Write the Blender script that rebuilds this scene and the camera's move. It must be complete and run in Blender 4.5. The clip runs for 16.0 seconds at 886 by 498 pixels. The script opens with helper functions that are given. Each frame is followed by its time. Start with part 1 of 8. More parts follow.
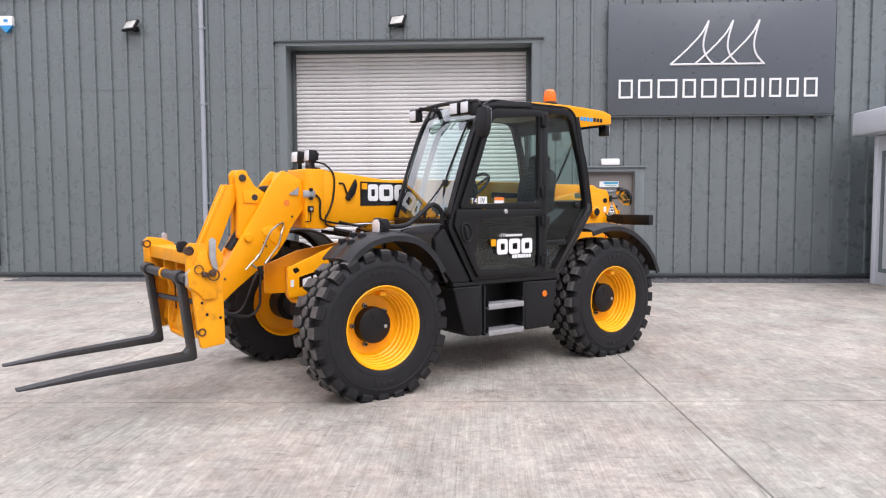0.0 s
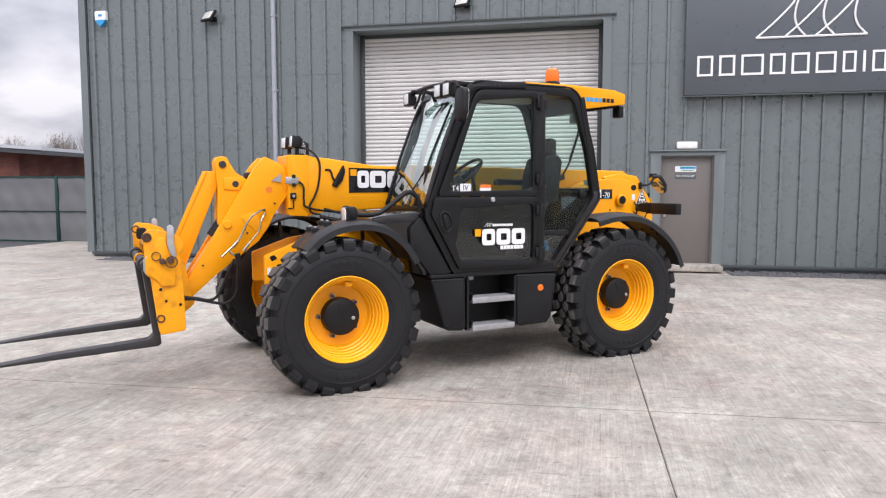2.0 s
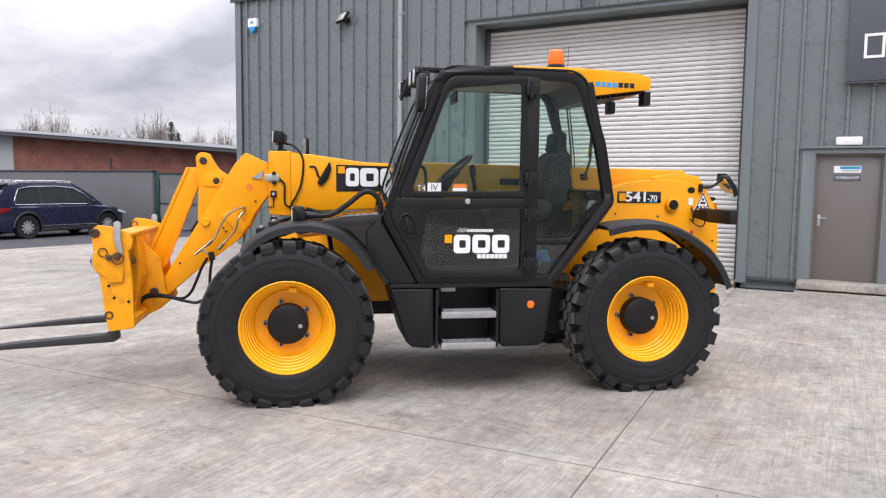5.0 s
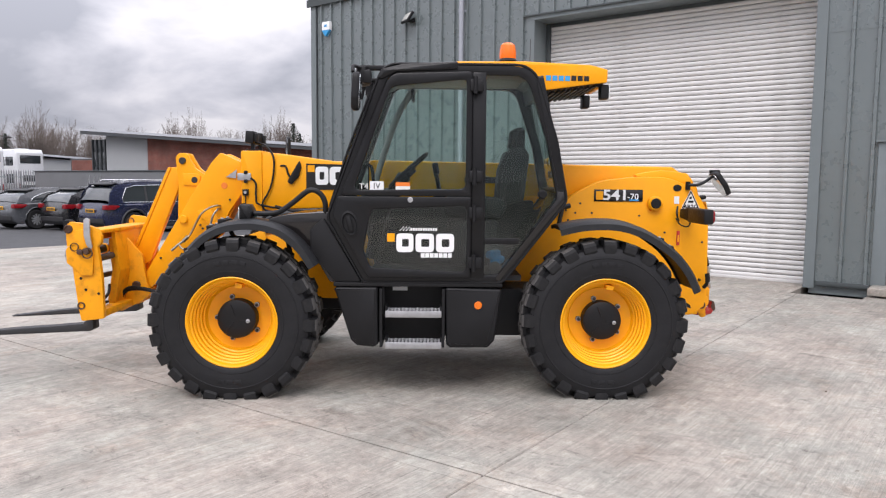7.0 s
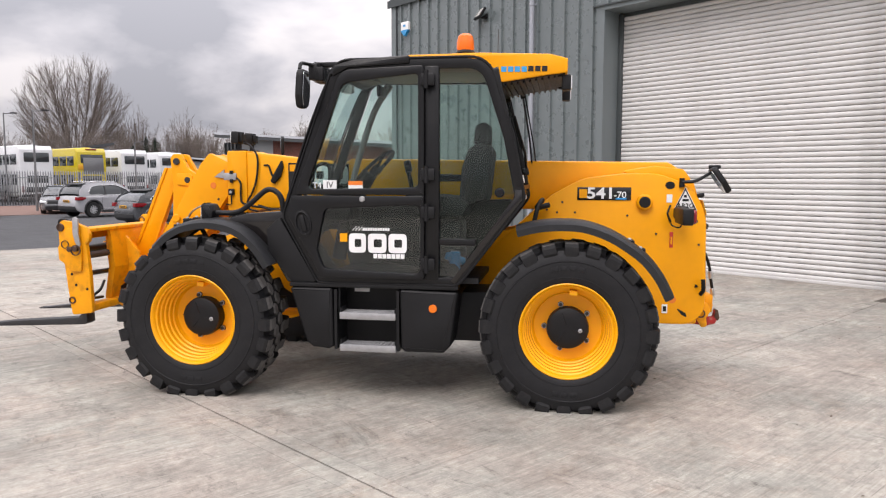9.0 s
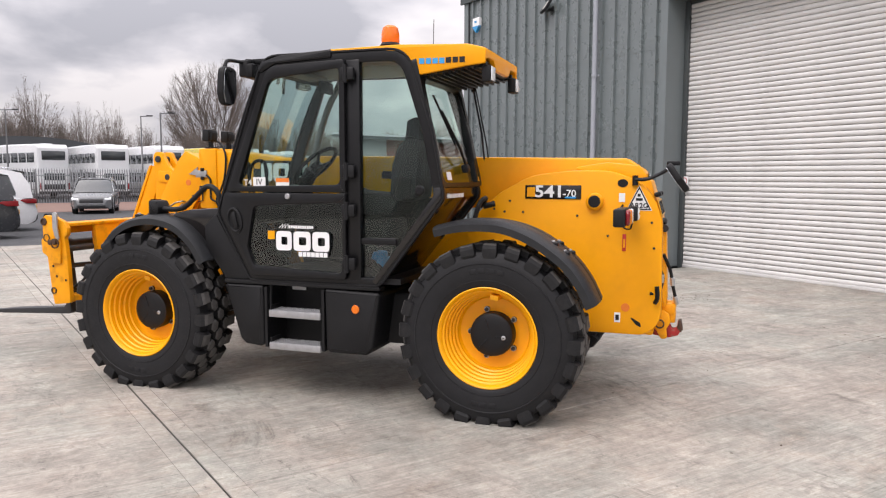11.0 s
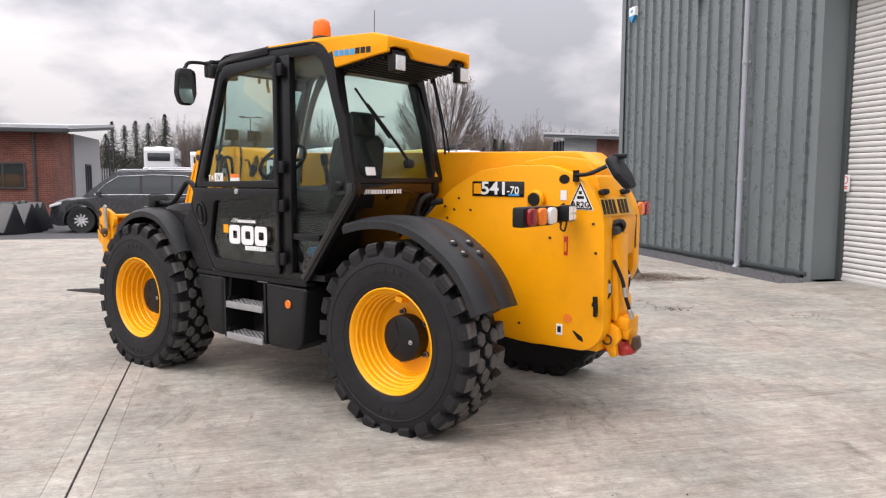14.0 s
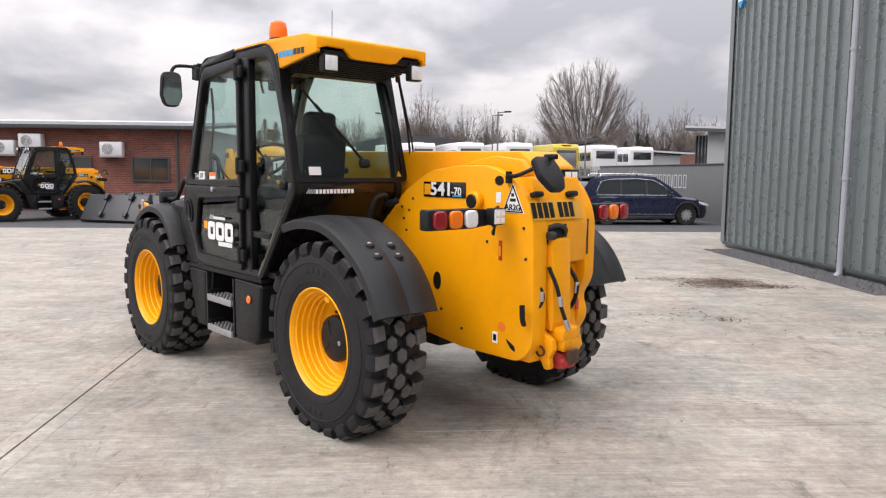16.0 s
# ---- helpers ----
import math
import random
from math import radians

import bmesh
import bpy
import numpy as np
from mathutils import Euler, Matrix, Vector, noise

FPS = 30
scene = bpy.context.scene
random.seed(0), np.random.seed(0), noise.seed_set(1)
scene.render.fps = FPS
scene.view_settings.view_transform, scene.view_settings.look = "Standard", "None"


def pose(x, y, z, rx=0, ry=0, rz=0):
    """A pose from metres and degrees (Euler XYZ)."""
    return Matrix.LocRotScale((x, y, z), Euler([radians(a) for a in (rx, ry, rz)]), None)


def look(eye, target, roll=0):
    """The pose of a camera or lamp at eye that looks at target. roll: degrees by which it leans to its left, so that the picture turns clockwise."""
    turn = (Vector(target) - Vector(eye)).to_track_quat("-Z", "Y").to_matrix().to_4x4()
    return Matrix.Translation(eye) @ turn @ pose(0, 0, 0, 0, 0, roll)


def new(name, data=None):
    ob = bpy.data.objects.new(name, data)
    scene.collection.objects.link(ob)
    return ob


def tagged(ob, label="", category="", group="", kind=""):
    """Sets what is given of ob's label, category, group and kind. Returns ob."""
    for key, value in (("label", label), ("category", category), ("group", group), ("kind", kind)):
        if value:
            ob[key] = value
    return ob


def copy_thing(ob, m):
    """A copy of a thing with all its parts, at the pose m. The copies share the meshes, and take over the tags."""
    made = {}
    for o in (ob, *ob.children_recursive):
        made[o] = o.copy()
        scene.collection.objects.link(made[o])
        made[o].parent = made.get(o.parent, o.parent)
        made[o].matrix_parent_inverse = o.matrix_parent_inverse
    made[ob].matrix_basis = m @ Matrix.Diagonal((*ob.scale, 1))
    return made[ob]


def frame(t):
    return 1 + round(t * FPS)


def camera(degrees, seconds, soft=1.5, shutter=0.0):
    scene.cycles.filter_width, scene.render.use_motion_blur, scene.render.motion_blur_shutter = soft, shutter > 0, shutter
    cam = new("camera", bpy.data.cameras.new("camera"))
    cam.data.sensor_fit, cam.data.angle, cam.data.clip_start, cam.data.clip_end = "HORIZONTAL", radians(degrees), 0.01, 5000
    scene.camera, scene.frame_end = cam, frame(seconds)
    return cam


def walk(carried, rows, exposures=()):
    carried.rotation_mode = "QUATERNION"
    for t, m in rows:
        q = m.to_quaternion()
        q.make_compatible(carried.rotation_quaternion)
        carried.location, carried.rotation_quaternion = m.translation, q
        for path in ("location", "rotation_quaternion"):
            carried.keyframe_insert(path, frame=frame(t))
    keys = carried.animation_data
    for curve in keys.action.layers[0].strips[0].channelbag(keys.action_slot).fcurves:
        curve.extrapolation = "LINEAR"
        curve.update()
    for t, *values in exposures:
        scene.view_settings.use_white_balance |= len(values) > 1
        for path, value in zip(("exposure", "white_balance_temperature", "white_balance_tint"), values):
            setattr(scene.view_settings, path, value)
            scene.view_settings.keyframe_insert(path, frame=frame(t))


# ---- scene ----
cam = camera(62.6, 16.0, 1.2)
PATH = [
    (0, (0.223, 0.457, 1.561), (0.122, 2.45, 1.433), -0.2),
    (0.5, (0.451, 0.52, 1.546), (0.329, 2.51, 1.397), -0.2),
    (1, (0.708, 0.682, 1.573), (0.519, 2.666, 1.406), -0.2),
    (1.5, (1.007, 0.826, 1.571), (0.696, 2.794, 1.401), -0.1),
    (2, (1.364, 0.915, 1.587), (0.935, 2.861, 1.416), 0.0),
    (2.5, (1.617, 1.11, 1.555), (1.101, 3.034, 1.377), 0.1),
    (3, (1.848, 1.339, 1.581), (1.266, 3.244, 1.399), 0.2),
    (3.2, (1.958, 1.438, 1.58), (1.341, 3.331, 1.397), 0.4),
    (5.3, (3.067, 2.27, 1.605), (2.071, 3.995, 1.428), 0.4),
    (5.5, (3.207, 2.308, 1.617), (2.19, 4.021, 1.438), 0.2),
    (6, (3.532, 2.456, 1.631), (2.453, 4.13, 1.454), 0.2),
    (6.5, (3.74, 2.717, 1.605), (2.585, 4.34, 1.423), 0.3),
    (7, (3.925, 2.959, 1.611), (2.694, 4.524, 1.427), 0.5),
    (7.5, (4.214, 3.153, 1.622), (2.901, 4.651, 1.44), 0.3),
    (8, (4.445, 3.374, 1.623), (3.06, 4.805, 1.435), 0.2),
    (8.5, (4.558, 3.705, 1.602), (3.122, 5.083, 1.41), 0.2),
    (9, (4.692, 3.959, 1.616), (3.208, 5.287, 1.426), 0.1),
    (9.5, (5.0, 4.197, 1.629), (3.471, 5.473, 1.44), 0.0),
    (10, (5.178, 4.448, 1.624), (3.605, 5.669, 1.434), 0.1),
    (10.2, (5.221, 4.615, 1.606), (3.627, 5.807, 1.414), 0.1),
    (12.5, (5.63, 6.085, 1.627), (3.788, 6.839, 1.432), 0.2),
    (13, (5.743, 6.462, 1.598), (3.865, 7.118, 1.402), 0.1),
    (13.5, (5.911, 6.827, 1.615), (4.004, 7.398, 1.422), 0.2),
    (14, (5.947, 7.136, 1.584), (4.017, 7.623, 1.388), 0.2),
    (14.5, (5.985, 7.447, 1.623), (4.033, 7.838, 1.427), 0.2),
    (15, (6.066, 7.778, 1.614), (4.099, 8.08, 1.417), 0.2),
    (15.5, (6.099, 8.107, 1.619), (4.12, 8.312, 1.413), 0.3),
    (16, (6.039, 8.452, 1.629), (4.053, 8.549, 1.416), 0.5),
]
walk(cam, [(t, look(eye, target, roll)) for t, eye, target, roll in PATH], exposures=[(0, -0.05, 6300, 19), (3, -0.05, 6280, 17), (5.5, -0.12, 6270, 17), (7.5, -0.15, 6330, 17), (9, -0.18, 6580, 17), (13, -0.15, 6580, 17), (16, -0.11, 6580, 16)])

# ---- light ----
SUN_AZ, SUN_EL = 205.0, 52.0
world = bpy.data.worlds.new("overcast_sky")
scene.world = world
world.use_nodes = True
wn = world.node_tree.nodes
wl = world.node_tree.links
wn.clear()
w_out = wn.new("ShaderNodeOutputWorld")
w_bg = wn.new("ShaderNodeBackground")
w_sky = wn.new("ShaderNodeTexSky")
w_sky.sky_type = "NISHITA"
w_sky.sun_disc = False
w_sky.sun_elevation = radians(SUN_EL)
w_sky.sun_rotation = radians(SUN_AZ)
w_tc = wn.new("ShaderNodeTexCoord")
w_sep = wn.new("ShaderNodeSeparateXYZ")
wl.new(w_tc.outputs["Generated"], w_sep.inputs[0])


def w_math(op, a, b=None):
    n = wn.new("ShaderNodeMath")
    n.operation = op
    for i, v in enumerate((a, b)):
        if v is None:
            continue
        if isinstance(v, (int, float)):
            n.inputs[i].default_value = v
        else:
            wl.new(v, n.inputs[i])
    return n.outputs[0]


# clouds lie on a flat layer: the direction divided by its height
w_h = w_math("ADD", w_math("MAXIMUM", w_sep.outputs[2], 0.0), 0.34)
w_u = w_math("DIVIDE", w_sep.outputs[0], w_h)
w_v = w_math("DIVIDE", w_sep.outputs[1], w_h)
w_cmb = wn.new("ShaderNodeCombineXYZ")
wl.new(w_u, w_cmb.inputs[0])
wl.new(w_v, w_cmb.inputs[1])
w_cmb.inputs[2].default_value = 3.7
w_n1 = wn.new("ShaderNodeTexNoise")
w_n1.inputs["Scale"].default_value = 2.1
w_n1.inputs["Detail"].default_value = 9.0
w_n1.inputs["Roughness"].default_value = 0.5
w_n1.inputs["Distortion"].default_value = 0.15
wl.new(w_cmb.outputs[0], w_n1.inputs["Vector"])
w_ramp = wn.new("ShaderNodeValToRGB")
w_ramp.color_ramp.elements[0].position = 0.38
w_ramp.color_ramp.elements[0].color = (0.53, 0.555, 0.60, 1)
w_ramp.color_ramp.elements[1].position = 0.60
w_ramp.color_ramp.elements[1].color = (1.04, 1.035, 1.03, 1)
e = w_ramp.color_ramp.elements.new(0.49)
e.color = (0.76, 0.775, 0.81, 1)
wl.new(w_n1.outputs[0], w_ramp.inputs[0])
w_n2 = wn.new("ShaderNodeTexNoise")
w_n2.inputs["Scale"].default_value = 0.5
w_n2.inputs["Detail"].default_value = 4.0
wl.new(w_cmb.outputs[0], w_n2.inputs["Vector"])
w_gap = wn.new("ShaderNodeMapRange")
w_gap.inputs[1].default_value = 0.60
w_gap.inputs[2].default_value = 0.80
w_gap.inputs[3].default_value = 0.0
w_gap.inputs[4].default_value = 0.55
wl.new(w_n2.outputs[0], w_gap.inputs[0])
w_skys = wn.new("ShaderNodeVectorMath")
w_skys.operation = "SCALE"
w_skys.inputs["Scale"].default_value = 0.11
wl.new(w_sky.outputs[0], w_skys.inputs[0])
w_mix = wn.new("ShaderNodeMix")
w_mix.data_type = "RGBA"
wl.new(w_gap.outputs[0], w_mix.inputs["Factor"])
wl.new(w_ramp.outputs[0], w_mix.inputs["A"])
wl.new(w_skys.outputs[0], w_mix.inputs["B"])
wl.new(w_mix.outputs["Result"], w_bg.inputs[0])
# an overcast sky is brighter overhead than at the horizon
w_str = w_math("MULTIPLY_ADD", w_math("MAXIMUM", w_sep.outputs[2], 0.0), 2.3)
w_str.node.inputs[2].default_value = 0.71
wl.new(w_str, w_bg.inputs[1])
wl.new(w_bg.outputs[0], w_out.inputs[0])

sun_data = bpy.data.lights.new("sun", "SUN")
sun_data.energy = 1.9
sun_data.angle = radians(35)
sun_data.color = (1.0, 0.97, 0.92)
sun = new("sun", sun_data)
sun.rotation_euler = Euler((radians(90 - SUN_EL), 0, radians(25)))


# ---- materials ----
def shader(name, base, rough=0.5, metal=0.0, var=0.12, scale=6.0, bump=0.0, bump_scale=80.0, coat=0.0, spec=0.5, dirt=None, dirt_amount=0.0, per_object=0.0, stretch=(1, 1, 1)):
    """A plain surface with two scales of colour change, uneven gloss, fine relief and patches of dirt."""
    m = bpy.data.materials.new(name)
    m.use_nodes = True
    nt = m.node_tree
    n, l = nt.nodes, nt.links
    b = n["Principled BSDF"]
    b.inputs["Metallic"].default_value = metal
    b.inputs["Coat Weight"].default_value = coat
    b.inputs["Coat Roughness"].default_value = 0.12
    b.inputs["Specular IOR Level"].default_value = spec
    tc = n.new("ShaderNodeTexCoord")
    mp = n.new("ShaderNodeMapping")
    mp.inputs["Scale"].default_value = stretch
    l.new(tc.outputs["Object"], mp.inputs[0])

    def noise_at(s, d=4.0):
        t = n.new("ShaderNodeTexNoise")
        t.inputs["Scale"].default_value = s
        t.inputs["Detail"].default_value = d
        t.inputs["Roughness"].default_value = 0.6
        l.new(mp.outputs[0], t.inputs["Vector"])
        return t.outputs[0]

    big, small = noise_at(scale), noise_at(scale * 9)
    add = n.new("ShaderNodeMath")
    add.operation = "MULTIPLY_ADD"
    add.inputs[1].default_value = 0.35
    l.new(small, add.inputs[0])
    l.new(big, add.inputs[2])
    rng = n.new("ShaderNodeMapRange")
    rng.inputs[1].default_value, rng.inputs[2].default_value = 0.35, 1.0
    rng.inputs[3].default_value, rng.inputs[4].default_value = 1 - var, 1 + var
    l.new(add.outputs[0], rng.inputs[0])
    fac = rng.outputs[0]
    if per_object:
        oi = n.new("ShaderNodeObjectInfo")
        r2 = n.new("ShaderNodeMapRange")
        r2.inputs[3].default_value, r2.inputs[4].default_value = 1 - per_object, 1 + per_object
        l.new(oi.outputs["Random"], r2.inputs[0])
        mu = n.new("ShaderNodeMath")
        mu.operation = "MULTIPLY"
        l.new(fac, mu.inputs[0])
        l.new(r2.outputs[0], mu.inputs[1])
        fac = mu.outputs[0]
    sc = n.new("ShaderNodeVectorMath")
    sc.operation = "SCALE"
    sc.inputs[0].default_value = base
    l.new(fac, sc.inputs["Scale"])
    col = sc.outputs[0]
    if dirt_amount:
        dn = noise_at(scale * 2.3, 8.0)
        dr = n.new("ShaderNodeMapRange")
        dr.inputs[1].default_value, dr.inputs[2].default_value = 0.5, 0.72
        dr.inputs[3].default_value, dr.inputs[4].default_value = 0.0, dirt_amount
        l.new(dn, dr.inputs[0])
        mx = n.new("ShaderNodeMix")
        mx.data_type = "RGBA"
        mx.inputs["B"].default_value = (*(dirt or (0.1, 0.08, 0.06)), 1)
        l.new(dr.outputs[0], mx.inputs["Factor"])
        l.new(col, mx.inputs["A"])
        col = mx.outputs["Result"]
    l.new(col, b.inputs["Base Color"])
    rr = n.new("ShaderNodeMapRange")
    rr.inputs[1].default_value, rr.inputs[2].default_value = 0.3, 0.75
    rr.inputs[3].default_value, rr.inputs[4].default_value = max(0.02, rough - 0.08), min(1, rough + 0.08)
    l.new(small, rr.inputs[0])
    l.new(rr.outputs[0], b.inputs["Roughness"])
    if bump:
        bn = noise_at(bump_scale, 3.0)
        bp = n.new("ShaderNodeBump")
        bp.inputs["Strength"].default_value = bump
        bp.inputs["Distance"].default_value = 0.004
        l.new(bn, bp.inputs["Height"])
        l.new(bp.outputs[0], b.inputs["Normal"])
    return m


def glass_mat(name, tint=(0.80, 0.92, 0.88), rough=0.0, gloss=0.03, clear=0.86):
    """A thin pane: mostly clear, slightly tinted, mirroring more at a slant."""
    m = bpy.data.materials.new(name)
    m.use_nodes = True
    n, l = m.node_tree.nodes, m.node_tree.links
    n.clear()
    out = n.new("ShaderNodeOutputMaterial")
    tr = n.new("ShaderNodeBsdfTransparent")
    tr.inputs[0].default_value = (*[c * clear for c in tint], 1)
    gl = n.new("ShaderNodeBsdfGlossy")
    gl.inputs["Roughness"].default_value = rough
    gl.inputs[0].default_value = (0.95, 0.97, 0.97, 1)
    lw = n.new("ShaderNodeLayerWeight")
    lw.inputs["Blend"].default_value = 0.5
    pw = n.new("ShaderNodeMath")
    pw.operation = "POWER"
    pw.inputs[1].default_value = 4.0
    l.new(lw.outputs["Facing"], pw.inputs[0])
    fr = n.new("ShaderNodeMath")
    fr.operation = "MULTIPLY_ADD"
    fr.inputs[1].default_value = 0.45
    fr.inputs[2].default_value = gloss
    l.new(pw.outputs[0], fr.inputs[0])
    mx = n.new("ShaderNodeMixShader")
    l.new(fr.outputs[0], mx.inputs[0])
    l.new(tr.outputs[0], mx.inputs[1])
    l.new(gl.outputs[0], mx.inputs[2])
    l.new(mx.outputs[0], out.inputs[0])
    return m


YELLOW = shader("yellow_paint", (0.90, 0.365, 0.001), 0.40, var=0.06, scale=2.0, coat=0.06, spec=0.25, dirt=(0.30, 0.16, 0.03), dirt_amount=0.10, bump=0.06, bump_scale=160)
YELLOW_WORN = shader("worn_yellow_paint", (0.86, 0.345, 0.002), 0.45, spec=0.3, var=0.10, scale=4.0, dirt=(0.13, 0.055, 0.02), dirt_amount=0.42, bump=0.15)
RIM_YELLOW = shader("rim_yellow", (0.93, 0.41, 0.001), 0.40, var=0.05, scale=5, coat=0.1, spec=0.3, dirt=(0.35, 0.2, 0.05), dirt_amount=0.12)
BLACK = shader("satin_black_plastic", (0.0085, 0.0085, 0.0095), 0.50, var=0.25, scale=5, spec=0.28, bump=0.12, bump_scale=300)
GLOSS_BLACK = shader("gloss_black_panel", (0.008, 0.0065, 0.0065), 0.14, var=0.1, scale=3, coat=0.25)
CAB_BLACK = shader("cab_black_paint", (0.006, 0.006, 0.007), 0.36, var=0.2, scale=4, coat=0.06, spec=0.3, dirt=(0.016, 0.015, 0.014), dirt_amount=0.25)
FENDER_GREY = shader("fender_grey_plastic", (0.017, 0.018, 0.020), 0.50, spec=0.32, var=0.25, scale=6, bump=0.2, bump_scale=260, dirt=(0.05, 0.048, 0.045), dirt_amount=0.15)
RUBBER = shader("tyre_rubber", (0.0085, 0.0085, 0.010), 0.62, var=0.3, scale=7, spec=0.35, bump=0.2, bump_scale=200, dirt=(0.022, 0.021, 0.020), dirt_amount=0.3)
RUBBER_WORN = shader("tread_rubber", (0.009, 0.009, 0.010), 0.68, var=0.3, scale=11, spec=0.35, bump=0.25, bump_scale=180, dirt=(0.030, 0.027, 0.025), dirt_amount=0.4)
LUG_FACE = shader("dusty_tread_face", (0.085, 0.080, 0.076), 0.85, var=0.4, scale=14, bump=0.2, bump_scale=150, dirt=(0.03, 0.028, 0.027), dirt_amount=0.5)
STEEL = shader("zinc_steel", (0.55, 0.55, 0.56), 0.35, metal=0.9, var=0.12, scale=14, bump=0.1)
# near-black colour painted in for the shade in the step's grip holes
STEP_SHADE = shader("step_hole_shade", (0.05, 0.05, 0.052), 0.6, metal=0.3, var=0.25, scale=20)
GALV = shader("galvanised_tread", (0.42, 0.42, 0.43), 0.45, metal=0.7, var=0.2, scale=16)
DARK_STEEL = shader("dark_fork_steel", (0.030, 0.030, 0.032), 0.52, metal=0.2, var=0.25, scale=7, dirt=(0.10, 0.07, 0.05), dirt_amount=0.25, bump=0.2)
RUST_RED = shader("worn_red_paint", (0.38, 0.02, 0.018), 0.6, var=0.3, scale=20, dirt=(0.22, 0.17, 0.12), dirt_amount=0.7)
GREASE = shader("greasy_brown_steel", (0.085, 0.045, 0.028), 0.5, metal=0.3, var=0.35, scale=30, dirt=(0.02, 0.015, 0.012), dirt_amount=0.6, bump=0.2)
HYD_PIPE = shader("bright_pipe_steel", (0.34, 0.31, 0.26), 0.32, metal=0.95, var=0.25, scale=25)
WHITE = shader("white_vinyl", (0.82, 0.82, 0.82), 0.4, var=0.03, scale=4)
ORANGE_LENS = shader("amber_lens", (0.80, 0.17, 0.003), 0.22, var=0.1, scale=30, coat=0.2)
RED_LENS = shader("red_lens", (0.24, 0.006, 0.010), 0.22, var=0.1, scale=30, coat=0.15)
CLEAR_LENS = shader("clear_lamp_lens", (0.80, 0.82, 0.84), 0.10, metal=0.2, var=0.15, scale=40, coat=0.6, bump=0.4, bump_scale=120)
ORANGE = shader("orange_sticker", (0.80, 0.20, 0.02), 0.45, var=0.06)
BLUE = shader("blue_vinyl", (0.03, 0.30, 0.62), 0.4, var=0.06)
GREEN = shader("green_vinyl", (0.02, 0.28, 0.16), 0.4, var=0.06)
RED = shader("red_vinyl", (0.55, 0.03, 0.02), 0.4, var=0.06)
PLATE_YELLOW = shader("plate_yellow", (0.72, 0.36, 0.02), 0.4, var=0.06)
MIRROR = shader("mirror_glass", (0.75, 0.78, 0.80), 0.04, metal=1.0, var=0.03)
SEAT = shader("seat_fabric", (0.007, 0.007, 0.008), 0.85, var=0.3, scale=20, bump=0.3, bump_scale=400)
GREY_TRIM = shader("grey_interior_trim", (0.16, 0.165, 0.16), 0.6, var=0.1, scale=8)
GLASS = glass_mat("cab_glass", (0.90, 0.965, 0.94), gloss=0.025, clear=0.98)
DARK_GLASS = glass_mat("tinted_glass", (0.70, 0.74, 0.73), gloss=0.05, clear=0.95)
SCREEN_GLASS = glass_mat("windscreen_glass", (0.74, 0.93, 0.91), gloss=0.30, clear=0.97)


# ---- mesh builders ----
def box(cx, cy, cz, sx, sy, sz, bevel=0.0, seg=2):
    bm = bmesh.new()
    bmesh.ops.create_cube(bm, size=1.0)
    for v in bm.verts:
        v.co = Vector((cx + v.co.x * sx, cy + v.co.y * sy, cz + v.co.z * sz))
    if bevel:
        bmesh.ops.bevel(bm, geom=bm.edges[:], offset=bevel, segments=seg, affect="EDGES", profile=0.5)
    return bm


def fillet(poly, r, n=4):
    """Round the corners of a closed outline; r is one radius or one for each corner."""
    out, k = [], len(poly)
    for i in range(k):
        p, a, b = Vector(poly[i]), Vector(poly[i - 1]), Vector(poly[(i + 1) % k])
        u, w = (a - p), (b - p)
        lu, lw = u.length, w.length
        u.normalize(), w.normalize()
        ang = max(0.05, u.angle(w))
        ri = r[i] if isinstance(r, (list, tuple)) else r
        d = min(ri / math.tan(ang / 2), lu * 0.45, lw * 0.45)
        s, e2 = p + u * d, p + w * d
        for j in range(n + 1):
            t = j / n
            out.append(tuple((1 - t) ** 2 * s + 2 * t * (1 - t) * p + t * t * e2))
    return out


def prism(poly, a, b, bevel=0.0, plane="xz", seg=2):
    """Extrude a closed outline: in x-z from y=a to y=b, in y-z from x=a to x=b, or in x-y from z=a to z=b."""
    bm = bmesh.new()

    def at(p, c):
        return {"xz": (p[0], c, p[1]), "yz": (c, p[0], p[1]), "xy": (p[0], p[1], c)}[plane]

    va = [bm.verts.new(at(p, a)) for p in poly]
    vb = [bm.verts.new(at(p, b)) for p in poly]
    bm.faces.new(va), bm.faces.new(vb[::-1])
    k = len(poly)
    for i in range(k):
        bm.faces.new((va[i], vb[i], vb[(i + 1) % k], va[(i + 1) % k]))
    bmesh.ops.recalc_face_normals(bm, faces=bm.faces[:])
    if bevel:
        caps = [e for e in bm.edges if len(e.link_faces) == 2 and (len(e.link_faces[0].verts) != 4 or len(e.link_faces[1].verts) != 4 or e.calc_face_angle(0) > 0.5)]
        bmesh.ops.bevel(bm, geom=caps, offset=bevel, segments=seg, affect="EDGES", profile=0.5)
    return bm


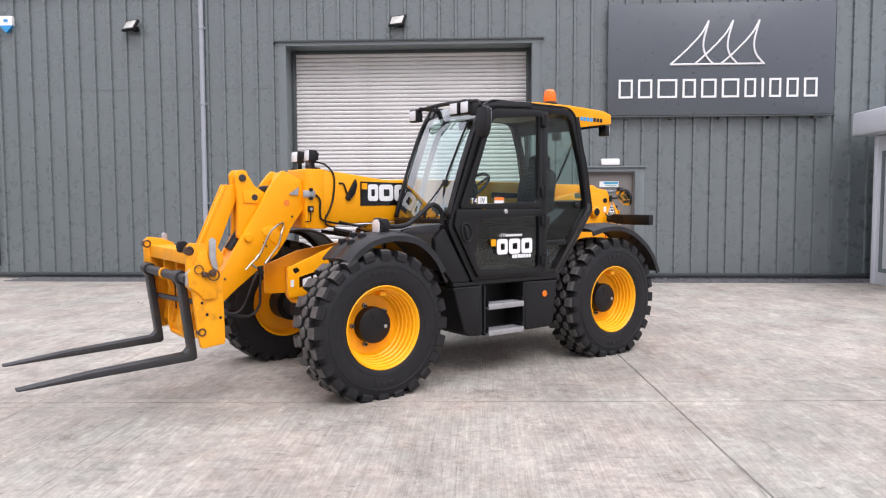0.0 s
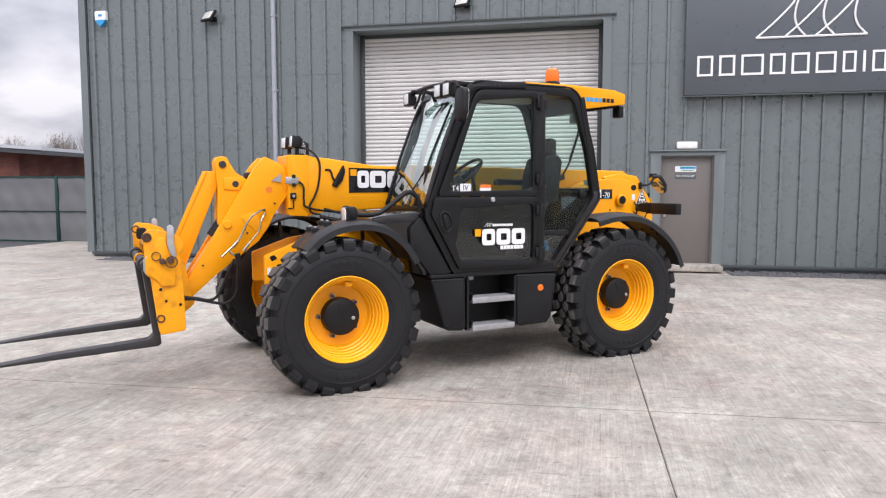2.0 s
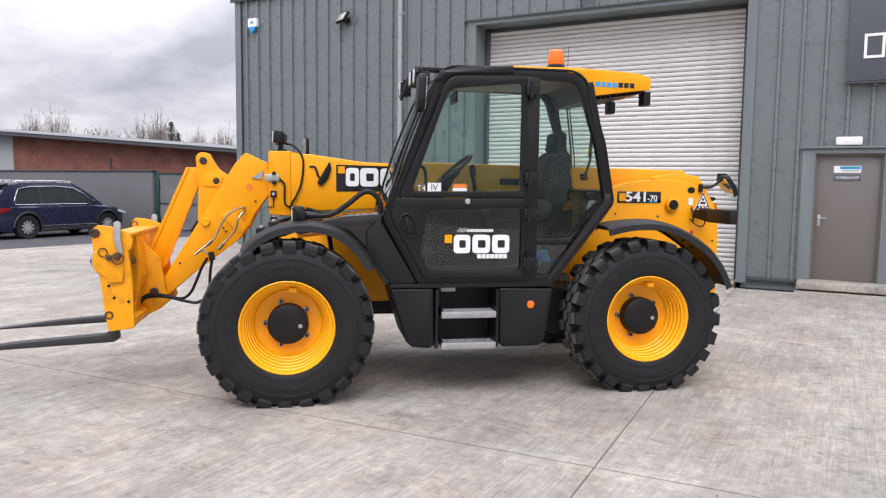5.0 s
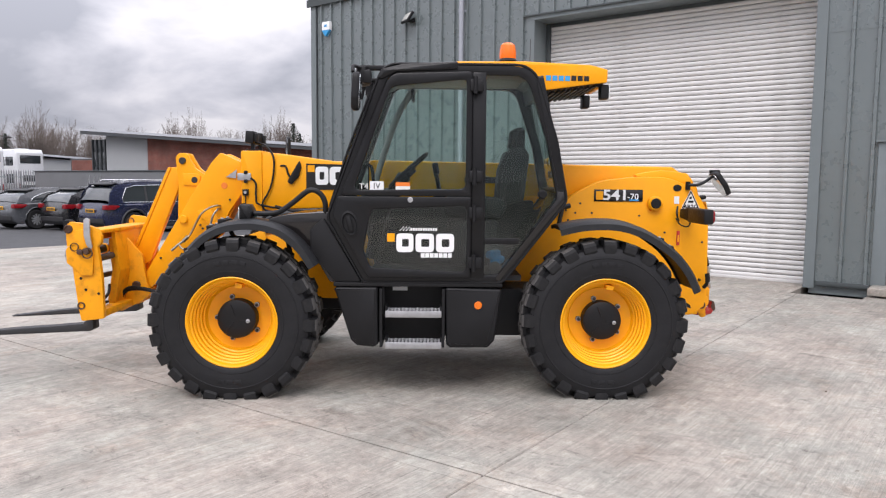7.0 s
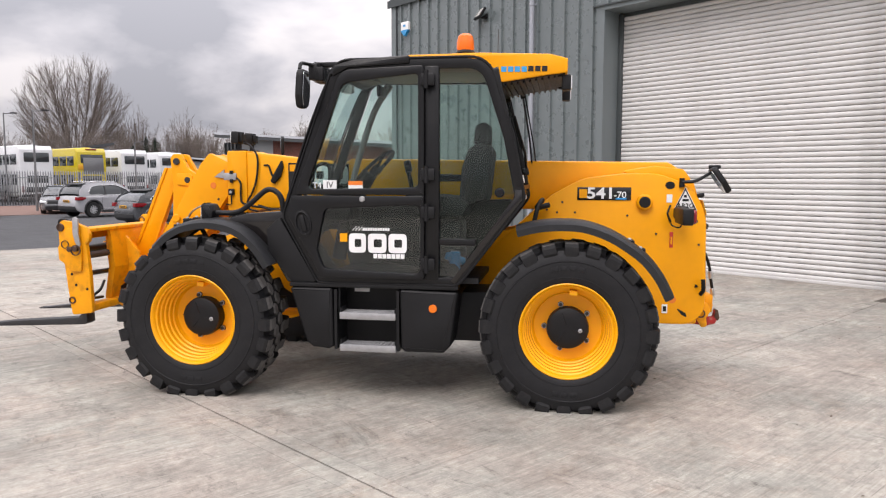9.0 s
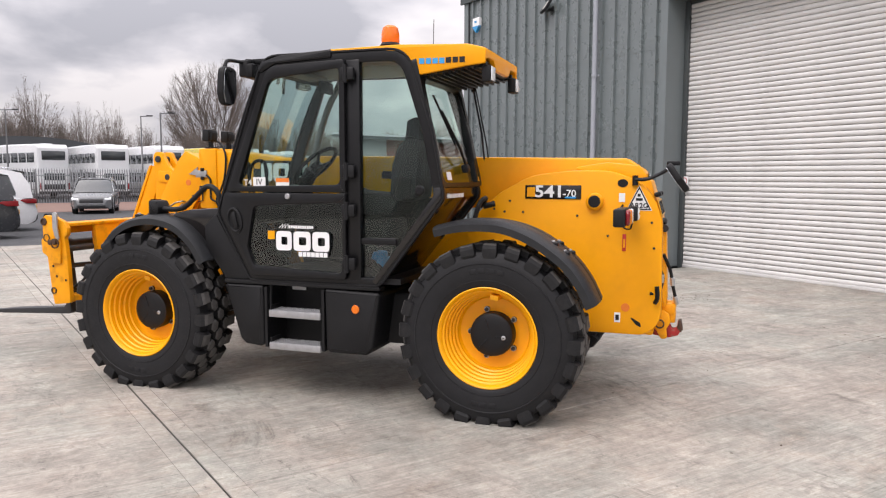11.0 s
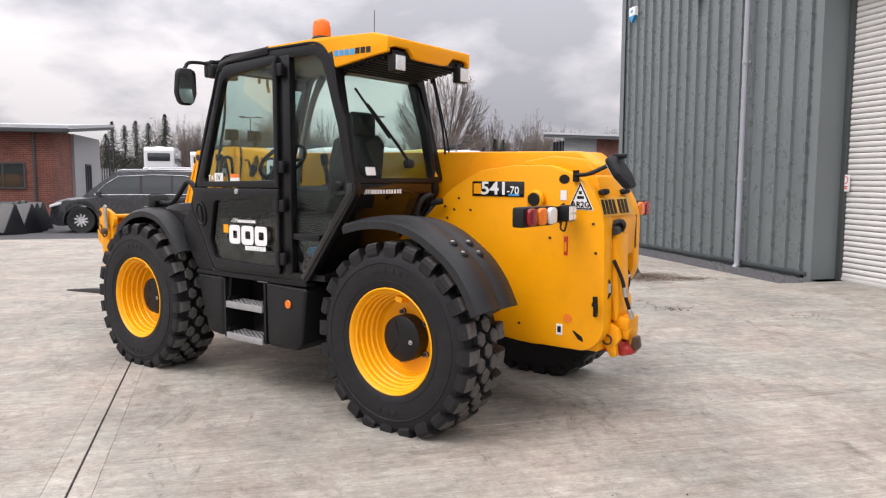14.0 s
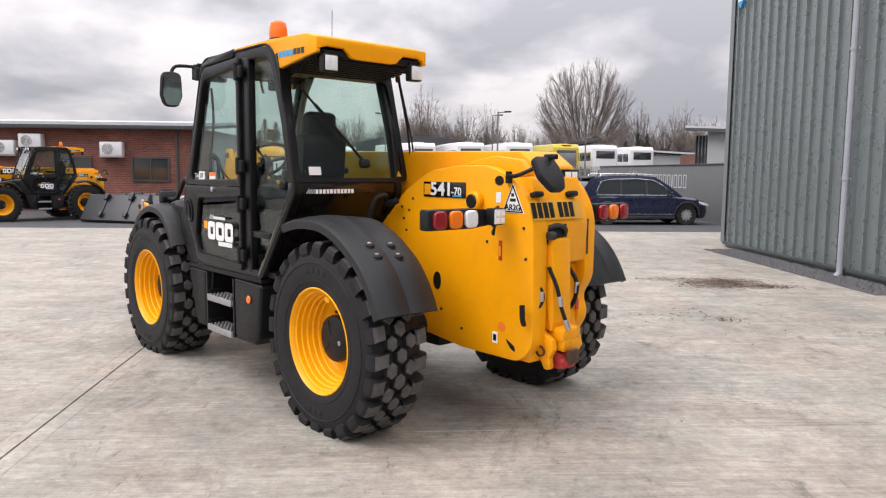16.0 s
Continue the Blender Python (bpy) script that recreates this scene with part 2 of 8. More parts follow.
def ring(outer, inner, a, b, plane="xz", bevel=0.0):
    """A frame between two outlines with the same number of corners."""
    bm = bmesh.new()

    def at(p, c):
        return {"xz": (p[0], c, p[1]), "yz": (c, p[0], p[1]), "xy": (p[0], p[1], c)}[plane]

    loops = [[bm.verts.new(at(p, c)) for p in poly] for poly, c in ((outer, a), (inner, a), (inner, b), (outer, b))]
    k = len(outer)
    for j in range(4):
        p, q = loops[j], loops[(j + 1) % 4]
        for i in range(k):
            bm.faces.new((p[i], p[(i + 1) % k], q[(i + 1) % k], q[i]))
    bmesh.ops.recalc_face_normals(bm, faces=bm.faces[:])
    if bevel:
        es = [e for e in bm.edges if e.calc_face_angle(0) > 0.9]
        bmesh.ops.bevel(bm, geom=es, offset=bevel, segments=2, affect="EDGES", profile=0.5)
    return bm


def lathe(profile, n=48, axis="y"):
    """Turn (radius, along) pairs about an axis through the origin."""
    bm = bmesh.new()
    rows = []
    for r, c in profile:
        row = []
        for i in range(n):
            a = 2 * math.pi * i / n
            u, w = r * math.cos(a), r * math.sin(a)
            row.append(bm.verts.new({"y": (u, c, w), "z": (u, w, c), "x": (c, u, w)}[axis]))
        rows.append(row)
    for p, q in zip(rows, rows[1:]):
        for i in range(n):
            bm.faces.new((p[i], p[(i + 1) % n], q[(i + 1) % n], q[i]))
    bmesh.ops.recalc_face_normals(bm, faces=bm.faces[:])
    return bm


def lathe_at(at, profile, n=18):
    """A turned piece about an axis along y that starts at a point."""
    return moved(lathe(profile, n), Matrix.Translation(at))


def smooth_path(pts, n=6):
    """Catmull-Rom through the points."""
    p = [Vector(q) for q in pts]
    p = [p[0] * 2 - p[1]] + p + [p[-1] * 2 - p[-2]]
    out = []
    for i in range(1, len(p) - 2):
        for j in range(n):
            t = j / n
            a, b, c, d = p[i - 1:i + 3]
            out.append(0.5 * ((2 * b) + (c - a) * t + (2 * a - 5 * b + 4 * c - d) * t * t + (3 * b - a - 3 * c + d) * t ** 3))
    return out + [p[-2]]


def tube(pts, r, n=8, smooth=0, ends=True):
    """A pipe along points; r is one radius or one for each point."""
    pts = smooth_path(pts, smooth) if smooth else [Vector(p) for p in pts]
    bm = bmesh.new()
    rows, up = [], None
    for i, p in enumerate(pts):
        d = (pts[min(i + 1, len(pts) - 1)] - pts[max(i - 1, 0)]).normalized()
        if up is None:
            up = d.orthogonal().normalized()
        up = (up - d * up.dot(d))
        up = up.normalized() if up.length > 1e-6 else d.orthogonal().normalized()
        side = d.cross(up)
        ri = r[min(i, len(r) - 1)] if isinstance(r, (list, tuple)) else r
        rows.append([bm.verts.new(p + (up * math.cos(2 * math.pi * j / n) + side * math.sin(2 * math.pi * j / n)) * ri) for j in range(n)])
    for a, b in zip(rows, rows[1:]):
        for j in range(n):
            bm.faces.new((a[j], a[(j + 1) % n], b[(j + 1) % n], b[j]))
    if ends:
        bm.faces.new(rows[0][::-1]), bm.faces.new(rows[-1])
    bmesh.ops.recalc_face_normals(bm, faces=bm.faces[:])
    return bm


def cyl(p0, p1, r, n=20, bevel=0.0):
    p0, p1 = Vector(p0), Vector(p1)
    d = (p1 - p0).normalized()
    if bevel:
        return tube([p0, p0 + d * 1e-4, p0 + d * bevel, p1 - d * bevel, p1 - d * 1e-4, p1], [r - bevel, r - bevel, r, r, r - bevel, r - bevel], n)
    return tube([p0, p1], r, n)


def strip(path, cross, closed_cross=False):
    """Sweep a cross-section, (sideways y, outward) pairs, along a path in x-z."""
    bm = bmesh.new()
    rows = []
    P = [Vector((p[0], 0, p[1])) for p in path]
    for i, p in enumerate(P):
        d = (P[min(i + 1, len(P) - 1)] - P[max(i - 1, 0)]).normalized()
        nrm = Vector((-d.z, 0, d.x))
        if nrm.z < 0 and abs(nrm.z) > 0.2:
            nrm = -nrm
        rows.append([bm.verts.new(p + Vector((0, y, 0)) + nrm * o) for y, o in cross])
    k = len(cross)
    for a, b in zip(rows, rows[1:]):
        for j in range(k if closed_cross else k - 1):
            bm.faces.new((a[j], a[(j + 1) % k], b[(j + 1) % k], b[j]))
    if closed_cross:
        bm.faces.new(rows[0][::-1]), bm.faces.new(rows[-1])
    bmesh.ops.recalc_face_normals(bm, faces=bm.faces[:])
    return bm


def join(*bms):
    out = bmesh.new()
    for b in bms:
        me = bpy.data.meshes.new("tmp")
        b.to_mesh(me)
        b.free()
        out.from_mesh(me)
        bpy.data.meshes.remove(me)
    return out


def moved(bm, m):
    bmesh.ops.transform(bm, matrix=m, verts=bm.verts[:])
    return bm


def to_mesh(name, bm, material, smooth=0.6):
    me = bpy.data.meshes.new(name)
    for f in bm.faces:
        f.smooth = True
    for ed in bm.edges:
        ed.smooth = ed.calc_face_angle(0) < smooth
    bm.to_mesh(me)
    bm.free()
    me.materials.append(material)
    return me


def part(name, bm, material, parent, label="", smooth=0.6):
    ob = new(name, to_mesh(name, bm, material, smooth))
    ob.parent = parent
    if label:
        ob["label"] = label
    return ob


PLACE = Matrix()


def thing(name, bm, material, label, category, m=None, group="", kind="", smooth=0.6):
    ob = new(name, to_mesh(name, bm, material, smooth))
    ob.matrix_basis = PLACE if m is None else PLACE @ m
    return tagged(ob, label, category, group, kind)


def empty(name, m, label, category, group="", kind=""):
    ob = new(name)
    ob.empty_display_size = 0.2
    ob.matrix_basis = PLACE @ m
    return tagged(ob, label, category, group, kind)


def lettering(text, size, m, material, parent, name="lettering", label="", squash=1.0, depth=0.001, bold=0.0):
    """Raised letters in the built-in font, turned into a mesh."""
    cu = bpy.data.curves.new("letters", "FONT")
    cu.body = text
    cu.size = size
    cu.align_x, cu.align_y = "CENTER", "CENTER"
    cu.extrude = depth
    cu.resolution_u = 3
    cu.offset = bold * size
    tmp = bpy.data.objects.new("letters", cu)
    scene.collection.objects.link(tmp)
    dg = bpy.context.evaluated_depsgraph_get()
    me = bpy.data.meshes.new_from_object(tmp.evaluated_get(dg))
    bpy.data.objects.remove(tmp)
    bpy.data.curves.remove(cu)
    me.transform(Matrix.Diagonal((squash, 1, 1, 1)))
    me.transform(m)
    me.materials.clear()
    me.materials.append(material)
    ob = new(name, me)
    ob.parent = parent
    if label:
        ob["label"] = label
    return ob


def bars(widths, height, gap, depth=0.002):
    """A row of plain bars in the x-z plane, centred, standing for unreadable or branded writing."""
    total = sum(widths) + gap * (len(widths) - 1)
    x, out = -total / 2, []
    for w in widths:
        out.append(box(x + w / 2, 0, 0, w, depth, height))
        x += w + gap
    return join(*out)


# ---- yard ----
def ground_z(y):
    """The yard falls gently towards the workshop."""
    return -0.035 * min(1.0, max(0.0, (y - 9.0) / 6.0))


def concrete_mat(name, broom=1.0, pale=1.0):
    """Broom-finished concrete: streaks along y, blotches, scuffs and chalky patches."""
    m = bpy.data.materials.new(name)
    m.use_nodes = True
    n, l = m.node_tree.nodes, m.node_tree.links
    b = n["Principled BSDF"]
    geo = n.new("ShaderNodeTexCoord")

    def nz(scale, detail, stretch=(1, 1, 1), rough=0.6, dist=0.0):
        mp = n.new("ShaderNodeMapping")
        mp.inputs["Scale"].default_value = stretch
        l.new(geo.outputs["Object"], mp.inputs[0])
        t = n.new("ShaderNodeTexNoise")
        t.inputs["Scale"].default_value = scale
        t.inputs["Detail"].default_value = detail
        t.inputs["Roughness"].default_value = rough
        t.inputs["Distortion"].default_value = dist
        l.new(mp.outputs[0], t.inputs["Vector"])
        return t.outputs[0]

    def mr(v, a, c, lo, hi):
        r = n.new("ShaderNodeMapRange")
        for i, x in enumerate((a, c, lo, hi)):
            r.inputs[i + 1].default_value = x
        l.new(v, r.inputs[0])
        return r.outputs[0]

    def mul(a, c):
        x = n.new("ShaderNodeMath")
        x.operation = "MULTIPLY"
        l.new(a, x.inputs[0]), l.new(c, x.inputs[1])
        return x.outputs[0]

    k = broom
    clouds = mr(nz(0.33, 6, (1, 0.8, 1), 0.62), 0.3, 0.7, 0.665 * pale, 0.985 * pale)
    blot = mr(nz(1.5, 14, (1.25, 0.8, 1), 0.84, 0.3), 0.34, 0.66, 0.60, 1.20)
    grain = mr(nz(13, 12, (1, 0.75, 1), 0.88), 0.34, 0.66, 0.66, 1.24)
    brush = mr(nz(55, 4, (1, 0.022, 1), 0.75), 0.36, 0.64, 1 - 0.13 * k, 1 + 0.10 * k)
    fine = mr(nz(150, 2, (1, 0.018, 1), 0.6), 0.34, 0.66, 1 - 0.10 * k, 1 + 0.08 * k)
    groove = mr(nz(26, 6, (1, 0.012, 1), 0.88), 0.575, 0.625, 1.0, 1 - 0.42 * k)
    lay = n.new("ShaderNodeMix")
    lay.inputs["A"].default_value = 1.0
    l.new(mr(nz(0.75, 5, (1.4, 0.5, 1), 0.7), 0.44, 0.58, 0.12, 1.0), lay.inputs["Factor"])
    l.new(groove, lay.inputs["B"])
    groove = lay.outputs["Result"]
    scuff = mr(nz(0.9, 14, (0.7, 1.4, 1), 0.86, 0.6), 0.545, 0.64, 1.0, 0.52)
    drag = mr(nz(4.5, 12, (0.5, 1.4, 1), 0.88, 0.4), 0.565, 0.63, 1.0, 0.50)
    spot = mr(nz(17, 6, (1, 1, 1), 0.82, 0.8), 0.625, 0.69, 1.0, 0.48)
    chalk = mr(nz(2.6, 12, (1.3, 0.6, 1), 0.85, 0.3), 0.53, 0.63, 1.0, 1.30)
    f = clouds
    for layer in (blot, brush, fine, grain, scuff, spot, chalk, groove, drag):
        f = mul(f, layer)
    mx = n.new("ShaderNodeMix")
    mx.data_type = "RGBA"
    mx.inputs["A"].default_value = (0.480, 0.428, 0.372, 1)
    mx.inputs["B"].default_value = (0.430, 0.418, 0.368, 1)
    l.new(mr(nz(0.7, 6, (1, 1, 1), 0.7), 0.40, 0.60, 0.0, 1.0), mx.inputs["Factor"])
    rust = n.new("ShaderNodeMix")
    rust.data_type = "RGBA"
    rust.inputs["B"].default_value = (0.46, 0.375, 0.305, 1)
    l.new(mr(nz(1.9, 10, (1, 0.7, 1), 0.8, 0.4), 0.52, 0.68, 0.0, 0.75), rust.inputs["Factor"])
    l.new(mx.outputs["Result"], rust.inputs["A"])
    sc = n.new("ShaderNodeVectorMath")
    sc.operation = "SCALE"
    l.new(rust.outputs["Result"], sc.inputs[0])
    l.new(f, sc.inputs["Scale"])
    l.new(sc.outputs[0], b.inputs["Base Color"])
    b.inputs["Roughness"].default_value = 0.8
    bp = n.new("ShaderNodeBump")
    bp.inputs["Strength"].default_value = 0.35
    bp.inputs["Distance"].default_value = 0.004
    l.new(groove, bp.inputs["Height"])
    l.new(bp.outputs[0], b.inputs["Normal"])
    return m


CONCRETE = concrete_mat("brushed_concrete")
TROWELLED = concrete_mat("trowelled_joint_edge", 0.25, 1.04)
TARMAC = shader("tarmac", (0.055, 0.056, 0.060), 0.85, var=0.25, scale=1.2, bump=0.5, bump_scale=90, dirt=(0.11, 0.105, 0.10), dirt_amount=0.3)
EARTH = shader("gravel_ground", (0.16, 0.15, 0.13), 0.9, var=0.3, scale=0.3, bump=0.3)
JOINT = shader("joint_sealant", (0.035, 0.032, 0.03), 0.9, var=0.3, scale=3)
GRAVEL = shader("slate_gravel", (0.10, 0.10, 0.105), 0.8, var=0.4, scale=30, bump=0.5)

xs = [-1500, -120, -60, -30, -14.2, 1.69, 20, 80, 1500]
ys = [-1500, -100, -30, 0, 6.15, 9, 12.25, 15.5, 40, 120, 1500]
gb = bmesh.new()
gv = [[gb.verts.new((x, y, ground_z(y) - (0.14 if x > -15 else 0.6))) for x in xs] for y in ys]
for j in range(len(ys) - 1):
    for i in range(len(xs) - 1):
        gb.faces.new((gv[j][i], gv[j][i + 1], gv[j + 1][i + 1], gv[j + 1][i]))
thing("ground", gb, EARTH, "bare ground that carries the yard and reaches the horizon", "ground", kind="structure")


def sheet(x0, x1, ylist, thick=0.12, step=None):
    """A slab that follows the fall of the yard, with slightly rounded top edges."""
    bm = bmesh.new()
    r = 0.006
    rows = []
    for k, y in enumerate(ylist):
        rows.append((y, ground_z(y)))
    top = [[bm.verts.new((x, y, z)) for x in (x0 + r, x1 - r)] for y, z in rows]
    low = [[bm.verts.new((x, y, z - (r if i in (0, 1) else thick))) for i, x in ((0, x0), (1, x1))] for y, z in rows]
    base = [[bm.verts.new((x, y, z - thick)) for x in (x0, x1)] for y, z in rows]
    for k in range(len(rows) - 1):
        bm.faces.new((top[k][0], top[k][1], top[k + 1][1], top[k + 1][0]))
        for s in (0, 1):
            bm.faces.new((top[k][s], low[k][s], low[k + 1][s], top[k + 1][s]))
            bm.faces.new((low[k][s], base[k][s], base[k + 1][s], low[k + 1][s]))
    for k in (0, -1):
        bm.faces.new((top[k][0], top[k][1], low[k][1], base[k][1], base[k][0], low[k][0]))
    bmesh.ops.recalc_face_normals(bm, faces=bm.faces[:])
    return bm


def skewed(bm):
    """The slabs are laid two degrees out of square with the yard."""
    for v in bm.verts:
        x, y = v.co.x, v.co.y
        if abs(y - 6.157) < 0.2:
            v.co.y += 0.048 * (x - 1.705)
        if abs(x - 1.705) < 0.05 or abs(x + 3.245) < 0.05:
            v.co.x -= 0.037 * (y - 6.1)
    return bm


yard = empty("pavement", Matrix(), "pale brushed concrete yard laid in large slabs", "pavement", kind="structure")
for x0, x1 in ((-14.2, -3.248), (-3.243, 1.7015), (1.7075, 18.0)):
    for yl in ((-16, -6, 6.030), (6.0325, 6.150), (6.164, 6.275), (6.2775, 9.0, 12.25, 14.92)):
        part("concrete_slab", skewed(sheet(x0, x1, yl)), TROWELLED if yl[-1] - yl[0] < 0.2 else CONCRETE, yard)
for x0, x1, y1 in ((-3.63, 1.27, 16.18), (2.24, 3.66, 15.9), (-14.2, -9.65, 28.0)):
    part("concrete_slab", sheet(x0, x1, (14.928, 15.0, y1)), CONCRETE, yard)
filler = [moved(skewed(sheet(x - 0.014, x + 0.014, (-15.9, -6, 5.9, 6.5, 9.0, 12.25, 14.9), 0.06)), Matrix.Translation((0, 0, -0.008))) for x in (1.704, -3.2455)]
part("joint_filler", join(*[skewed(box(1.9, y, -0.043, 32, 0.022, 0.07)) for y in (6.03125, 6.157, 6.27625)], *filler), JOINT, yard, "dark sealant in the slab joints")

tb = bmesh.new()
tx, ty = [-130, -75, -50, -35, -19.2, -14.21], [-60, -20, 9, 12.25, 15.0, 60]
tv = [[tb.verts.new((x, y, min(ground_z(y), -0.15 * min(1.0, max(0.0, (-14.2 - x) / 5.0))) - 0.012)) for x in tx] for y in ty]
for j in range(len(ty) - 1):
    for i in range(len(tx) - 1):
        tb.faces.new((tv[j][i], tv[j][i + 1], tv[j + 1][i + 1], tv[j + 1][i]))
thing("road", tb, TARMAC, "dark grey tarmac parking area beyond the concrete yard", "car park", kind="structure")


def pebbles(x0, x1, y0, y1, z, count, lo, hi):
    bm = bmesh.new()
    rnd = random.Random(5)
    for k in range(count):
        r = rnd.uniform(lo, hi)
        c = Vector((rnd.uniform(x0, x1), rnd.uniform(y0, y1), z + r * 0.3))
        vs = [bm.verts.new(c + Vector((math.cos(a) * r * rnd.uniform(0.7, 1.2), math.sin(a) * r * rnd.uniform(0.7, 1.2), rnd.uniform(-0.3, 0.2) * r))) for a in (0, 1.3, 2.6, 3.8, 5.1)]
        tp = bm.verts.new(c + Vector((rnd.uniform(-0.3, 0.3) * r, rnd.uniform(-0.3, 0.3) * r, r * 0.7)))
        for i in range(5):
            bm.faces.new((vs[i], vs[(i + 1) % 5], tp))
    return bm


# the workshop's own grid, set into the yard
SHOP = Matrix.Translation((0, 0.093, 0.13)) @ Matrix.Diagonal((0.975, 0.975, 0.975, 1))
PLACE = SHOP
part_bed = join(box(-6.8, 15.6, -0.21, 6.18, 0.76, 0.06), box(6.5, 15.6, -0.21, 5.5, 0.76, 0.06))
thing("gravel_bed", join(part_bed, pebbles(-9.88, -3.74, 15.24, 15.98, -0.18, 2600, 0.015, 0.04), pebbles(3.76, 9.2, 15.24, 15.98, -0.18, 1200, 0.015, 0.04)), GRAVEL, "strip of dark slate gravel along the foot of the workshop wall", "gravel", kind="stuff", smooth=0.1)

# ---- workshop ----
CLAD = shader("grey_green_cladding", (0.132, 0.157, 0.161), 0.31, var=0.06, scale=0.6, spec=1.0, dirt=(0.16, 0.165, 0.155), dirt_amount=0.08, bump=0.015, bump_scale=40)
TRIM = shader("grey_flashing", (0.155, 0.180, 0.186), 0.40, var=0.06, scale=0.8)
TRIM_DARK = shader("dark_base_flashing", (0.055, 0.065, 0.067), 0.5, var=0.1, scale=1.5)
SHUTTER = shader("light_grey_shutter", (0.64, 0.63, 0.62), 0.38, var=0.05, scale=1.5, dirt=(0.32, 0.30, 0.28), dirt_amount=0.25)
DOWNPIPE = shader("grey_downpipe", (0.33, 0.35, 0.39), 0.4, var=0.06, scale=3)
DOOR = shader("grey_brown_door", (0.155, 0.140, 0.130), 0.45, var=0.05, scale=2)
SIGN = shader("slate_blue_sign", (0.092, 0.105, 0.120), 0.34, var=0.05, scale=0.7)
LAMP_GLASS = shader("floodlight_glass", (0.55, 0.54, 0.50), 0.15, var=0.1, scale=10, coat=0.5)


def cladding(x0, x1, z0, z1, y=16.0, pitch=0.3557, phase=0.08):
    """Profiled sheet: wide flat pans with narrow raised ribs."""
    prof = [(x0, 0.0)]
    k = math.ceil((x0 - phase) / pitch)
    while phase + k * pitch < x1 - 0.05:
        c = phase + k * pitch
        if c > x0 + 0.05:
            prof += [(c - 0.036, 0.0), (c - 0.023, -0.052), (c + 0.023, -0.052), (c + 0.036, 0.0)]
        k += 1
    prof.append((x1, 0.0))
    bm = bmesh.new()
    for dy in (0.0, 0.004):
        a = [bm.verts.new((px, y + py + dy, z0)) for px, py in prof]
        b = [bm.verts.new((px, y + py + dy, z1)) for px, py in prof]
        for i in range(len(prof) - 1):
            bm.faces.new((a[i], a[i + 1], b[i + 1], b[i]))
    bmesh.ops.recalc_face_normals(bm, faces=bm.faces[:])
    return bm


EAVE = 6.08
wall = thing("wall_north", join(box(-7.37, 16.16, 2.9, 6.3, 0.26, 6.3), box(-1.29, 16.16, 5.52, 5.86, 0.26, 1.06), box(1.85, 16.16, 2.9, 0.9, 0.26, 6.3), box(2.98, 16.16, 4.14, 1.36, 0.26, 3.82), box(8.8, 16.16, 2.9, 10.28, 0.26, 6.3)), TRIM, "workshop front wall clad in grey-green ribbed steel sheets", "wall", kind="structure")
for x0, x1, z0, z1 in ((-10.44, -4.07, -0.04, 3.94), (-10.44, -4.07, 3.92, EAVE), (-4.07, 1.49, 4.88, EAVE), (1.49, 2.29, -0.04, 3.94), (1.49, 14.0, 3.92, EAVE), (2.29, 3.69, 2.22, 3.94), (3.69, 14.0, -0.04, 3.94)):
    part("cladding_sheet", cladding(x0, x1, z0, z1, 16.0 if z0 < 3 else 15.995), CLAD, wall)
screws = []
for z in (1.95, 3.99, 5.6):
    for k in range(-30, 40):
        x = 0.08 + (k + 0.5) * 0.3557
        if -10.3 < x < 13.5 and not (-4.2 < x < 1.6 and z < 5.0) and not (2.2 < x < 3.8 and z < 2.3):
            screws.append(cyl((x, 15.999, z), (x, 15.988, z), 0.007, 6))
sc_ = part("sheet_screw", join(*screws), TRIM_DARK, wall, "rows of small fixing screws")
sc_["kind"] = "stuff"
part("corner_flashing", prism([(-10.62, 15.955), (-10.44, 15.955), (-10.44, 15.99), (-10.58, 15.99), (-10.58, 16.2), (-10.62, 16.2)], -0.06, EAVE, plane="xy"), TRIM, wall)
part("base_flashing", join(box(-7.25, 15.97, -0.075, 6.5, 0.05, 0.07, 0.008), box(1.9, 15.97, -0.075, 0.76, 0.05, 0.07, 0.008), box(8.9, 15.97, -0.075, 10.4, 0.05, 0.07, 0.008)), TRIM_DARK, wall)
part("eave_flashing", prism([(15.90, EAVE - 0.12), (15.90, EAVE + 0.06), (16.3, EAVE + 0.06), (16.3, EAVE), (15.94, EAVE), (15.94, EAVE - 0.12)], -10.72, 14.2, plane="yz"), TRIM_DARK, wall)
thing("wall_west", join(box(-10.45, 23.2, 2.9, 0.26, 13.8, 6.3)), CLAD, "workshop end wall clad in grey-green steel", "wall", kind="structure")
thing("wall_east", box(13.9, 23.2, 2.9, 0.26, 13.8, 6.3), CLAD, "far end wall of the workshop", "wall", kind="structure")
thing("wall_south", box(1.7, 30.2, 2.9, 24.6, 0.26, 6.3), CLAD, "back wall of the workshop", "wall", kind="structure")
thing("roof", prism([(15.95, EAVE + 0.062), (15.95, EAVE + 0.10), (23, EAVE + 1.0), (30.4, EAVE + 0.10), (30.4, EAVE + 0.062)], -10.66, 14.1, plane="yz"), TRIM_DARK, "low-pitched grey workshop roof", "roof", kind="structure")

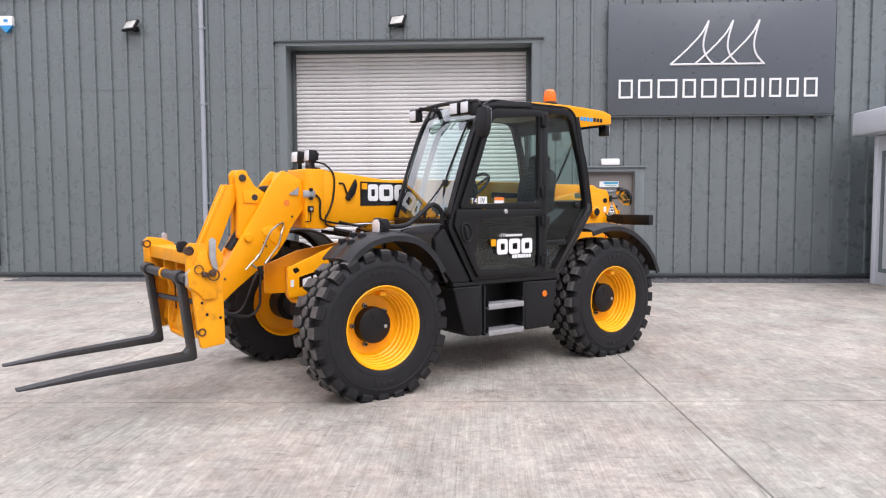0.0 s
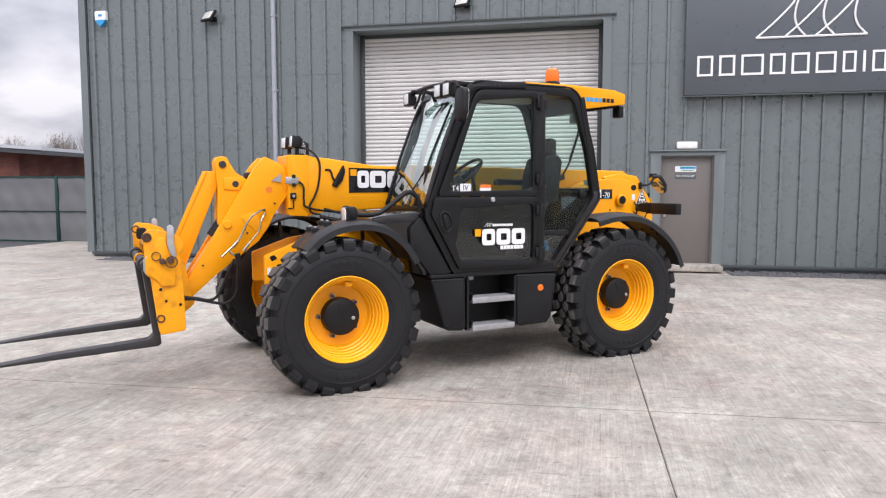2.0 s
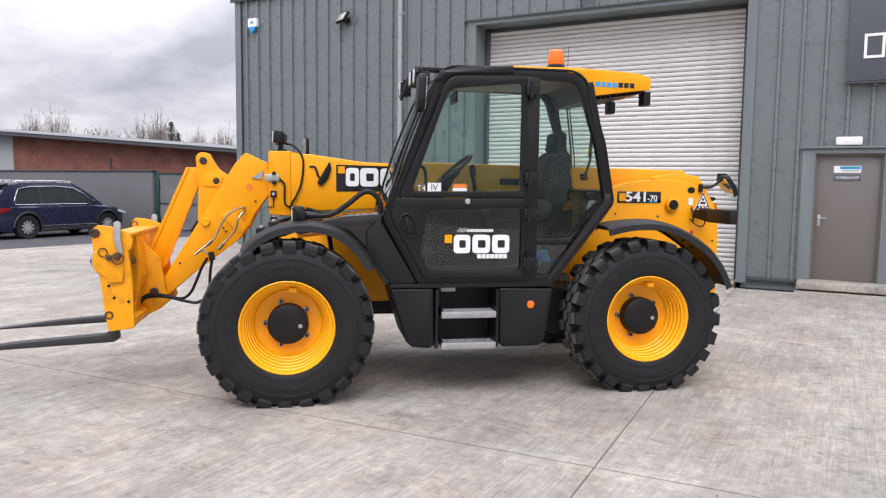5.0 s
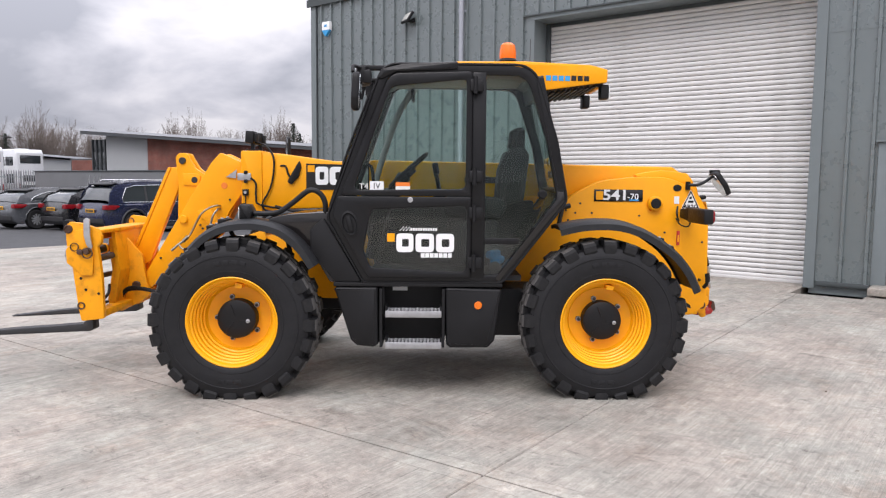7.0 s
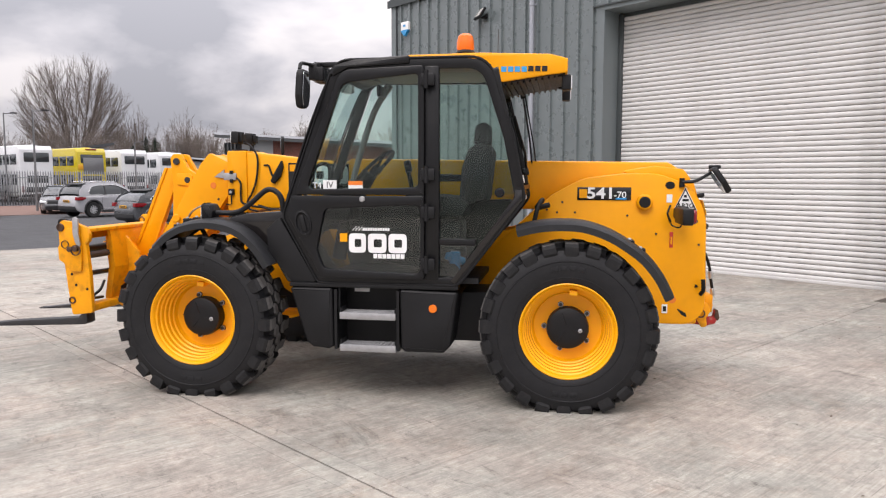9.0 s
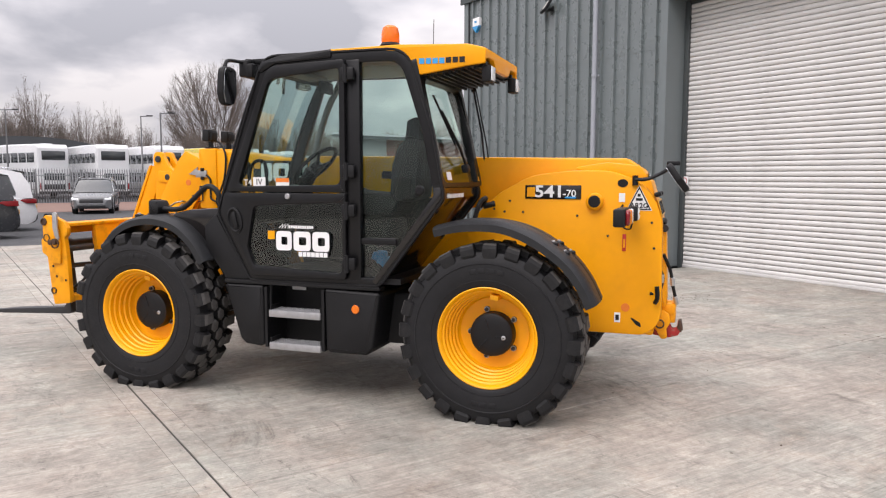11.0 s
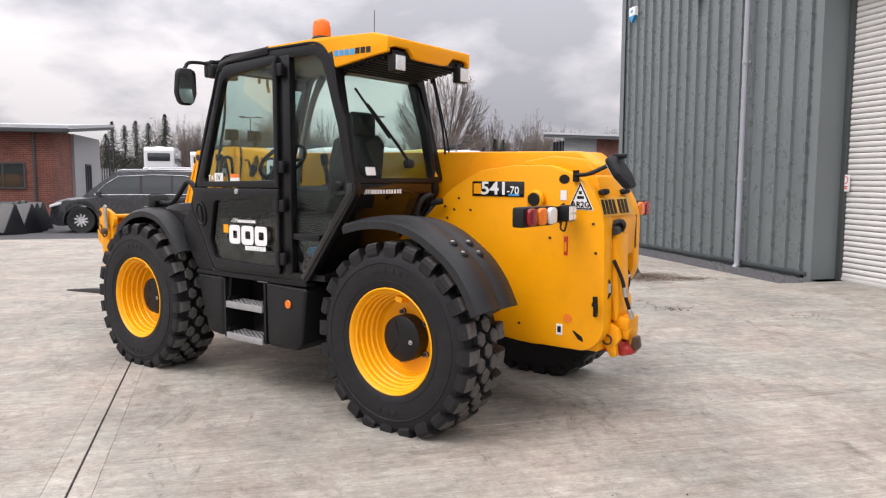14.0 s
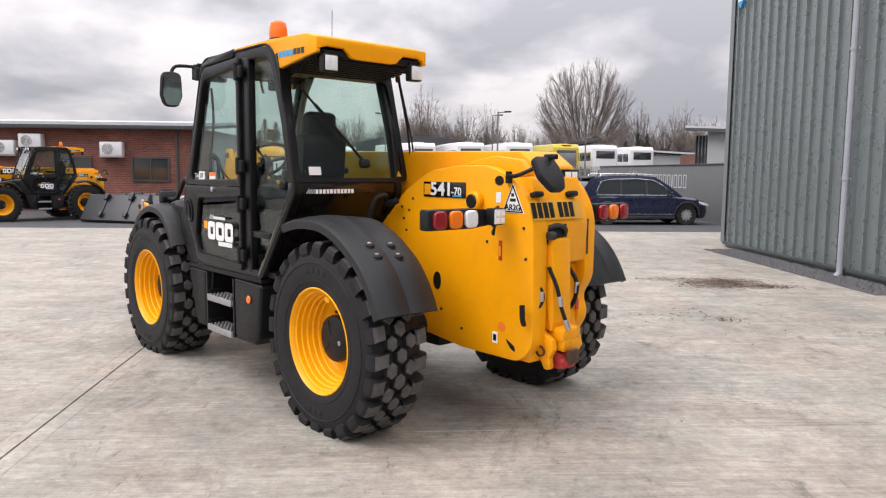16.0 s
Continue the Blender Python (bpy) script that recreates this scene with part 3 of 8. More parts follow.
# roller shutter and its surround
surround = empty("door_1", pose(0, 0, 0), "closed light grey roller shutter in a deep flashed opening", "roller shutter", kind="structure")
part("jamb", prism([(-4.07, 15.96), (-3.905, 15.96), (-3.905, 16.62), (-3.95, 16.62), (-3.95, 15.99), (-4.07, 15.99)], -0.16, 4.92, plane="xy"), TRIM, surround)
part("jamb", prism([(1.49, 15.96), (1.325, 15.96), (1.325, 16.62), (1.37, 16.62), (1.37, 15.99), (1.49, 15.99)], -0.16, 4.92, plane="xy"), TRIM, surround)
part("lintel", prism([(15.955, 4.885), (15.955, 4.80), (16.62, 4.80), (16.62, 4.84), (15.99, 4.84), (15.99, 4.885)], -4.09, 1.51, plane="yz"), TRIM, surround)
part("drip_flashing", prism([(15.915, 4.905), (15.915, 4.878), (15.925, 4.878), (15.93, 4.895), (16.0, 4.90), (16.0, 4.93)], -4.16, 1.58, plane="yz"), TRIM_DARK, surround, "dark folded drip edge over the opening")
part("guide_rail", box(-3.86, 16.47, 2.3, 0.09, 0.08, 4.96, 0.006), TRIM_DARK, surround)
part("guide_rail", box(1.28, 16.47, 2.3, 0.09, 0.08, 4.96, 0.006), TRIM_DARK, surround)
part("shutter_box", box(-1.29, 16.56, 4.76, 5.2, 0.12, 0.1, 0.01), TRIM_DARK, surround)
PITCH = 0.0885
sp = []
for j in range(7):
    a = j / 6
    sp.append((16.505 - 0.018 * math.sin(math.pi * a) ** 0.7, a * (PITCH - 0.012) + 0.004))
slat_mesh = to_mesh("slat", prism(sp + [(16.52, PITCH - 0.006), (16.52, 0.0)], -3.84, 1.26, plane="yz"), SHUTTER, 0.9)
nslat = int((4.78 + 0.16) / PITCH)
for k in range(nslat):
    o = new("slat", slat_mesh)
    o.parent = surround
    o.location.z = -0.13 + k * PITCH
part("bottom_rail", box(-1.29, 16.5, -0.145, 5.1, 0.06, 0.05, 0.006), SHUTTER, surround)
thing("back_panel", box(-1.29, 16.66, 2.4, 5.4, 0.05, 5.2), TRIM_DARK, "dark panel behind the roller shutter", "panel", kind="structure")

# personnel door
pd = empty("door_2", pose(0, 0, 0), "closed grey-brown steel personnel door with a blue notice", "door", kind="structure")
part("door_frame", ring([(2.29, -0.12), (3.69, -0.12), (3.69, 2.18), (2.29, 2.18)], [(2.49, -0.12), (3.49, -0.12), (3.49, 2.10), (2.49, 2.10)], 15.965, 16.12, bevel=0.004), TRIM, pd, "grey flashing surround")
part("head_flashing", box(2.99, 15.955, 2.20, 1.46, 0.06, 0.035, 0.005), TRIM, pd)
part("leaf", box(2.99, 16.10, 0.99, 0.96, 0.05, 2.16, 0.004), DOOR, pd, "grey-brown painted steel leaf")
part("frame_lining", ring([(2.485, -0.1), (3.495, -0.1), (3.495, 2.105), (2.485, 2.105)], [(2.52, -0.1), (3.46, -0.1), (3.46, 2.065), (2.52, 2.065)], 16.03, 16.13), DOOR, pd)
hb = part("door_handle", join(box(2.585, 16.06, 0.98, 0.045, 0.012, 0.19, 0.004), tube([(2.585, 16.07, 1.02), (2.585, 16.03, 1.02), (2.69, 16.03, 1.02)], 0.010, 8)), STEEL, pd, "steel lever handle")
nt_ = part("notice", box(2.97, 16.07, 1.84, 0.40, 0.006, 0.115), WHITE, pd, "white and blue door notice")
part("notice_band", box(3.01, 16.065, 1.865, 0.30, 0.006, 0.045), BLUE, nt_)
part("notice_writing", join(box(3.01, 16.061, 1.868, 0.22, 0.003, 0.012), box(3.01, 16.064, 1.815, 0.24, 0.003, 0.012)), GREEN, nt_)
plate = part("name_plate", box(2.97, 16.07, 1.70, 0.40, 0.006, 0.10), SIGN, pd, "slate plate lettered WORKSHOP")
lettering("WORKSHOP", 0.062, Matrix.Translation((2.97, 16.064, 1.70)) @ pose(0, 0, 0, 90, 0, 0), WHITE, plate)
thing("threshold", box(2.98, 15.78, -0.085, 1.32, 0.62, 0.11, 0.012), CONCRETE, "pale concrete step before the personnel door", "step", kind="structure")
em = thing("bulkhead_light", box(2.97, 15.95, 2.30, 0.39, 0.07, 0.14, 0.025, 3), WHITE, "white plastic bulkhead light above the personnel door", "wall light")
part("base", box(2.97, 15.985, 2.30, 0.33, 0.03, 0.09, 0.01), TRIM, em)

# company sign: the name is drawn as plain thin frames
sg = thing("company_sign", box(5.17, 15.86, 4.385, 4.58, 0.08, 2.27, 0.006), SIGN, "large slate-blue sign board with white emblem on the workshop wall", "sign")
part("sign_rail", join(box(5.17, 15.84, 3.225, 4.66, 0.06, 0.03, 0.006), *[box(x, 15.90, 3.20, 0.05, 0.14, 0.05) for x in (3.3, 4.2, 5.2, 6.2, 7.1)]), TRIM_DARK, sg)
lw = [0.29, 0.29, 0.40, 0.27, 0.31, 0.35, 0.23, 0.05, 0.24, 0.24, 0.27]
gap = (4.02 - sum(lw)) / 10
fx = 3.10
for i, w in enumerate(lw):
    cx, z0, z1 = fx + w / 2, 3.60, 3.985
    if w < 0.1:
        bm = box(cx, 15.812, (z0 + z1) / 2, 0.045, 0.012, z1 - z0)
    else:
        t = 0.042
        bm = ring([(cx - w / 2, z0), (cx + w / 2, z0), (cx + w / 2, z1), (cx - w / 2, z1)], [(cx - w / 2 + t, z0 + t), (cx + w / 2 - t, z0 + t), (cx + w / 2 - t, z1 - t), (cx - w / 2 + t, z1 - t)], 15.806, 15.818)
    part("sign_bar", bm, WHITE, sg)
    fx += w + gap


def fin(x, z0, s=1.0, r=0.02, y=15.81, wide=0.42):
    a = smooth_path([(x, y, z0), (x + 0.33 * s, y, z0 + 0.30 * s), (x + 0.62 * s, y, z0 + 0.62 * s), (x + 0.76 * s, y, z0 + 0.88 * s)], 5)
    b = smooth_path([(x + 0.76 * s, y, z0 + 0.88 * s), (x + 0.66 * s, y, z0 + 0.45 * s), (x + 0.70 * s, y, z0 + 0.2 * s), (x + 0.86 * s, y, z0)], 5)
    return join(tube(a, r, 6), tube(b, r, 6))


part("emblem_line", tube([(4.14, 15.81, 4.28), (6.05, 15.81, 4.28)], 0.02, 6), WHITE, sg)
for x in (4.15, 4.64, 5.17):
    part("emblem_fin", fin(x, 4.28), WHITE, sg)


def floodlight(x, z):
    ob = empty("floodlight", pose(x, 15.95, z, 0, 0, -24), "black wall floodlight with a pale square glass, tilted down", "floodlight", group="workshop floodlights")
    tilt = pose(0, -0.13, 0, -32, 0, 0)
    part("housing", moved(box(0, 0, 0, 0.36, 0.06, 0.27, 0.012), tilt), BLACK, ob)
    part("lens", moved(box(0, -0.034, 0, 0.29, 0.008, 0.20, 0.003), tilt), LAMP_GLASS, ob, "pale glass front")
    part("bracket", join(box(0, -0.03, -0.07, 0.20, 0.10, 0.02), box(0, 0.02, -0.05, 0.12, 0.03, 0.1)), BLACK, ob)
    return ob


floodlight(-7.16, 5.25)
floodlight(-1.44, 5.26)
al = empty("alarm_box", pose(-9.98, 15.96, 5.34), "white and blue burglar alarm bell box on the wall", "alarm box")
part("cover", prism(fillet([(-0.14, 0.17), (0.14, 0.17), (0.14, -0.04), (0.0, -0.18), (-0.14, -0.04)], 0.03), -0.09, 0.0, 0.008), WHITE, al)
part("blue_band", prism([(-0.145, -0.035), (0.145, -0.035), (0.0, -0.19)], -0.096, -0.02), BLUE, al)
part("badge_mark", box(0, -0.094, 0.07, 0.09, 0.006, 0.05), BLUE, al)
dp = empty("downpipe", pose(-5.7, 15.88, 0), "grey plastic rainwater downpipe with brackets on the workshop wall", "downpipe")
part("pipe", cyl((0, 0, -0.2), (0, 0, 6.1), 0.052, 16), DOWNPIPE, dp)
part("shoe", tube([(0, 0, 0.05), (0, 0, -0.12), (0, -0.06, -0.19)], 0.056, 14), DOWNPIPE, dp)
for z in (1.47, 3.6, 5.2):
    part("bracket", join(cyl((0, 0, z - 0.03), (0, 0, z + 0.03), 0.062, 16), box(0, 0.05, z, 0.16, 0.02, 0.04)), DOWNPIPE, dp)
thing("cable", tube([(-10.38, 15.95, 6.0), (-10.38, 15.95, 0.1)], 0.012, 6), BLACK, "thin black cable running down the workshop corner", "cable")
ps = thing("warning_notice", box(-3.80, 16.44, 1.42, 0.17, 0.008, 0.27), WHITE, "small white and red prohibition notice beside the shutter", "notice")
part("red_ring", moved(lathe([(0.05, -0.003), (0.062, -0.003), (0.062, 0.003), (0.05, 0.003)], 20), pose(-3.80, 16.434, 1.47)), RED, ps)
part("writing_bar", join(box(-3.80, 16.434, 1.36, 0.12, 0.004, 0.02), box(-3.80, 16.434, 1.33, 0.10, 0.004, 0.015)), RED, ps)


PLACE = Matrix()

# ---- telehandler: x forward from the front axle, y to its left, z up ----
MACHINE = pose(-1.236, 7.007, 0, 0, 0, 218.85)
tele = empty("telehandler", MACHINE, "yellow and black telescopic handler with pallet forks, parked on the concrete yard", "telehandler")


# wheels
def tyre_profile():
    half = [(0.328, 0.172), (0.342, 0.185), (0.365, 0.192), (0.42, 0.200), (0.478, 0.201), (0.530, 0.194), (0.562, 0.174), (0.574, 0.140), (0.577, 0.074), (0.578, 0.0)]
    return half + [(r, -c) for r, c in half[-2::-1]]


AXLE_Z, FLAT = 0.572, -0.572


def settle(bm):
    """Flatten the foot of the tyre where it bears on the ground."""
    for v in bm.verts:
        if v.co.z < FLAT:
            v.co.z = FLAT
    return bm


def lug(rows):
    """A tread block from (radius, along, angle) corner rings, outer face last."""
    bm = bmesh.new()
    rr = [[bm.verts.new((r * math.cos(a), c, r * math.sin(a))) for r, c, a in row] for row in rows]
    for p, q in zip(rr, rr[1:]):
        for i in range(len(p)):
            bm.faces.new((p[i], p[(i + 1) % len(p)], q[(i + 1) % len(q)], q[i]))
    bm.faces.new(rr[-1])
    return bm


def tread():
    """Three staggered columns of hexagonal lugs between alternating shoulder blocks."""
    out = []
    n = 24
    step = 2 * math.pi / n
    rt = random.Random(5)
    for c, ph in ((-0.080, 0.5), (0.0, 0.0), (0.080, 0.5)):
        for k in range(n):
            a0 = (k + ph) * step
            g = rt.uniform(0.95, 1.05)
            hexa = [(math.cos(t) * step * 0.315 * g, math.sin(t) * 0.047 * g) for t in [i * math.pi / 3 for i in range(6)]]
            out.append(lug([[(0.584, c + dc * 1.18, a0 + da * 1.18) for da, dc in hexa], [(0.626, c + dc, a0 + da) for da, dc in hexa], [(0.637, c + dc * 0.86, a0 + da * 0.86) for da, dc in hexa]]))
    for s in (-1, 1):
        for k in range(n):
            a0 = (k + (0.0 if s > 0 else 0.5)) * step
            h = step * rt.uniform(0.27, 0.30)
            long = k % 2 == 0
            deep, end = (0.512, 0.116) if long else (0.540, 0.134)
            prof = [(deep, 0.224), (0.565, 0.238), (0.604, 0.236), (0.626, 0.222), (0.636, 0.198), (0.637, end), (0.626, end - 0.008), (0.588, end - 0.014)]
            wide = [0.70, 1.12, 1.06, 0.98, 0.90, 0.86, 0.96, 1.10]
            inner = [(deep, 0.205), (0.545, 0.20), (0.56, 0.195), (0.575, 0.185), (0.58, 0.165), (0.582, end), (0.582, end - 0.006), (0.582, end - 0.012)]
            lean = 0.10 * step * s
            off = [lean * (c / 0.2) for r, c in prof]
            bm = bmesh.new()
            ra = [bm.verts.new((r * math.cos(a0 + o - h * w), s * c, r * math.sin(a0 + o - h * w))) for (r, c), w, o in zip(prof, wide, off)]
            rb = [bm.verts.new((r * math.cos(a0 + o + h * w), s * c, r * math.sin(a0 + o + h * w))) for (r, c), w, o in zip(prof, wide, off)]
            ia = [bm.verts.new((r * math.cos(a0 + o - h * w * 1.22), s * c, r * math.sin(a0 + o - h * w * 1.22))) for (r, c), w, o in zip(inner, wide, off)]
            ib = [bm.verts.new((r * math.cos(a0 + o + h * w * 1.22), s * c, r * math.sin(a0 + o + h * w * 1.22))) for (r, c), w, o in zip(inner, wide, off)]
            for i in range(7):
                bm.faces.new((ra[i], ra[i + 1], rb[i + 1], rb[i]))
                bm.faces.new((ra[i], ia[i], ia[i + 1], ra[i + 1]))
                bm.faces.new((rb[i], rb[i + 1], ib[i + 1], ib[i]))
            bm.faces.new((ra[0], ia[0], ib[0], rb[0]))
            bm.faces.new((ra[7], rb[7], ib[7], ia[7]))
            bmesh.ops.recalc_face_normals(bm, faces=bm.faces[:])
            out.append(bm)
    allv, allf = [], []
    for bm in out:
        bm.verts.index_update()
        base = len(allv)
        allv += [tuple(v.co) for v in bm.verts]
        allf += [[base + v.index for v in f.verts] for f in bm.faces]
        bm.free()
    me = bpy.data.meshes.new("tread_tmp")
    me.from_pydata(allv, [], allf)
    bm = bmesh.new()
    bm.from_mesh(me)
    bpy.data.meshes.remove(me)
    return bm


def wheel(m, d):
    """A wheel whose disc and hub sit at depth d in the tyre."""
    w = new("wheel")
    w.parent = tele
    w.matrix_basis = m
    part("tyre", settle(lathe(tyre_profile(), 72)), RUBBER, w, "black rubber carcass with raised sidewall bands")
    tr = part("tread", settle(moved(tread(), Matrix.Diagonal((0.975, 0.845, 0.975, 1)))), RUBBER_WORN, w, "block tread of hexagonal rubber lugs", smooth=0.4)
    tr.data.materials.append(LUG_FACE)
    for f in tr.data.polygons:
        if min(math.hypot(tr.data.vertices[v].co.x, tr.data.vertices[v].co.z) for v in f.vertices) > 0.6085:
            f.material_index = 1
    part("sidewall_band", join(lathe([(0.484, 0.199), (0.488, 0.2035), (0.493, 0.2035), (0.497, 0.197)], 72), lathe([(0.375, 0.190), (0.378, 0.197), (0.382, 0.197), (0.386, 0.192)], 72)), RUBBER, w)
    for k in range(7):
        part("sidewall_mark", moved(box(0, 0.2005, 0.443, 0.045, 0.006, 0.035, 0.003), pose(0, 0, 0, 0, (-12, -4, 4, 12, 170, 178, 186)[k], 0)), RUBBER, w)
    steps = [(0.317, 0.155), (0.330, 0.172), (0.338, 0.186), (0.331, 0.190), (0.319, 0.180), (0.312, 0.157), (0.301, 0.150)]
    drop = (0.150 - (d - 0.062)) / 4
    for k in range(4):
        z = 0.150 - drop * k
        steps += [(0.300 - 0.0127 * k, z - drop * 0.80), (0.290 - 0.0127 * k, z - drop)]
    steps += [(0.247, d - 0.086), (0.238, d - 0.096), (0.20, d - 0.098), (0.12, d - 0.098), (0.12, d - 0.13), (0.29, d - 0.13), (0.317, -0.172), (0.337, -0.186)]
    part("rim", lathe(steps, 64), RIM_YELLOW, w, "yellow dished steel rim with stepped rings")
    part("hub_cap", moved(join(lathe([(0.146, -0.125), (0.149, -0.035), (0.144, -0.010), (0.121, 0.002), (0.06, 0.005), (0.0001, 0.005)], 40), *[moved(box(0, 0.004, 0.075, 0.010, 0.008, 0.09, 0.003), pose(0, 0, 0, 0, a, 0)) for a in (20, 140, 260)]), pose(0, d, 0)), BLACK, w, "black planetary hub cap")
    part("drain_plug", moved(lathe([(0.015, -0.005), (0.015, 0.010), (0.009, 0.012), (0.009, 0.008), (0.0001, 0.008)], 14), pose(-0.088, d, -0.012)), STEEL, w)
    part("fill_block", moved(box(0, d + 0.020, 0.264, 0.055, 0.085, 0.036, 0.006), pose(0, 0, 0, 0, -8, 0)), RIM_YELLOW, w)
    for k in range(5):
        a = radians(72 * k)
        part("wheel_nut", moved(join(lathe([(0.020, -0.03), (0.020, -0.016), (0.0001, -0.016)], 12), lathe([(0.012, -0.02), (0.012, 0.008), (0.0001, 0.010)], 6)), pose(0.166 * math.cos(a), d - 0.07, 0.166 * math.sin(a))), DARK_STEEL, w)
        part("nut_washer", moved(lathe([(0.019, -0.03), (0.019, -0.010), (0.0125, -0.010)], 14), pose(0.166 * math.cos(a), d - 0.07, 0.166 * math.sin(a))), GALV, w, "bright washer under the wheel nut")
    return w


for x, y, d in ((0, 0.938, 0.055), (-2.752, 0.892, 0.075)):
    w0 = wheel(pose(x, y, AXLE_Z), d)
    copy_thing(w0, pose(x, -y, AXLE_Z, 0, 0, 180))

# axles and chassis
for x in (0, -2.752):
    part("axle", join(cyl((x, -0.82, AXLE_Z), (x, 0.82, AXLE_Z), 0.105, 20), box(x, 0, AXLE_Z, 0.30, 0.42, 0.30, 0.05), cyl((x, 0.60, AXLE_Z), (x, 0.80, AXLE_Z), 0.16, 20), cyl((x, -0.80, AXLE_Z), (x, -0.60, AXLE_Z), 0.16, 20)), BLACK, tele, "black drive axle")
ch_prof = fillet([(0.43, 1.0), (0.10, 1.12), (-0.45, 1.20), (-2.2, 1.20), (-2.9, 1.35), (-3.5, 1.35), (-3.62, 0.62), (-2.9, 0.60), (-0.50, 0.62), (-0.35, 0.72), (0.43, 0.74)], 0.03)
for y0, y1 in ((0.235, 0.262), (-0.262, -0.235)):
    part("chassis_plate", prism(ch_prof, y0, y1, 0.003), YELLOW, tele, "yellow painted steel frame side")
part("belly", box(-1.6, 0, 0.66, 3.6, 0.46, 0.28, 0.02), BLACK, tele, "black underside of the frame")
part("belly_guard", join(box(-1.6, 0.56, 0.60, 1.45, 0.42, 0.38, 0.03), box(-1.4, -0.45, 0.62, 1.7, 0.5, 0.40, 0.03)), BLACK, tele, "black tank and guard beneath the cab")
part("front_cross_plate", prism([(-0.26, 0.98), (0.26, 0.98), (0.26, 0.72), (0.14, 0.66), (-0.14, 0.66), (-0.26, 0.72)], 0.20, 0.23, 0.004, plane="yz"), YELLOW, tele)
fb = part("front_bracket", prism(fillet([(0.44, 1.01), (-0.05, 1.20), (-0.10, 1.05), (0.10, 0.80), (0.44, 0.75)], 0.03), 0.262, 0.30, 0.004), YELLOW, tele, "yellow axle bracket with a black and white badge")
part("badge", prism([(0.34, 0.93), (0.06, 1.0), (0.06, 0.91), (0.34, 0.84)], 0.3005, 0.303), GLOSS_BLACK, fb)
part("badge_block", join(prism([(0.31, 0.912), (0.23, 0.932), (0.23, 0.872), (0.31, 0.852)], 0.3035, 0.305), prism([(0.21, 0.937), (0.13, 0.957), (0.13, 0.897), (0.21, 0.877)], 0.3035, 0.305)), WHITE, fb)
part("bracket_slot", prism(fillet([(0.40, 1.0), (0.36, 1.015), (0.33, 0.985), (0.38, 0.96)], 0.012), 0.2995, 0.3025), BLACK, fb)
part("sticker", box(0.405, 0.303, 0.88, 0.03, 0.004, 0.06), WHITE, fb)


# mudguards
def domed_washer(x, y, z):
    """A domed washer with a raised rim, lying on the curve of the guard."""
    dome = [(0.034, -0.012), (0.034, 0.018), (0.028, 0.024), (0.022, 0.021), (0.014, 0.025), (0.0001, 0.026)]
    return moved(lathe(dome, 18, "z"), pose(x, y, z + 0.012))


def mudguard(path, y0, y1, bolts):
    path = [(p.x, p.z) for p in smooth_path([(x, 0, z) for x, z in path], 5)]
    s = 1 if y1 > y0 else -1
    cr = [(y0, -0.02), (y0, 0.0), (y0 + s * 0.02, 0.014), (y1 - s * 0.225, 0.032), (y1 - s * 0.215, 0.024), (y1 - s * 0.205, 0.024), (y1 - s * 0.195, 0.034), (y1 - s * 0.10, 0.030), (y1 - s * 0.03, 0.020), (y1, 0.0), (y1, -0.045), (y1 - s * 0.012, -0.045), (y1 - s * 0.015, -0.004), (y0 + s * 0.02, -0.004), (y0 + s * 0.008, -0.02)]
    g = part("mudguard", strip(path, cr, True), FENDER_GREY, tele, "dark grey moulded plastic mudguard", smooth=0.9)
    for x, z, y in bolts:
        part("bolt", domed_washer(x, y, z), BLACK, g, "dark domed washer")
        part("bolt_head", cyl((x, y, z + 0.034), (x, y, z + 0.047), 0.012, 10, 0.003), GALV, g, "bright bolt head")
    return g


front_arc = [(0.305, 1.105), (0.208, 1.198), (0.06, 1.272), (-0.146, 1.298), (-0.352, 1.252), (-0.509, 1.129), (-0.605, 0.99)]
rear_arc = [(-2.393, 1.268), (-2.55, 1.303), (-2.707, 1.314), (-2.855, 1.303), (-3.012, 1.252), (-3.149, 1.173), (-3.268, 1.079), (-3.365, 0.955), (-3.432, 0.822)]
mudguard(front_arc, 0.67, 1.125, [(0.19, 1.236, 0.80), (0.19, 1.236, 0.94), (0.10, 1.284, 0.82), (0.10, 1.284, 0.96)])
mudguard(front_arc, -0.67, -1.125, [(0.19, 1.236, -0.82), (0.10, 1.284, -0.88)])
mudguard(rear_arc, 0.68, 1.115, [(-3.160, 1.170, 0.975), (-3.235, 1.112, 0.975), (-3.170, 1.162, 0.83), (-3.245, 1.104, 0.83)])
mudguard(rear_arc, -0.68, -1.205, [(-3.02, 1.275, -0.84), (-3.11, 1.228, -0.94)])
part("mudguard_stay", tube([(0.12, 0.72, 1.24), (0.06, 0.72, 1.13), (0.02, 0.60, 0.80)], 0.018), BLACK, tele)
part("mudguard_stay", tube([(-0.3, 0.64, 1.22), (-0.35, 0.55, 0.9)], 0.018), BLACK, tele)
part("mudguard_stay", tube([(0.06, -0.72, 1.24), (0.04, -0.60, 0.80)], 0.018), BLACK, tele)

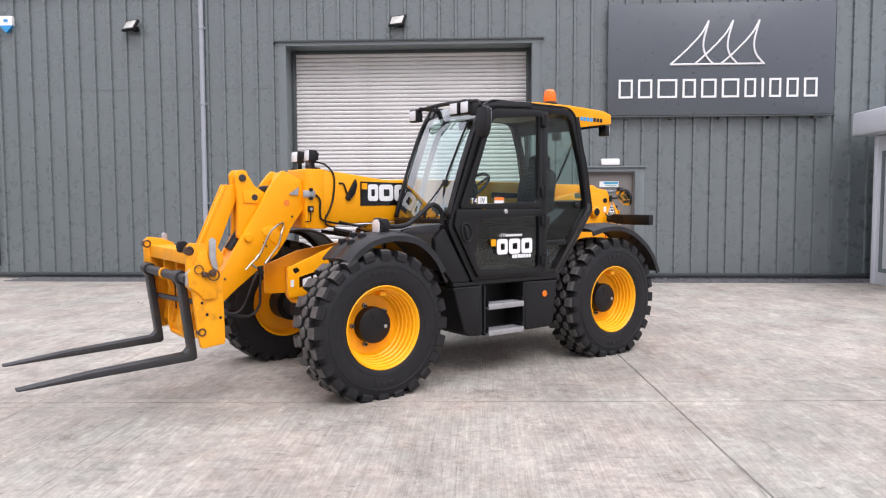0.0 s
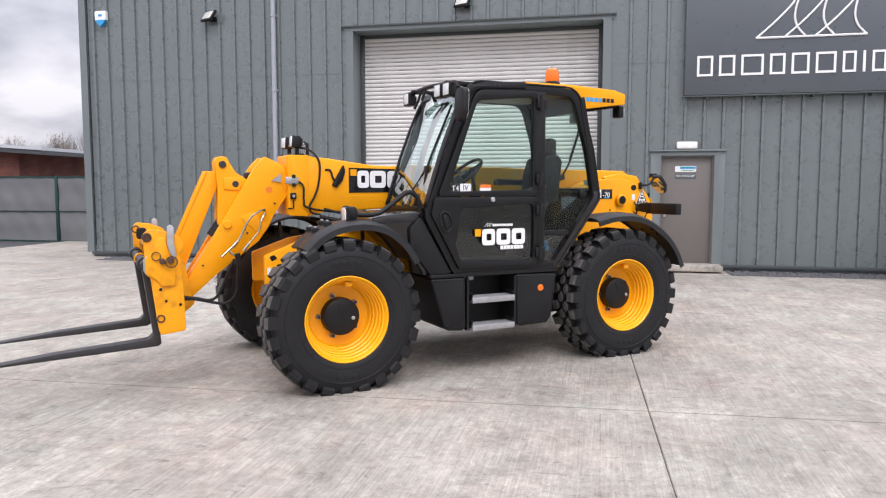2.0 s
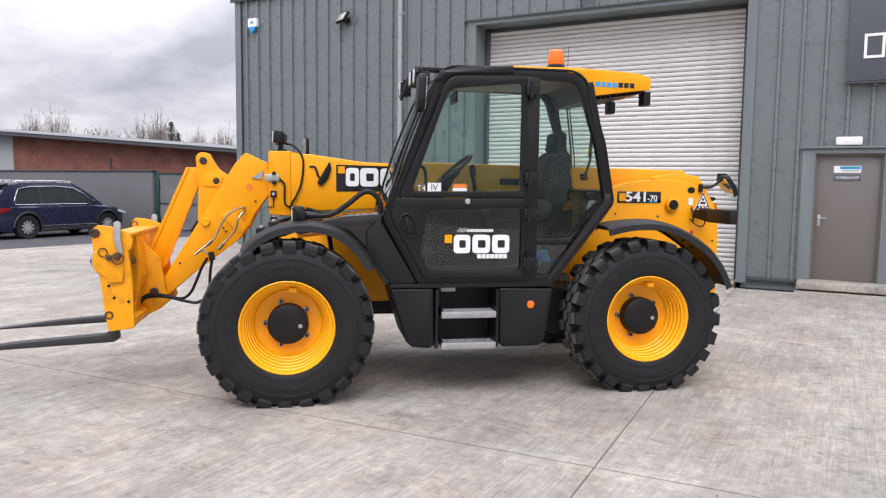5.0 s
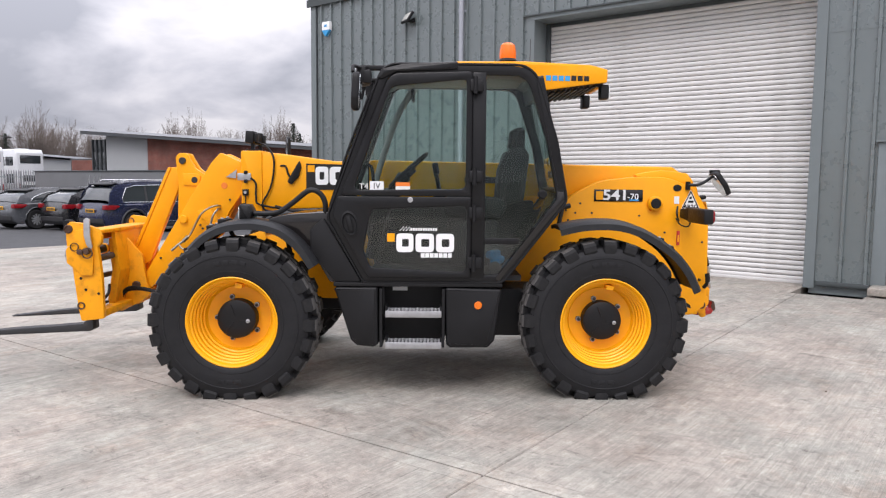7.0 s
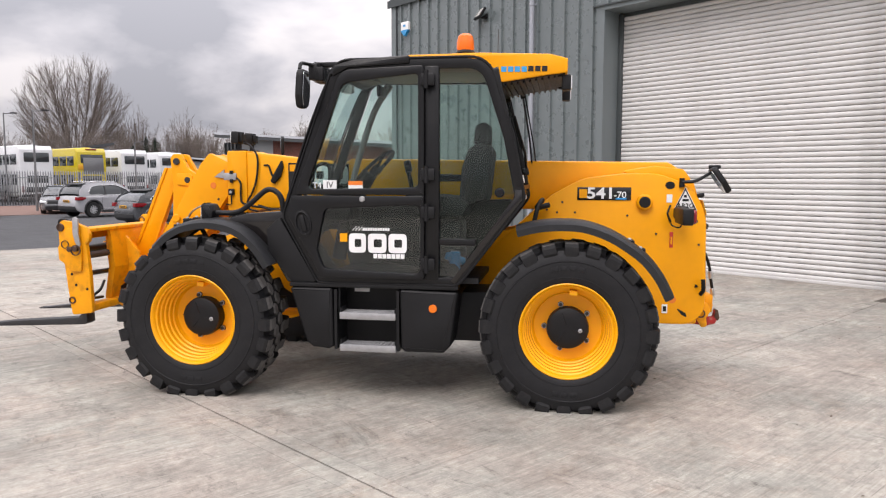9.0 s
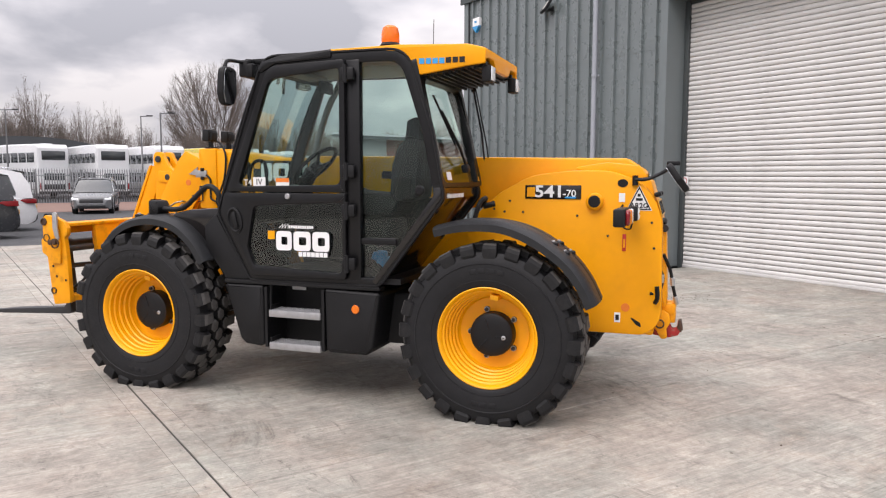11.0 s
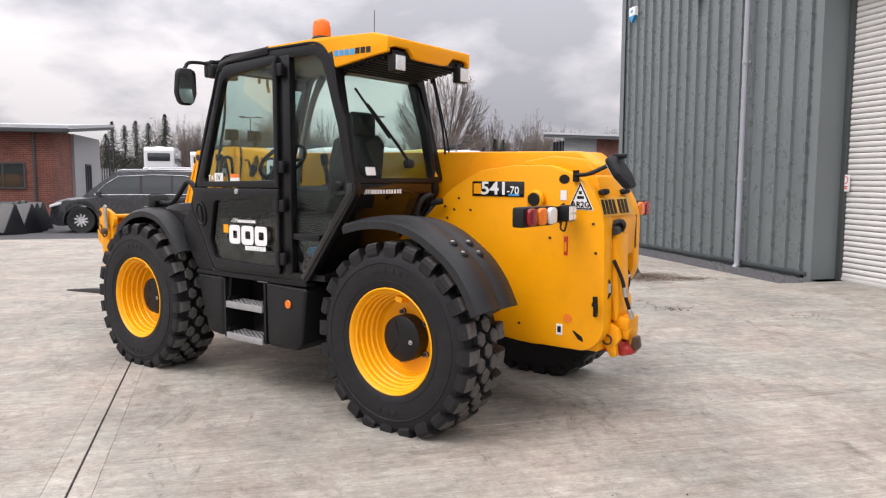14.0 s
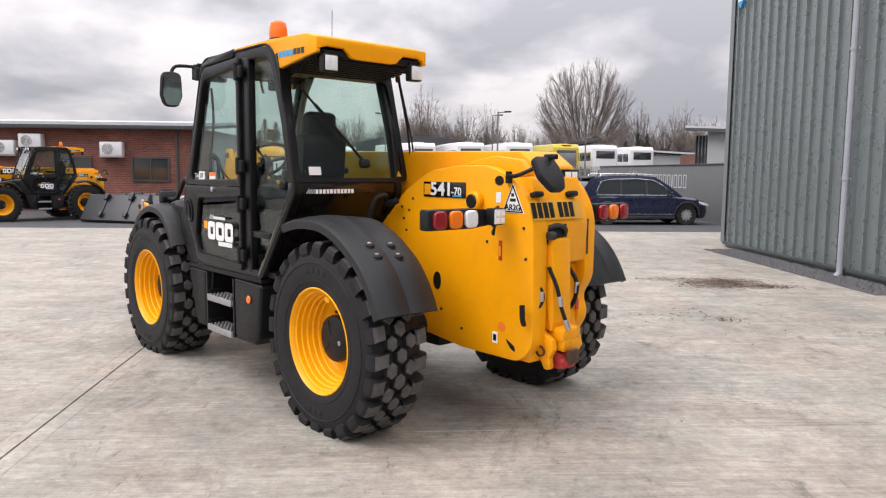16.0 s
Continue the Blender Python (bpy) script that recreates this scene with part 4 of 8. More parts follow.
# tail: two side plates, the counterweight between them
plate_prof = fillet([(-2.06, 0.60), (-2.06, 1.00), (-2.62, 1.50), (-2.86, 1.63), (-3.15, 1.665), (-3.42, 1.665), (-3.66, 1.58), (-3.79, 1.38), (-3.80, 0.85), (-3.80, 0.60), (-3.70, 0.495), (-3.20, 0.495), (-2.85, 0.535)], [0.03, 0.1, 0.2, 0.4, 0.4, 0.4, 0.4, 0.5, 0.3, 0.2, 0.2, 0.3, 0.3], 6)
tp = part("tail_plate", prism(plate_prof, 0.20, 0.325, 0.012), YELLOW, tele, "yellow rear side plate with badge, stickers and a hazard triangle")
tp.location.y = -0.055
far_prof = fillet([(-2.06, 0.60), (-2.06, 1.00), (-2.62, 1.50), (-2.86, 1.63), (-3.15, 1.665), (-3.42, 1.665), (-3.66, 1.58), (-3.78, 1.38), (-3.775, 0.96), (-3.70, 0.85), (-3.745, 0.73), (-3.65, 0.56), (-3.20, 0.495), (-2.85, 0.535)], [0.03, 0.1, 0.2, 0.4, 0.4, 0.4, 0.4, 0.4, 0.2, 0.1, 0.2, 0.2, 0.3, 0.3], 6)
part("tail_plate", prism(far_prof, -0.335, -0.24, 0.012), YELLOW, tele)
part("counterweight", prism(fillet([(-2.9, 0.62), (-2.9, 1.3), (-3.52, 1.3), (-3.60, 1.12), (-3.60, 0.75), (-3.52, 0.62)], 0.03), -0.24, 0.20), YELLOW, tele)
pp = part("rear_panel", prism(fillet([(-3.60, 1.065), (-3.77, 1.075), (-3.785, 1.32), (-3.70, 1.60), (-3.60, 1.60)], 0.025), -0.245, 0.195, 0.006), YELLOW, tele, "yellow rear panel carrying the number plate")
part("panel_hinge", cyl((-3.775, -0.255, 1.12), (-3.775, -0.255, 1.34), 0.008, 8), DARK_STEEL, pp)
npl = part("number_plate", moved(box(0, 0, 0, 0.006, 0.47, 0.12, 0.002), pose(-3.772, 0.045, 1.404, 0, 16, 0)), PLATE_YELLOW, pp, "yellow rear number plate with dark bars")
for i in range(7):
    part("plate_bar", moved(box(-0.0045, 0.205 - i * 0.052 - (0.03 if i > 3 else 0), 0, 0.003, 0.037, 0.092), pose(-3.772, 0.045, 1.404, 0, 16, 0)), BLACK, npl)
for y in (0.20, -0.12):
    part("plate_lamp", moved(box(0, 0, 0, 0.05, 0.085, 0.035, 0.014), pose(-3.752, y, 1.497, 0, 16, 0)), BLACK, pp)
part("ram_slot", box(-3.770, 0.045, 1.265, 0.03, 0.19, 0.13, 0.012), BLACK, pp, "black slot above the ram")
part("slot_pipe", tube([(-3.775, 0.12, 1.30), (-3.80, 0.06, 1.315), (-3.80, -0.01, 1.29), (-3.78, -0.03, 1.25)], 0.014, 8, 4), DARK_STEEL, pp)
ram = part("tail_ram", prism(fillet([(-3.70, 1.245), (-3.815, 1.235), (-3.835, 0.74), (-3.82, 0.68), (-3.73, 0.70)], 0.012), -0.045, 0.125, 0.012), YELLOW, tele, "yellow upright rear ram")
part("ram_foot", moved(join(box(0, 0, 0, 0.12, 0.17, 0.09, 0.02), box(-0.02, 0, -0.06, 0.09, 0.15, 0.08, 0.015)), pose(-3.835, 0.015, 0.665, 0, -4, 0)), YELLOW_WORN, ram, "chipped yellow foot of the ram")
part("ram_pin", cyl((-3.805, 0.155, 1.255), (-3.805, 0.10, 1.255), 0.026, 16, 0.004), DARK_STEEL, tele)
lug_prof = fillet([(-3.60, 0.80), (-3.68, 0.78), (-3.74, 0.70), (-3.85, 0.64), (-3.865, 0.58), (-3.835, 0.53), (-3.845, 0.46), (-3.80, 0.455), (-3.76, 0.53), (-3.60, 0.50)], 0.02)
hk = part("hitch", prism(lug_prof, 0.115, 0.160, 0.006), YELLOW_WORN, tele, "worn yellow pick-up hitch")
part("hitch_side", prism(lug_prof, -0.125, -0.08, 0.006), YELLOW_WORN, hk)
part("hitch_body", join(box(-3.66, 0.02, 0.565, 0.18, 0.42, 0.15, 0.02), prism(fillet([(-3.60, 1.06), (-3.70, 1.06), (-3.72, 0.60), (-3.60, 0.58)], 0.02), 0.13, 0.19, 0.004), prism(fillet([(-3.60, 1.06), (-3.70, 1.06), (-3.72, 0.60), (-3.60, 0.58)], 0.02), -0.24, -0.15, 0.004)), YELLOW, hk)
part("hook", prism(fillet([(-3.70, 0.575), (-3.80, 0.565), (-3.862, 0.545), (-3.872, 0.518), (-3.905, 0.525), (-3.915, 0.585), (-3.935, 0.580), (-3.945, 0.525), (-3.915, 0.475), (-3.85, 0.455), (-3.70, 0.475)], 0.014), 0.01, 0.095, 0.008), RUST_RED, hk, "red hook with flaking paint")
part("hook_tip", prism(fillet([(-3.908, 0.530), (-3.918, 0.590), (-3.937, 0.584), (-3.949, 0.522), (-3.935, 0.495)], 0.008), 0.008, 0.097, 0.004), GREASE, hk, "bare rusty hook tip")
part("hitch_pin", cyl((-3.735, 0.215, 0.655), (-3.735, -0.15, 0.655), 0.036, 16, 0.006), YELLOW_WORN, hk)
part("pin_cap", cyl((-3.735, 0.210, 0.655), (-3.735, 0.228, 0.655), 0.020, 12, 0.003), GREASE, hk)
part("pull_ring", moved(lathe([(0.024, -0.005), (0.034, -0.005), (0.034, 0.005), (0.024, 0.005)], 16), pose(-3.79, 0.185, 0.57)), GREASE, hk)
for y, z in ((0.245, 0.70), (-0.225, 0.80)):
    part("red_flag", box(-3.735, y, z, 0.006, 0.03, 0.07, 0.002), RED, hk)
part("rear_hose", tube([(-3.68, 0.185, 0.98), (-3.78, 0.20, 0.96), (-3.80, 0.185, 0.88), (-3.77, 0.24, 0.80), (-3.72, 0.27, 0.80)], 0.013, 8, 5), BLACK, tele, "black hydraulic hose at the tail")
part("rear_hose", tube([(-3.80, 0.135, 1.07), (-3.85, 0.115, 0.95), (-3.87, 0.10, 0.84), (-3.90, 0.06, 0.70)], 0.012, 8, 5), BLACK, tele)
part("rear_hose", tube([(-3.77, 0.33, 0.86), (-3.775, 0.33, 0.78), (-3.76, 0.30, 0.74)], 0.016, 8, 4), BLACK, tele)
part("rear_hose", tube([(-3.70, -0.16, 1.05), (-3.77, -0.17, 0.95), (-3.76, -0.17, 0.84), (-3.72, -0.17, 0.78)], 0.014, 8, 4), BLACK, tele)
for q0, q1 in (((-3.795, 0.192, 0.93), (-3.795, 0.19, 0.87)), ((-3.862, 0.107, 0.90), (-3.870, 0.10, 0.84)), ((-3.885, 0.08, 0.76), (-3.90, 0.06, 0.70)), ((-3.77, -0.17, 0.95), (-3.765, -0.17, 0.88))):
    part("hose_fitting", cyl(q0, q1, 0.017, 10, 0.002), STEEL, tele)
for y, z in ((0.205, 1.01), (0.215, 0.735)):
    part("grease_nut", cyl((-3.70, y, z), (-3.735, y, z), 0.022, 10, 0.004), GALV, tele)
bd = part("model_badge", box(-3.02, 0.329, 1.508, 0.41, 0.006, 0.10, 0.004), GLOSS_BLACK, tp, "black model badge with white numerals")
part("badge_square", box(-2.86, 0.334, 1.508, 0.06, 0.004, 0.07), YELLOW, bd)
lettering("541", 0.120, Matrix.Translation((-2.995, 0.3335, 1.508)) @ pose(0, 0, 0, 90, 0, 180), WHITE, bd, squash=1.22, bold=0.022)
lettering("-70", 0.072, Matrix.Translation((-3.142, 0.3335, 1.497)) @ pose(0, 0, 0, 90, 0, 180), WHITE, bd, bold=0.012)
part("badge_line", box(-3.15, 0.334, 1.470, 0.08, 0.004, 0.012), BLUE, bd)
part("filler_cap", join(cyl((-3.325, 0.325, 1.445), (-3.325, 0.375, 1.445), 0.062, 24, 0.012)), YELLOW, tp)
part("cap_plug", cyl((-3.325, 0.37, 1.445), (-3.325, 0.385, 1.445), 0.043, 20, 0.005), BLACK, tp, "black rubber plug")
part("warning_triangle", prism([(-3.545, 1.388), (-3.720, 1.384), (-3.629, 1.562)], 0.3255, 0.329), WHITE, tp, "white hazard triangle with a black border")
part("triangle_rim", ring([(-3.550, 1.391), (-3.714, 1.388), (-3.629, 1.555)], [(-3.562, 1.398), (-3.700, 1.396), (-3.629, 1.535)], 0.3295, 0.3305), BLACK, tp)
lettering("AR2G", 0.050, Matrix.Translation((-3.631, 0.3312, 1.417)) @ pose(0, 0, 0, 90, 0, 180), BLACK, tp, bold=0.02)
part("triangle_mark", box(-3.631, 0.3305, 1.462, 0.045, 0.002, 0.018), BLACK, tp)
part("triangle_mark", box(-3.629, 0.3305, 1.492, 0.020, 0.002, 0.020), BLACK, tp)
part("sticker", box(-3.512, 0.3275, 1.474, 0.042, 0.004, 0.062), WHITE, tp)
part("sticker", box(-3.50, 0.3275, 0.615, 0.042, 0.004, 0.07), WHITE, tp, "white sticker with a black symbol")
part("sticker_symbol", box(-3.50, 0.330, 0.615, 0.024, 0.003, 0.04), BLACK, tp)
part("side_reflector", box(-3.535, 0.329, 1.155, 0.025, 0.008, 0.12, 0.002), RED, tp)
part("reflector_gap", box(-3.535, 0.3335, 1.15, 0.012, 0.004, 0.06), YELLOW, tp)
part("orange_dot", cyl((-3.555, 0.325, 0.69), (-3.555, 0.329, 0.69), 0.030, 18), ORANGE, tp)
part("lift_hole", moved(lathe([(0.036, -0.002), (0.036, 0.003), (0.0001, 0.003)], 20), pose(-3.515, 0.3255, 1.575) @ Matrix.Diagonal((1, 1, 0.8, 1))), BLACK, tp, "dark opening in the side plate")
part("lift_hole", moved(lathe([(0.05, -0.002), (0.05, 0.003), (0.0001, 0.003)], 20), pose(-2.955, 0.3255, 0.904) @ Matrix.Diagonal((0.75, 1, 1.2, 1))), BLACK, tp)
part("lift_hole", prism(fillet([(-3.58, 0.63), (-3.66, 0.585), (-3.67, 0.55), (-3.63, 0.57)], 0.01), 0.3255, 0.3285), BLACK, tp)
for x, z in ((-2.60, 1.30), (-2.63, 1.22), (-2.66, 1.36), (-2.58, 1.38), (-2.70, 1.44), (-2.80, 1.36), (-3.20, 1.34), (-3.42, 1.20), (-3.00, 0.72), (-3.2, 0.62), (-3.72, 1.30), (-2.4, 0.66), (-2.3, 0.66), (-3.74, 1.12)):
    part("panel_bolt", cyl((x, 0.322, z), (x, 0.332, z), 0.009, 8), DARK_STEEL, tp)


def tail_lamp(y0, y1, s):
    """A black bracket reaching outwards with three rounded lenses facing back."""
    ym = (y0 + y1) / 2
    lamp = part("tail_lamp", join(box(-3.555, ym, 1.36, 0.075, abs(y1 - y0), 0.115, 0.012), prism(fillet([(s * 0.27, 1.40), (y0, 1.415), (y0, 1.30), (s * 0.27, 1.33)], 0.01), -3.56, -3.545, 0.003, plane="yz")), BLACK, tele, "black rear lamp cluster on an arm")
    n = [(RED_LENS, "red lens"), (ORANGE_LENS, "amber lens"), (CLEAR_LENS if s > 0 else RED_LENS, "clear lens")]
    for i, (mat, lab) in enumerate(n):
        y = y1 - s * (0.078 + i * 0.118)
        o = fillet([(y - 0.048, 1.31), (y + 0.048, 1.31), (y + 0.048, 1.41), (y - 0.048, 1.41)], 0.035, 5)
        part("lens", prism(o, -3.618, -3.588, 0.012, plane="yz", seg=3), mat, lamp, lab)
    return lamp


tail_lamp(0.535, 0.90, 1)
tail_lamp(-0.60, -0.965, -1)
wlm = part("work_lamp", box(-3.60, 0.39, 1.368, 0.07, 0.10, 0.10, 0.012), BLACK, tele, "black cube work lamp beside the tail lamps")
part("lens", box(-3.638, 0.39, 1.368, 0.008, 0.085, 0.085, 0.003), CLEAR_LENS, wlm)
part("lamp_led", join(*[box(-3.643, 0.39 + u, 1.368 + w, 0.003, 0.026, 0.026) for u in (-0.02, 0.02) for w in (-0.02, 0.02)]), WHITE, wlm)
part("lamp_cable", tube([(-3.60, 0.39, 1.32), (-3.58, 0.38, 1.26), (-3.53, 0.34, 1.27), (-3.51, 0.28, 1.32)], 0.006, 6, 5), BLACK, tele)
part("lamp_cable", tube([(-3.52, 0.28, 1.42), (-3.49, 0.36, 1.36), (-3.52, 0.32, 1.30)], 0.008, 6, 5), BLACK, tele)
mr = part("rear_mirror", prism(fillet([(-0.085, 0.11), (0.085, 0.11), (0.10, -0.02), (0.05, -0.115), (-0.05, -0.115), (-0.10, -0.02)], 0.04), -0.025, 0.02, 0.01), BLACK, tele, "black tail mirror on a bent arm")
mr.matrix_basis = pose(-3.88, 0.25, 1.615, -35, 0, -90)
part("mirror_face", prism(fillet([(-0.075, 0.10), (0.075, 0.10), (0.09, -0.02), (0.043, -0.105), (-0.043, -0.105), (-0.09, -0.02)], 0.035), 0.0215, 0.0235), MIRROR, mr)
part("mirror_arm", join(tube([(-3.60, 0.29, 1.60), (-3.70, 0.30, 1.61), (-3.83, 0.23, 1.68), (-3.845, 0.215, 1.70)], 0.013, 8, 4), box(-3.85, 0.20, 1.715, 0.09, 0.03, 0.03, 0.008), cyl((-3.60, 0.28, 1.56), (-3.60, 0.28, 1.63), 0.02, 12)), BLACK, tele)

# boom
boom = part("boom", prism(fillet([(0.10, 1.852), (-0.16, 1.838), (-0.62, 1.778), (-1.2, 1.765), (-3.45, 1.738), (-3.60, 1.62), (-3.60, 1.48), (-3.45, 1.40), (-0.82, 1.385), (-0.10, 1.36), (0.10, 1.34)], 0.03), -0.24, 0.098, 0.018), YELLOW, tele, "long yellow telescopic boom lying flat along the machine")
part("boom_sleeve", prism(fillet([(-0.90, 1.79), (-3.52, 1.755), (-3.66, 1.66), (-3.66, 1.46), (-3.52, 1.38), (-0.90, 1.37)], 0.05), -0.265, 0.105, 0.02), YELLOW, tele, "outer boom section")
part("boom_collar", join(prism(fillet([(0.18, 1.86), (0.0, 1.862), (0.0, 1.325), (0.18, 1.335)], 0.02), -0.275, 0.112, 0.01), prism([(0.0, 1.86), (-0.14, 1.82), (-0.14, 1.36), (0.0, 1.325)], -0.255, 0.092)), YELLOW, tele, "yellow boom end collar")
for y in (-0.24, 0.06):
    for x in (0.05, 0.09, 0.14):
        part("collar_bolt", cyl((x, y, 1.855), (x, y, 1.875), 0.011, 8), DARK_STEEL, tele)
part("boom_pivot_boss", join(cyl((-3.50, 0.20, 1.60), (-3.50, 0.155, 1.60), 0.075, 24, 0.01), prism(fillet([(-3.10, 1.68), (-3.40, 1.725), (-3.62, 1.70), (-3.70, 1.60), (-3.50, 1.60)], 0.03), 0.15, 0.20, 0.012)), YELLOW, tele)
dk = part("boom_badge", prism([(-0.375, 1.756), (-0.93, 1.745), (-0.93, 1.535), (-0.375, 1.531)], 0.0765, 0.080), GLOSS_BLACK, tele, "black boom badge with white block shapes")
dk.location.y = 0.022
part("badge_square", box(-0.418, 0.082, 1.712, 0.058, 0.004, 0.058), YELLOW, dk)
part("badge_block", ring(fillet([(-0.455, 1.73), (-0.565, 1.73), (-0.565, 1.575), (-0.455, 1.575)], 0.03), fillet([(-0.49, 1.685), (-0.53, 1.685), (-0.53, 1.62), (-0.49, 1.62)], 0.01), 0.0805, 0.084), WHITE, dk)
part("badge_block", ring(fillet([(-0.575, 1.73), (-0.73, 1.73), (-0.73, 1.575), (-0.575, 1.575)], 0.035), fillet([(-0.625, 1.685), (-0.69, 1.685), (-0.69, 1.62), (-0.625, 1.62)], 0.01), 0.0805, 0.084), WHITE, dk)
part("badge_block", ring(fillet([(-0.745, 1.73), (-0.905, 1.73), (-0.905, 1.575), (-0.745, 1.575)], 0.035), fillet([(-0.795, 1.685), (-0.86, 1.685), (-0.86, 1.62), (-0.795, 1.62)], 0.01), 0.0805, 0.084), WHITE, dk)
rbg = part("boom_badge", box(-3.668, -0.20, 1.60, 0.006, 0.17, 0.09, 0.004), GLOSS_BLACK, tele, "black badge on the boom tail with white blocks")
part("badge_block", join(box(-3.673, -0.18, 1.60, 0.004, 0.055, 0.06, 0.001), box(-3.673, -0.245, 1.60, 0.004, 0.05, 0.06, 0.001)), WHITE, rbg)
part("hose_guard", prism(fillet([(-0.322, 1.785), (-0.335, 1.72), (-0.31, 1.64), (-0.25, 1.575), (-0.215, 1.60), (-0.255, 1.67), (-0.295, 1.74)], 0.012), 0.08, 0.125, 0.006), BLACK, tele, "black hose guard on the boom side")
part("guard_arm", tube([(-0.155, 0.10, 1.735), (-0.20, 0.105, 1.73), (-0.225, 0.11, 1.66), (-0.26, 0.11, 1.62)], 0.009, 6, 3), BLACK, tele)
lt = part("boom_latch", box(0.15, 0.121, 1.638, 0.115, 0.014, 0.062, 0.004), GALV, tele, "galvanised latch plate")
part("latch_wing", prism([(0.225, 1.70), (0.235, 1.625), (0.32, 1.635)], 0.066, 0.074), GALV, lt)
for z in (1.675, 1.60):
    part("latch_stud", box(0.135, 0.128, z, 0.03, 0.02, 0.03, 0.005), BLACK, lt)
sw = part("boom_switch", box(0.14, 0.125, 1.505, 0.05, 0.026, 0.055, 0.005), BLACK, tele, "black limit switch")
part("switch_dot", cyl((0.14, 0.137, 1.505), (0.14, 0.141, 1.505), 0.013, 10), STEEL, sw)
part("switch_lead", tube([(0.14, 0.125, 1.48), (0.14, 0.125, 1.40), (0.19, 0.122, 1.395)], 0.006, 6), BLACK, sw)
part("boom_cable", join(tube([(0.06, 0.02, 1.93), (-0.03, 0.08, 1.90), (-0.10, 0.11, 1.80), (-0.09, 0.115, 1.62), (-0.05, 0.12, 1.50), (-0.005, 0.12, 1.42), (-0.02, 0.12, 1.36), (-0.10, 0.12, 1.34)], 0.009, 6, 6), tube([(0.09, 0.13, 1.63), (0.05, 0.13, 1.58), (0.05, 0.13, 1.47), (0.01, 0.13, 1.40), (-0.3, 0.11, 1.355), (-0.6, 0.10, 1.36)], 0.009, 6, 6), tube([(-0.12, 0.16, 1.39), (-0.3, 0.18, 1.35), (-0.55, 0.2, 1.34)], 0.012, 6, 4)), BLACK, tele, "black cables along the boom end")
part("boom_hose", join(tube([(-0.1, 0.10, 1.32), (-0.3, 0.14, 1.28), (-0.55, 0.18, 1.27), (-0.7, 0.2, 1.25)], 0.018, 8, 4), tube([(-0.05, -0.05, 1.30), (-0.35, 0.0, 1.25), (-0.7, 0.02, 1.24)], 0.018, 8, 4)), BLACK, tele)


def boom_lamp(y, turn):
    lp = part("work_lamp", moved(join(box(0, 0, 0, 0.075, 0.115, 0.105, 0.012), box(-0.045, 0, 0, 0.03, 0.08, 0.07, 0.006)), pose(0.10, y, 1.975, 0, -4, turn)), BLACK, tele, "black work lamp on the boom end")
    part("lens", moved(box(0.040, 0, 0, 0.008, 0.10, 0.09, 0.003), pose(0.10, y, 1.975, 0, -4, turn)), CLEAR_LENS, lp)
    part("lamp_bracket", join(box(0.085, y, 1.895, 0.03, 0.03, 0.07), box(0.07, y, 1.866, 0.08, 0.09, 0.012)), BLACK, lp)


boom_lamp(-0.20, 4)
boom_lamp(0.06, -4)
rmf = part("boom_mirror", prism(fillet([(-0.05, -0.085), (0.05, -0.085), (0.045, 0.075), (0.0, 0.095), (-0.045, 0.075)], 0.02), -0.015, 0.015, 0.006), BLACK, tele, "black convex mirror standing beside the boom")
rmf.matrix_basis = pose(-0.12, -0.42, 1.92, 0, 0, -68)
part("mirror_face", prism(fillet([(-0.04, -0.075), (0.04, -0.075), (0.036, 0.065), (0.0, 0.083), (-0.036, 0.065)], 0.02), 0.0155, 0.0175), MIRROR, rmf)
part("mirror_stay", tube([(-0.12, -0.42, 1.85), (-0.14, -0.42, 1.6), (-0.2, -0.30, 1.5)], 0.012), BLACK, tele)

# gooseneck, link and fork carriage
neck_prof = fillet([(0.452, 1.752), (0.367, 1.846), (0.20, 1.765), (0.18, 1.70), (0.18, 1.50), (0.215, 1.455), (0.30, 1.335), (0.345, 1.24), (0.43, 1.12), (0.80, 0.838), (0.99, 0.67), (1.06, 0.60), (1.15, 0.63), (1.12, 0.69), (1.025, 0.815)], [0.03, 0.03, 0.03, 0.02, 0.03, 0.05, 0.06, 0.06, 0.06, 0.06, 0.04, 0.03, 0.03, 0.03, 0.05], 4)
nk = part("gooseneck", prism(neck_prof, 0.008, 0.060, 0.007), YELLOW, tele, "yellow cranked boom nose")
part("gooseneck_side", prism(neck_prof, -0.225, -0.173, 0.007), YELLOW, nk)
part("gooseneck_web", join(prism(fillet([(0.36, 1.835), (0.21, 1.76), (0.21, 1.70), (0.40, 1.745)], 0.02), -0.175, 0.01), prism([(0.66, 1.36), (0.63, 1.33), (0.99, 0.78), (1.04, 0.78)], -0.175, 0.01), prism([(0.20, 1.50), (0.23, 1.53), (0.38, 1.24), (0.82, 0.875), (0.80, 0.845), (0.35, 1.21)], -0.175, 0.01)), YELLOW, nk)
part("neck_rib", prism(fillet([(0.60, 1.335), (0.40, 1.16), (0.36, 1.25), (0.47, 1.37)], 0.03), 0.060, 0.068, 0.003), YELLOW, nk)
part("pin_boss", cyl((0.692, 0.058, 1.267), (0.692, 0.085, 1.267), 0.036, 20, 0.006), YELLOW, nk)
part("orange_dot", cyl((0.337, 0.0605, 1.56), (0.337, 0.064, 1.56), 0.027, 18), ORANGE, nk)
for x, z in ((0.29, 1.44), (0.90, 0.93), (0.55, 1.22), (0.53, 1.19)):
    part("neck_bolt", cyl((x, 0.058, z), (x, 0.070, z), 0.009, 8), DARK_STEEL, nk)
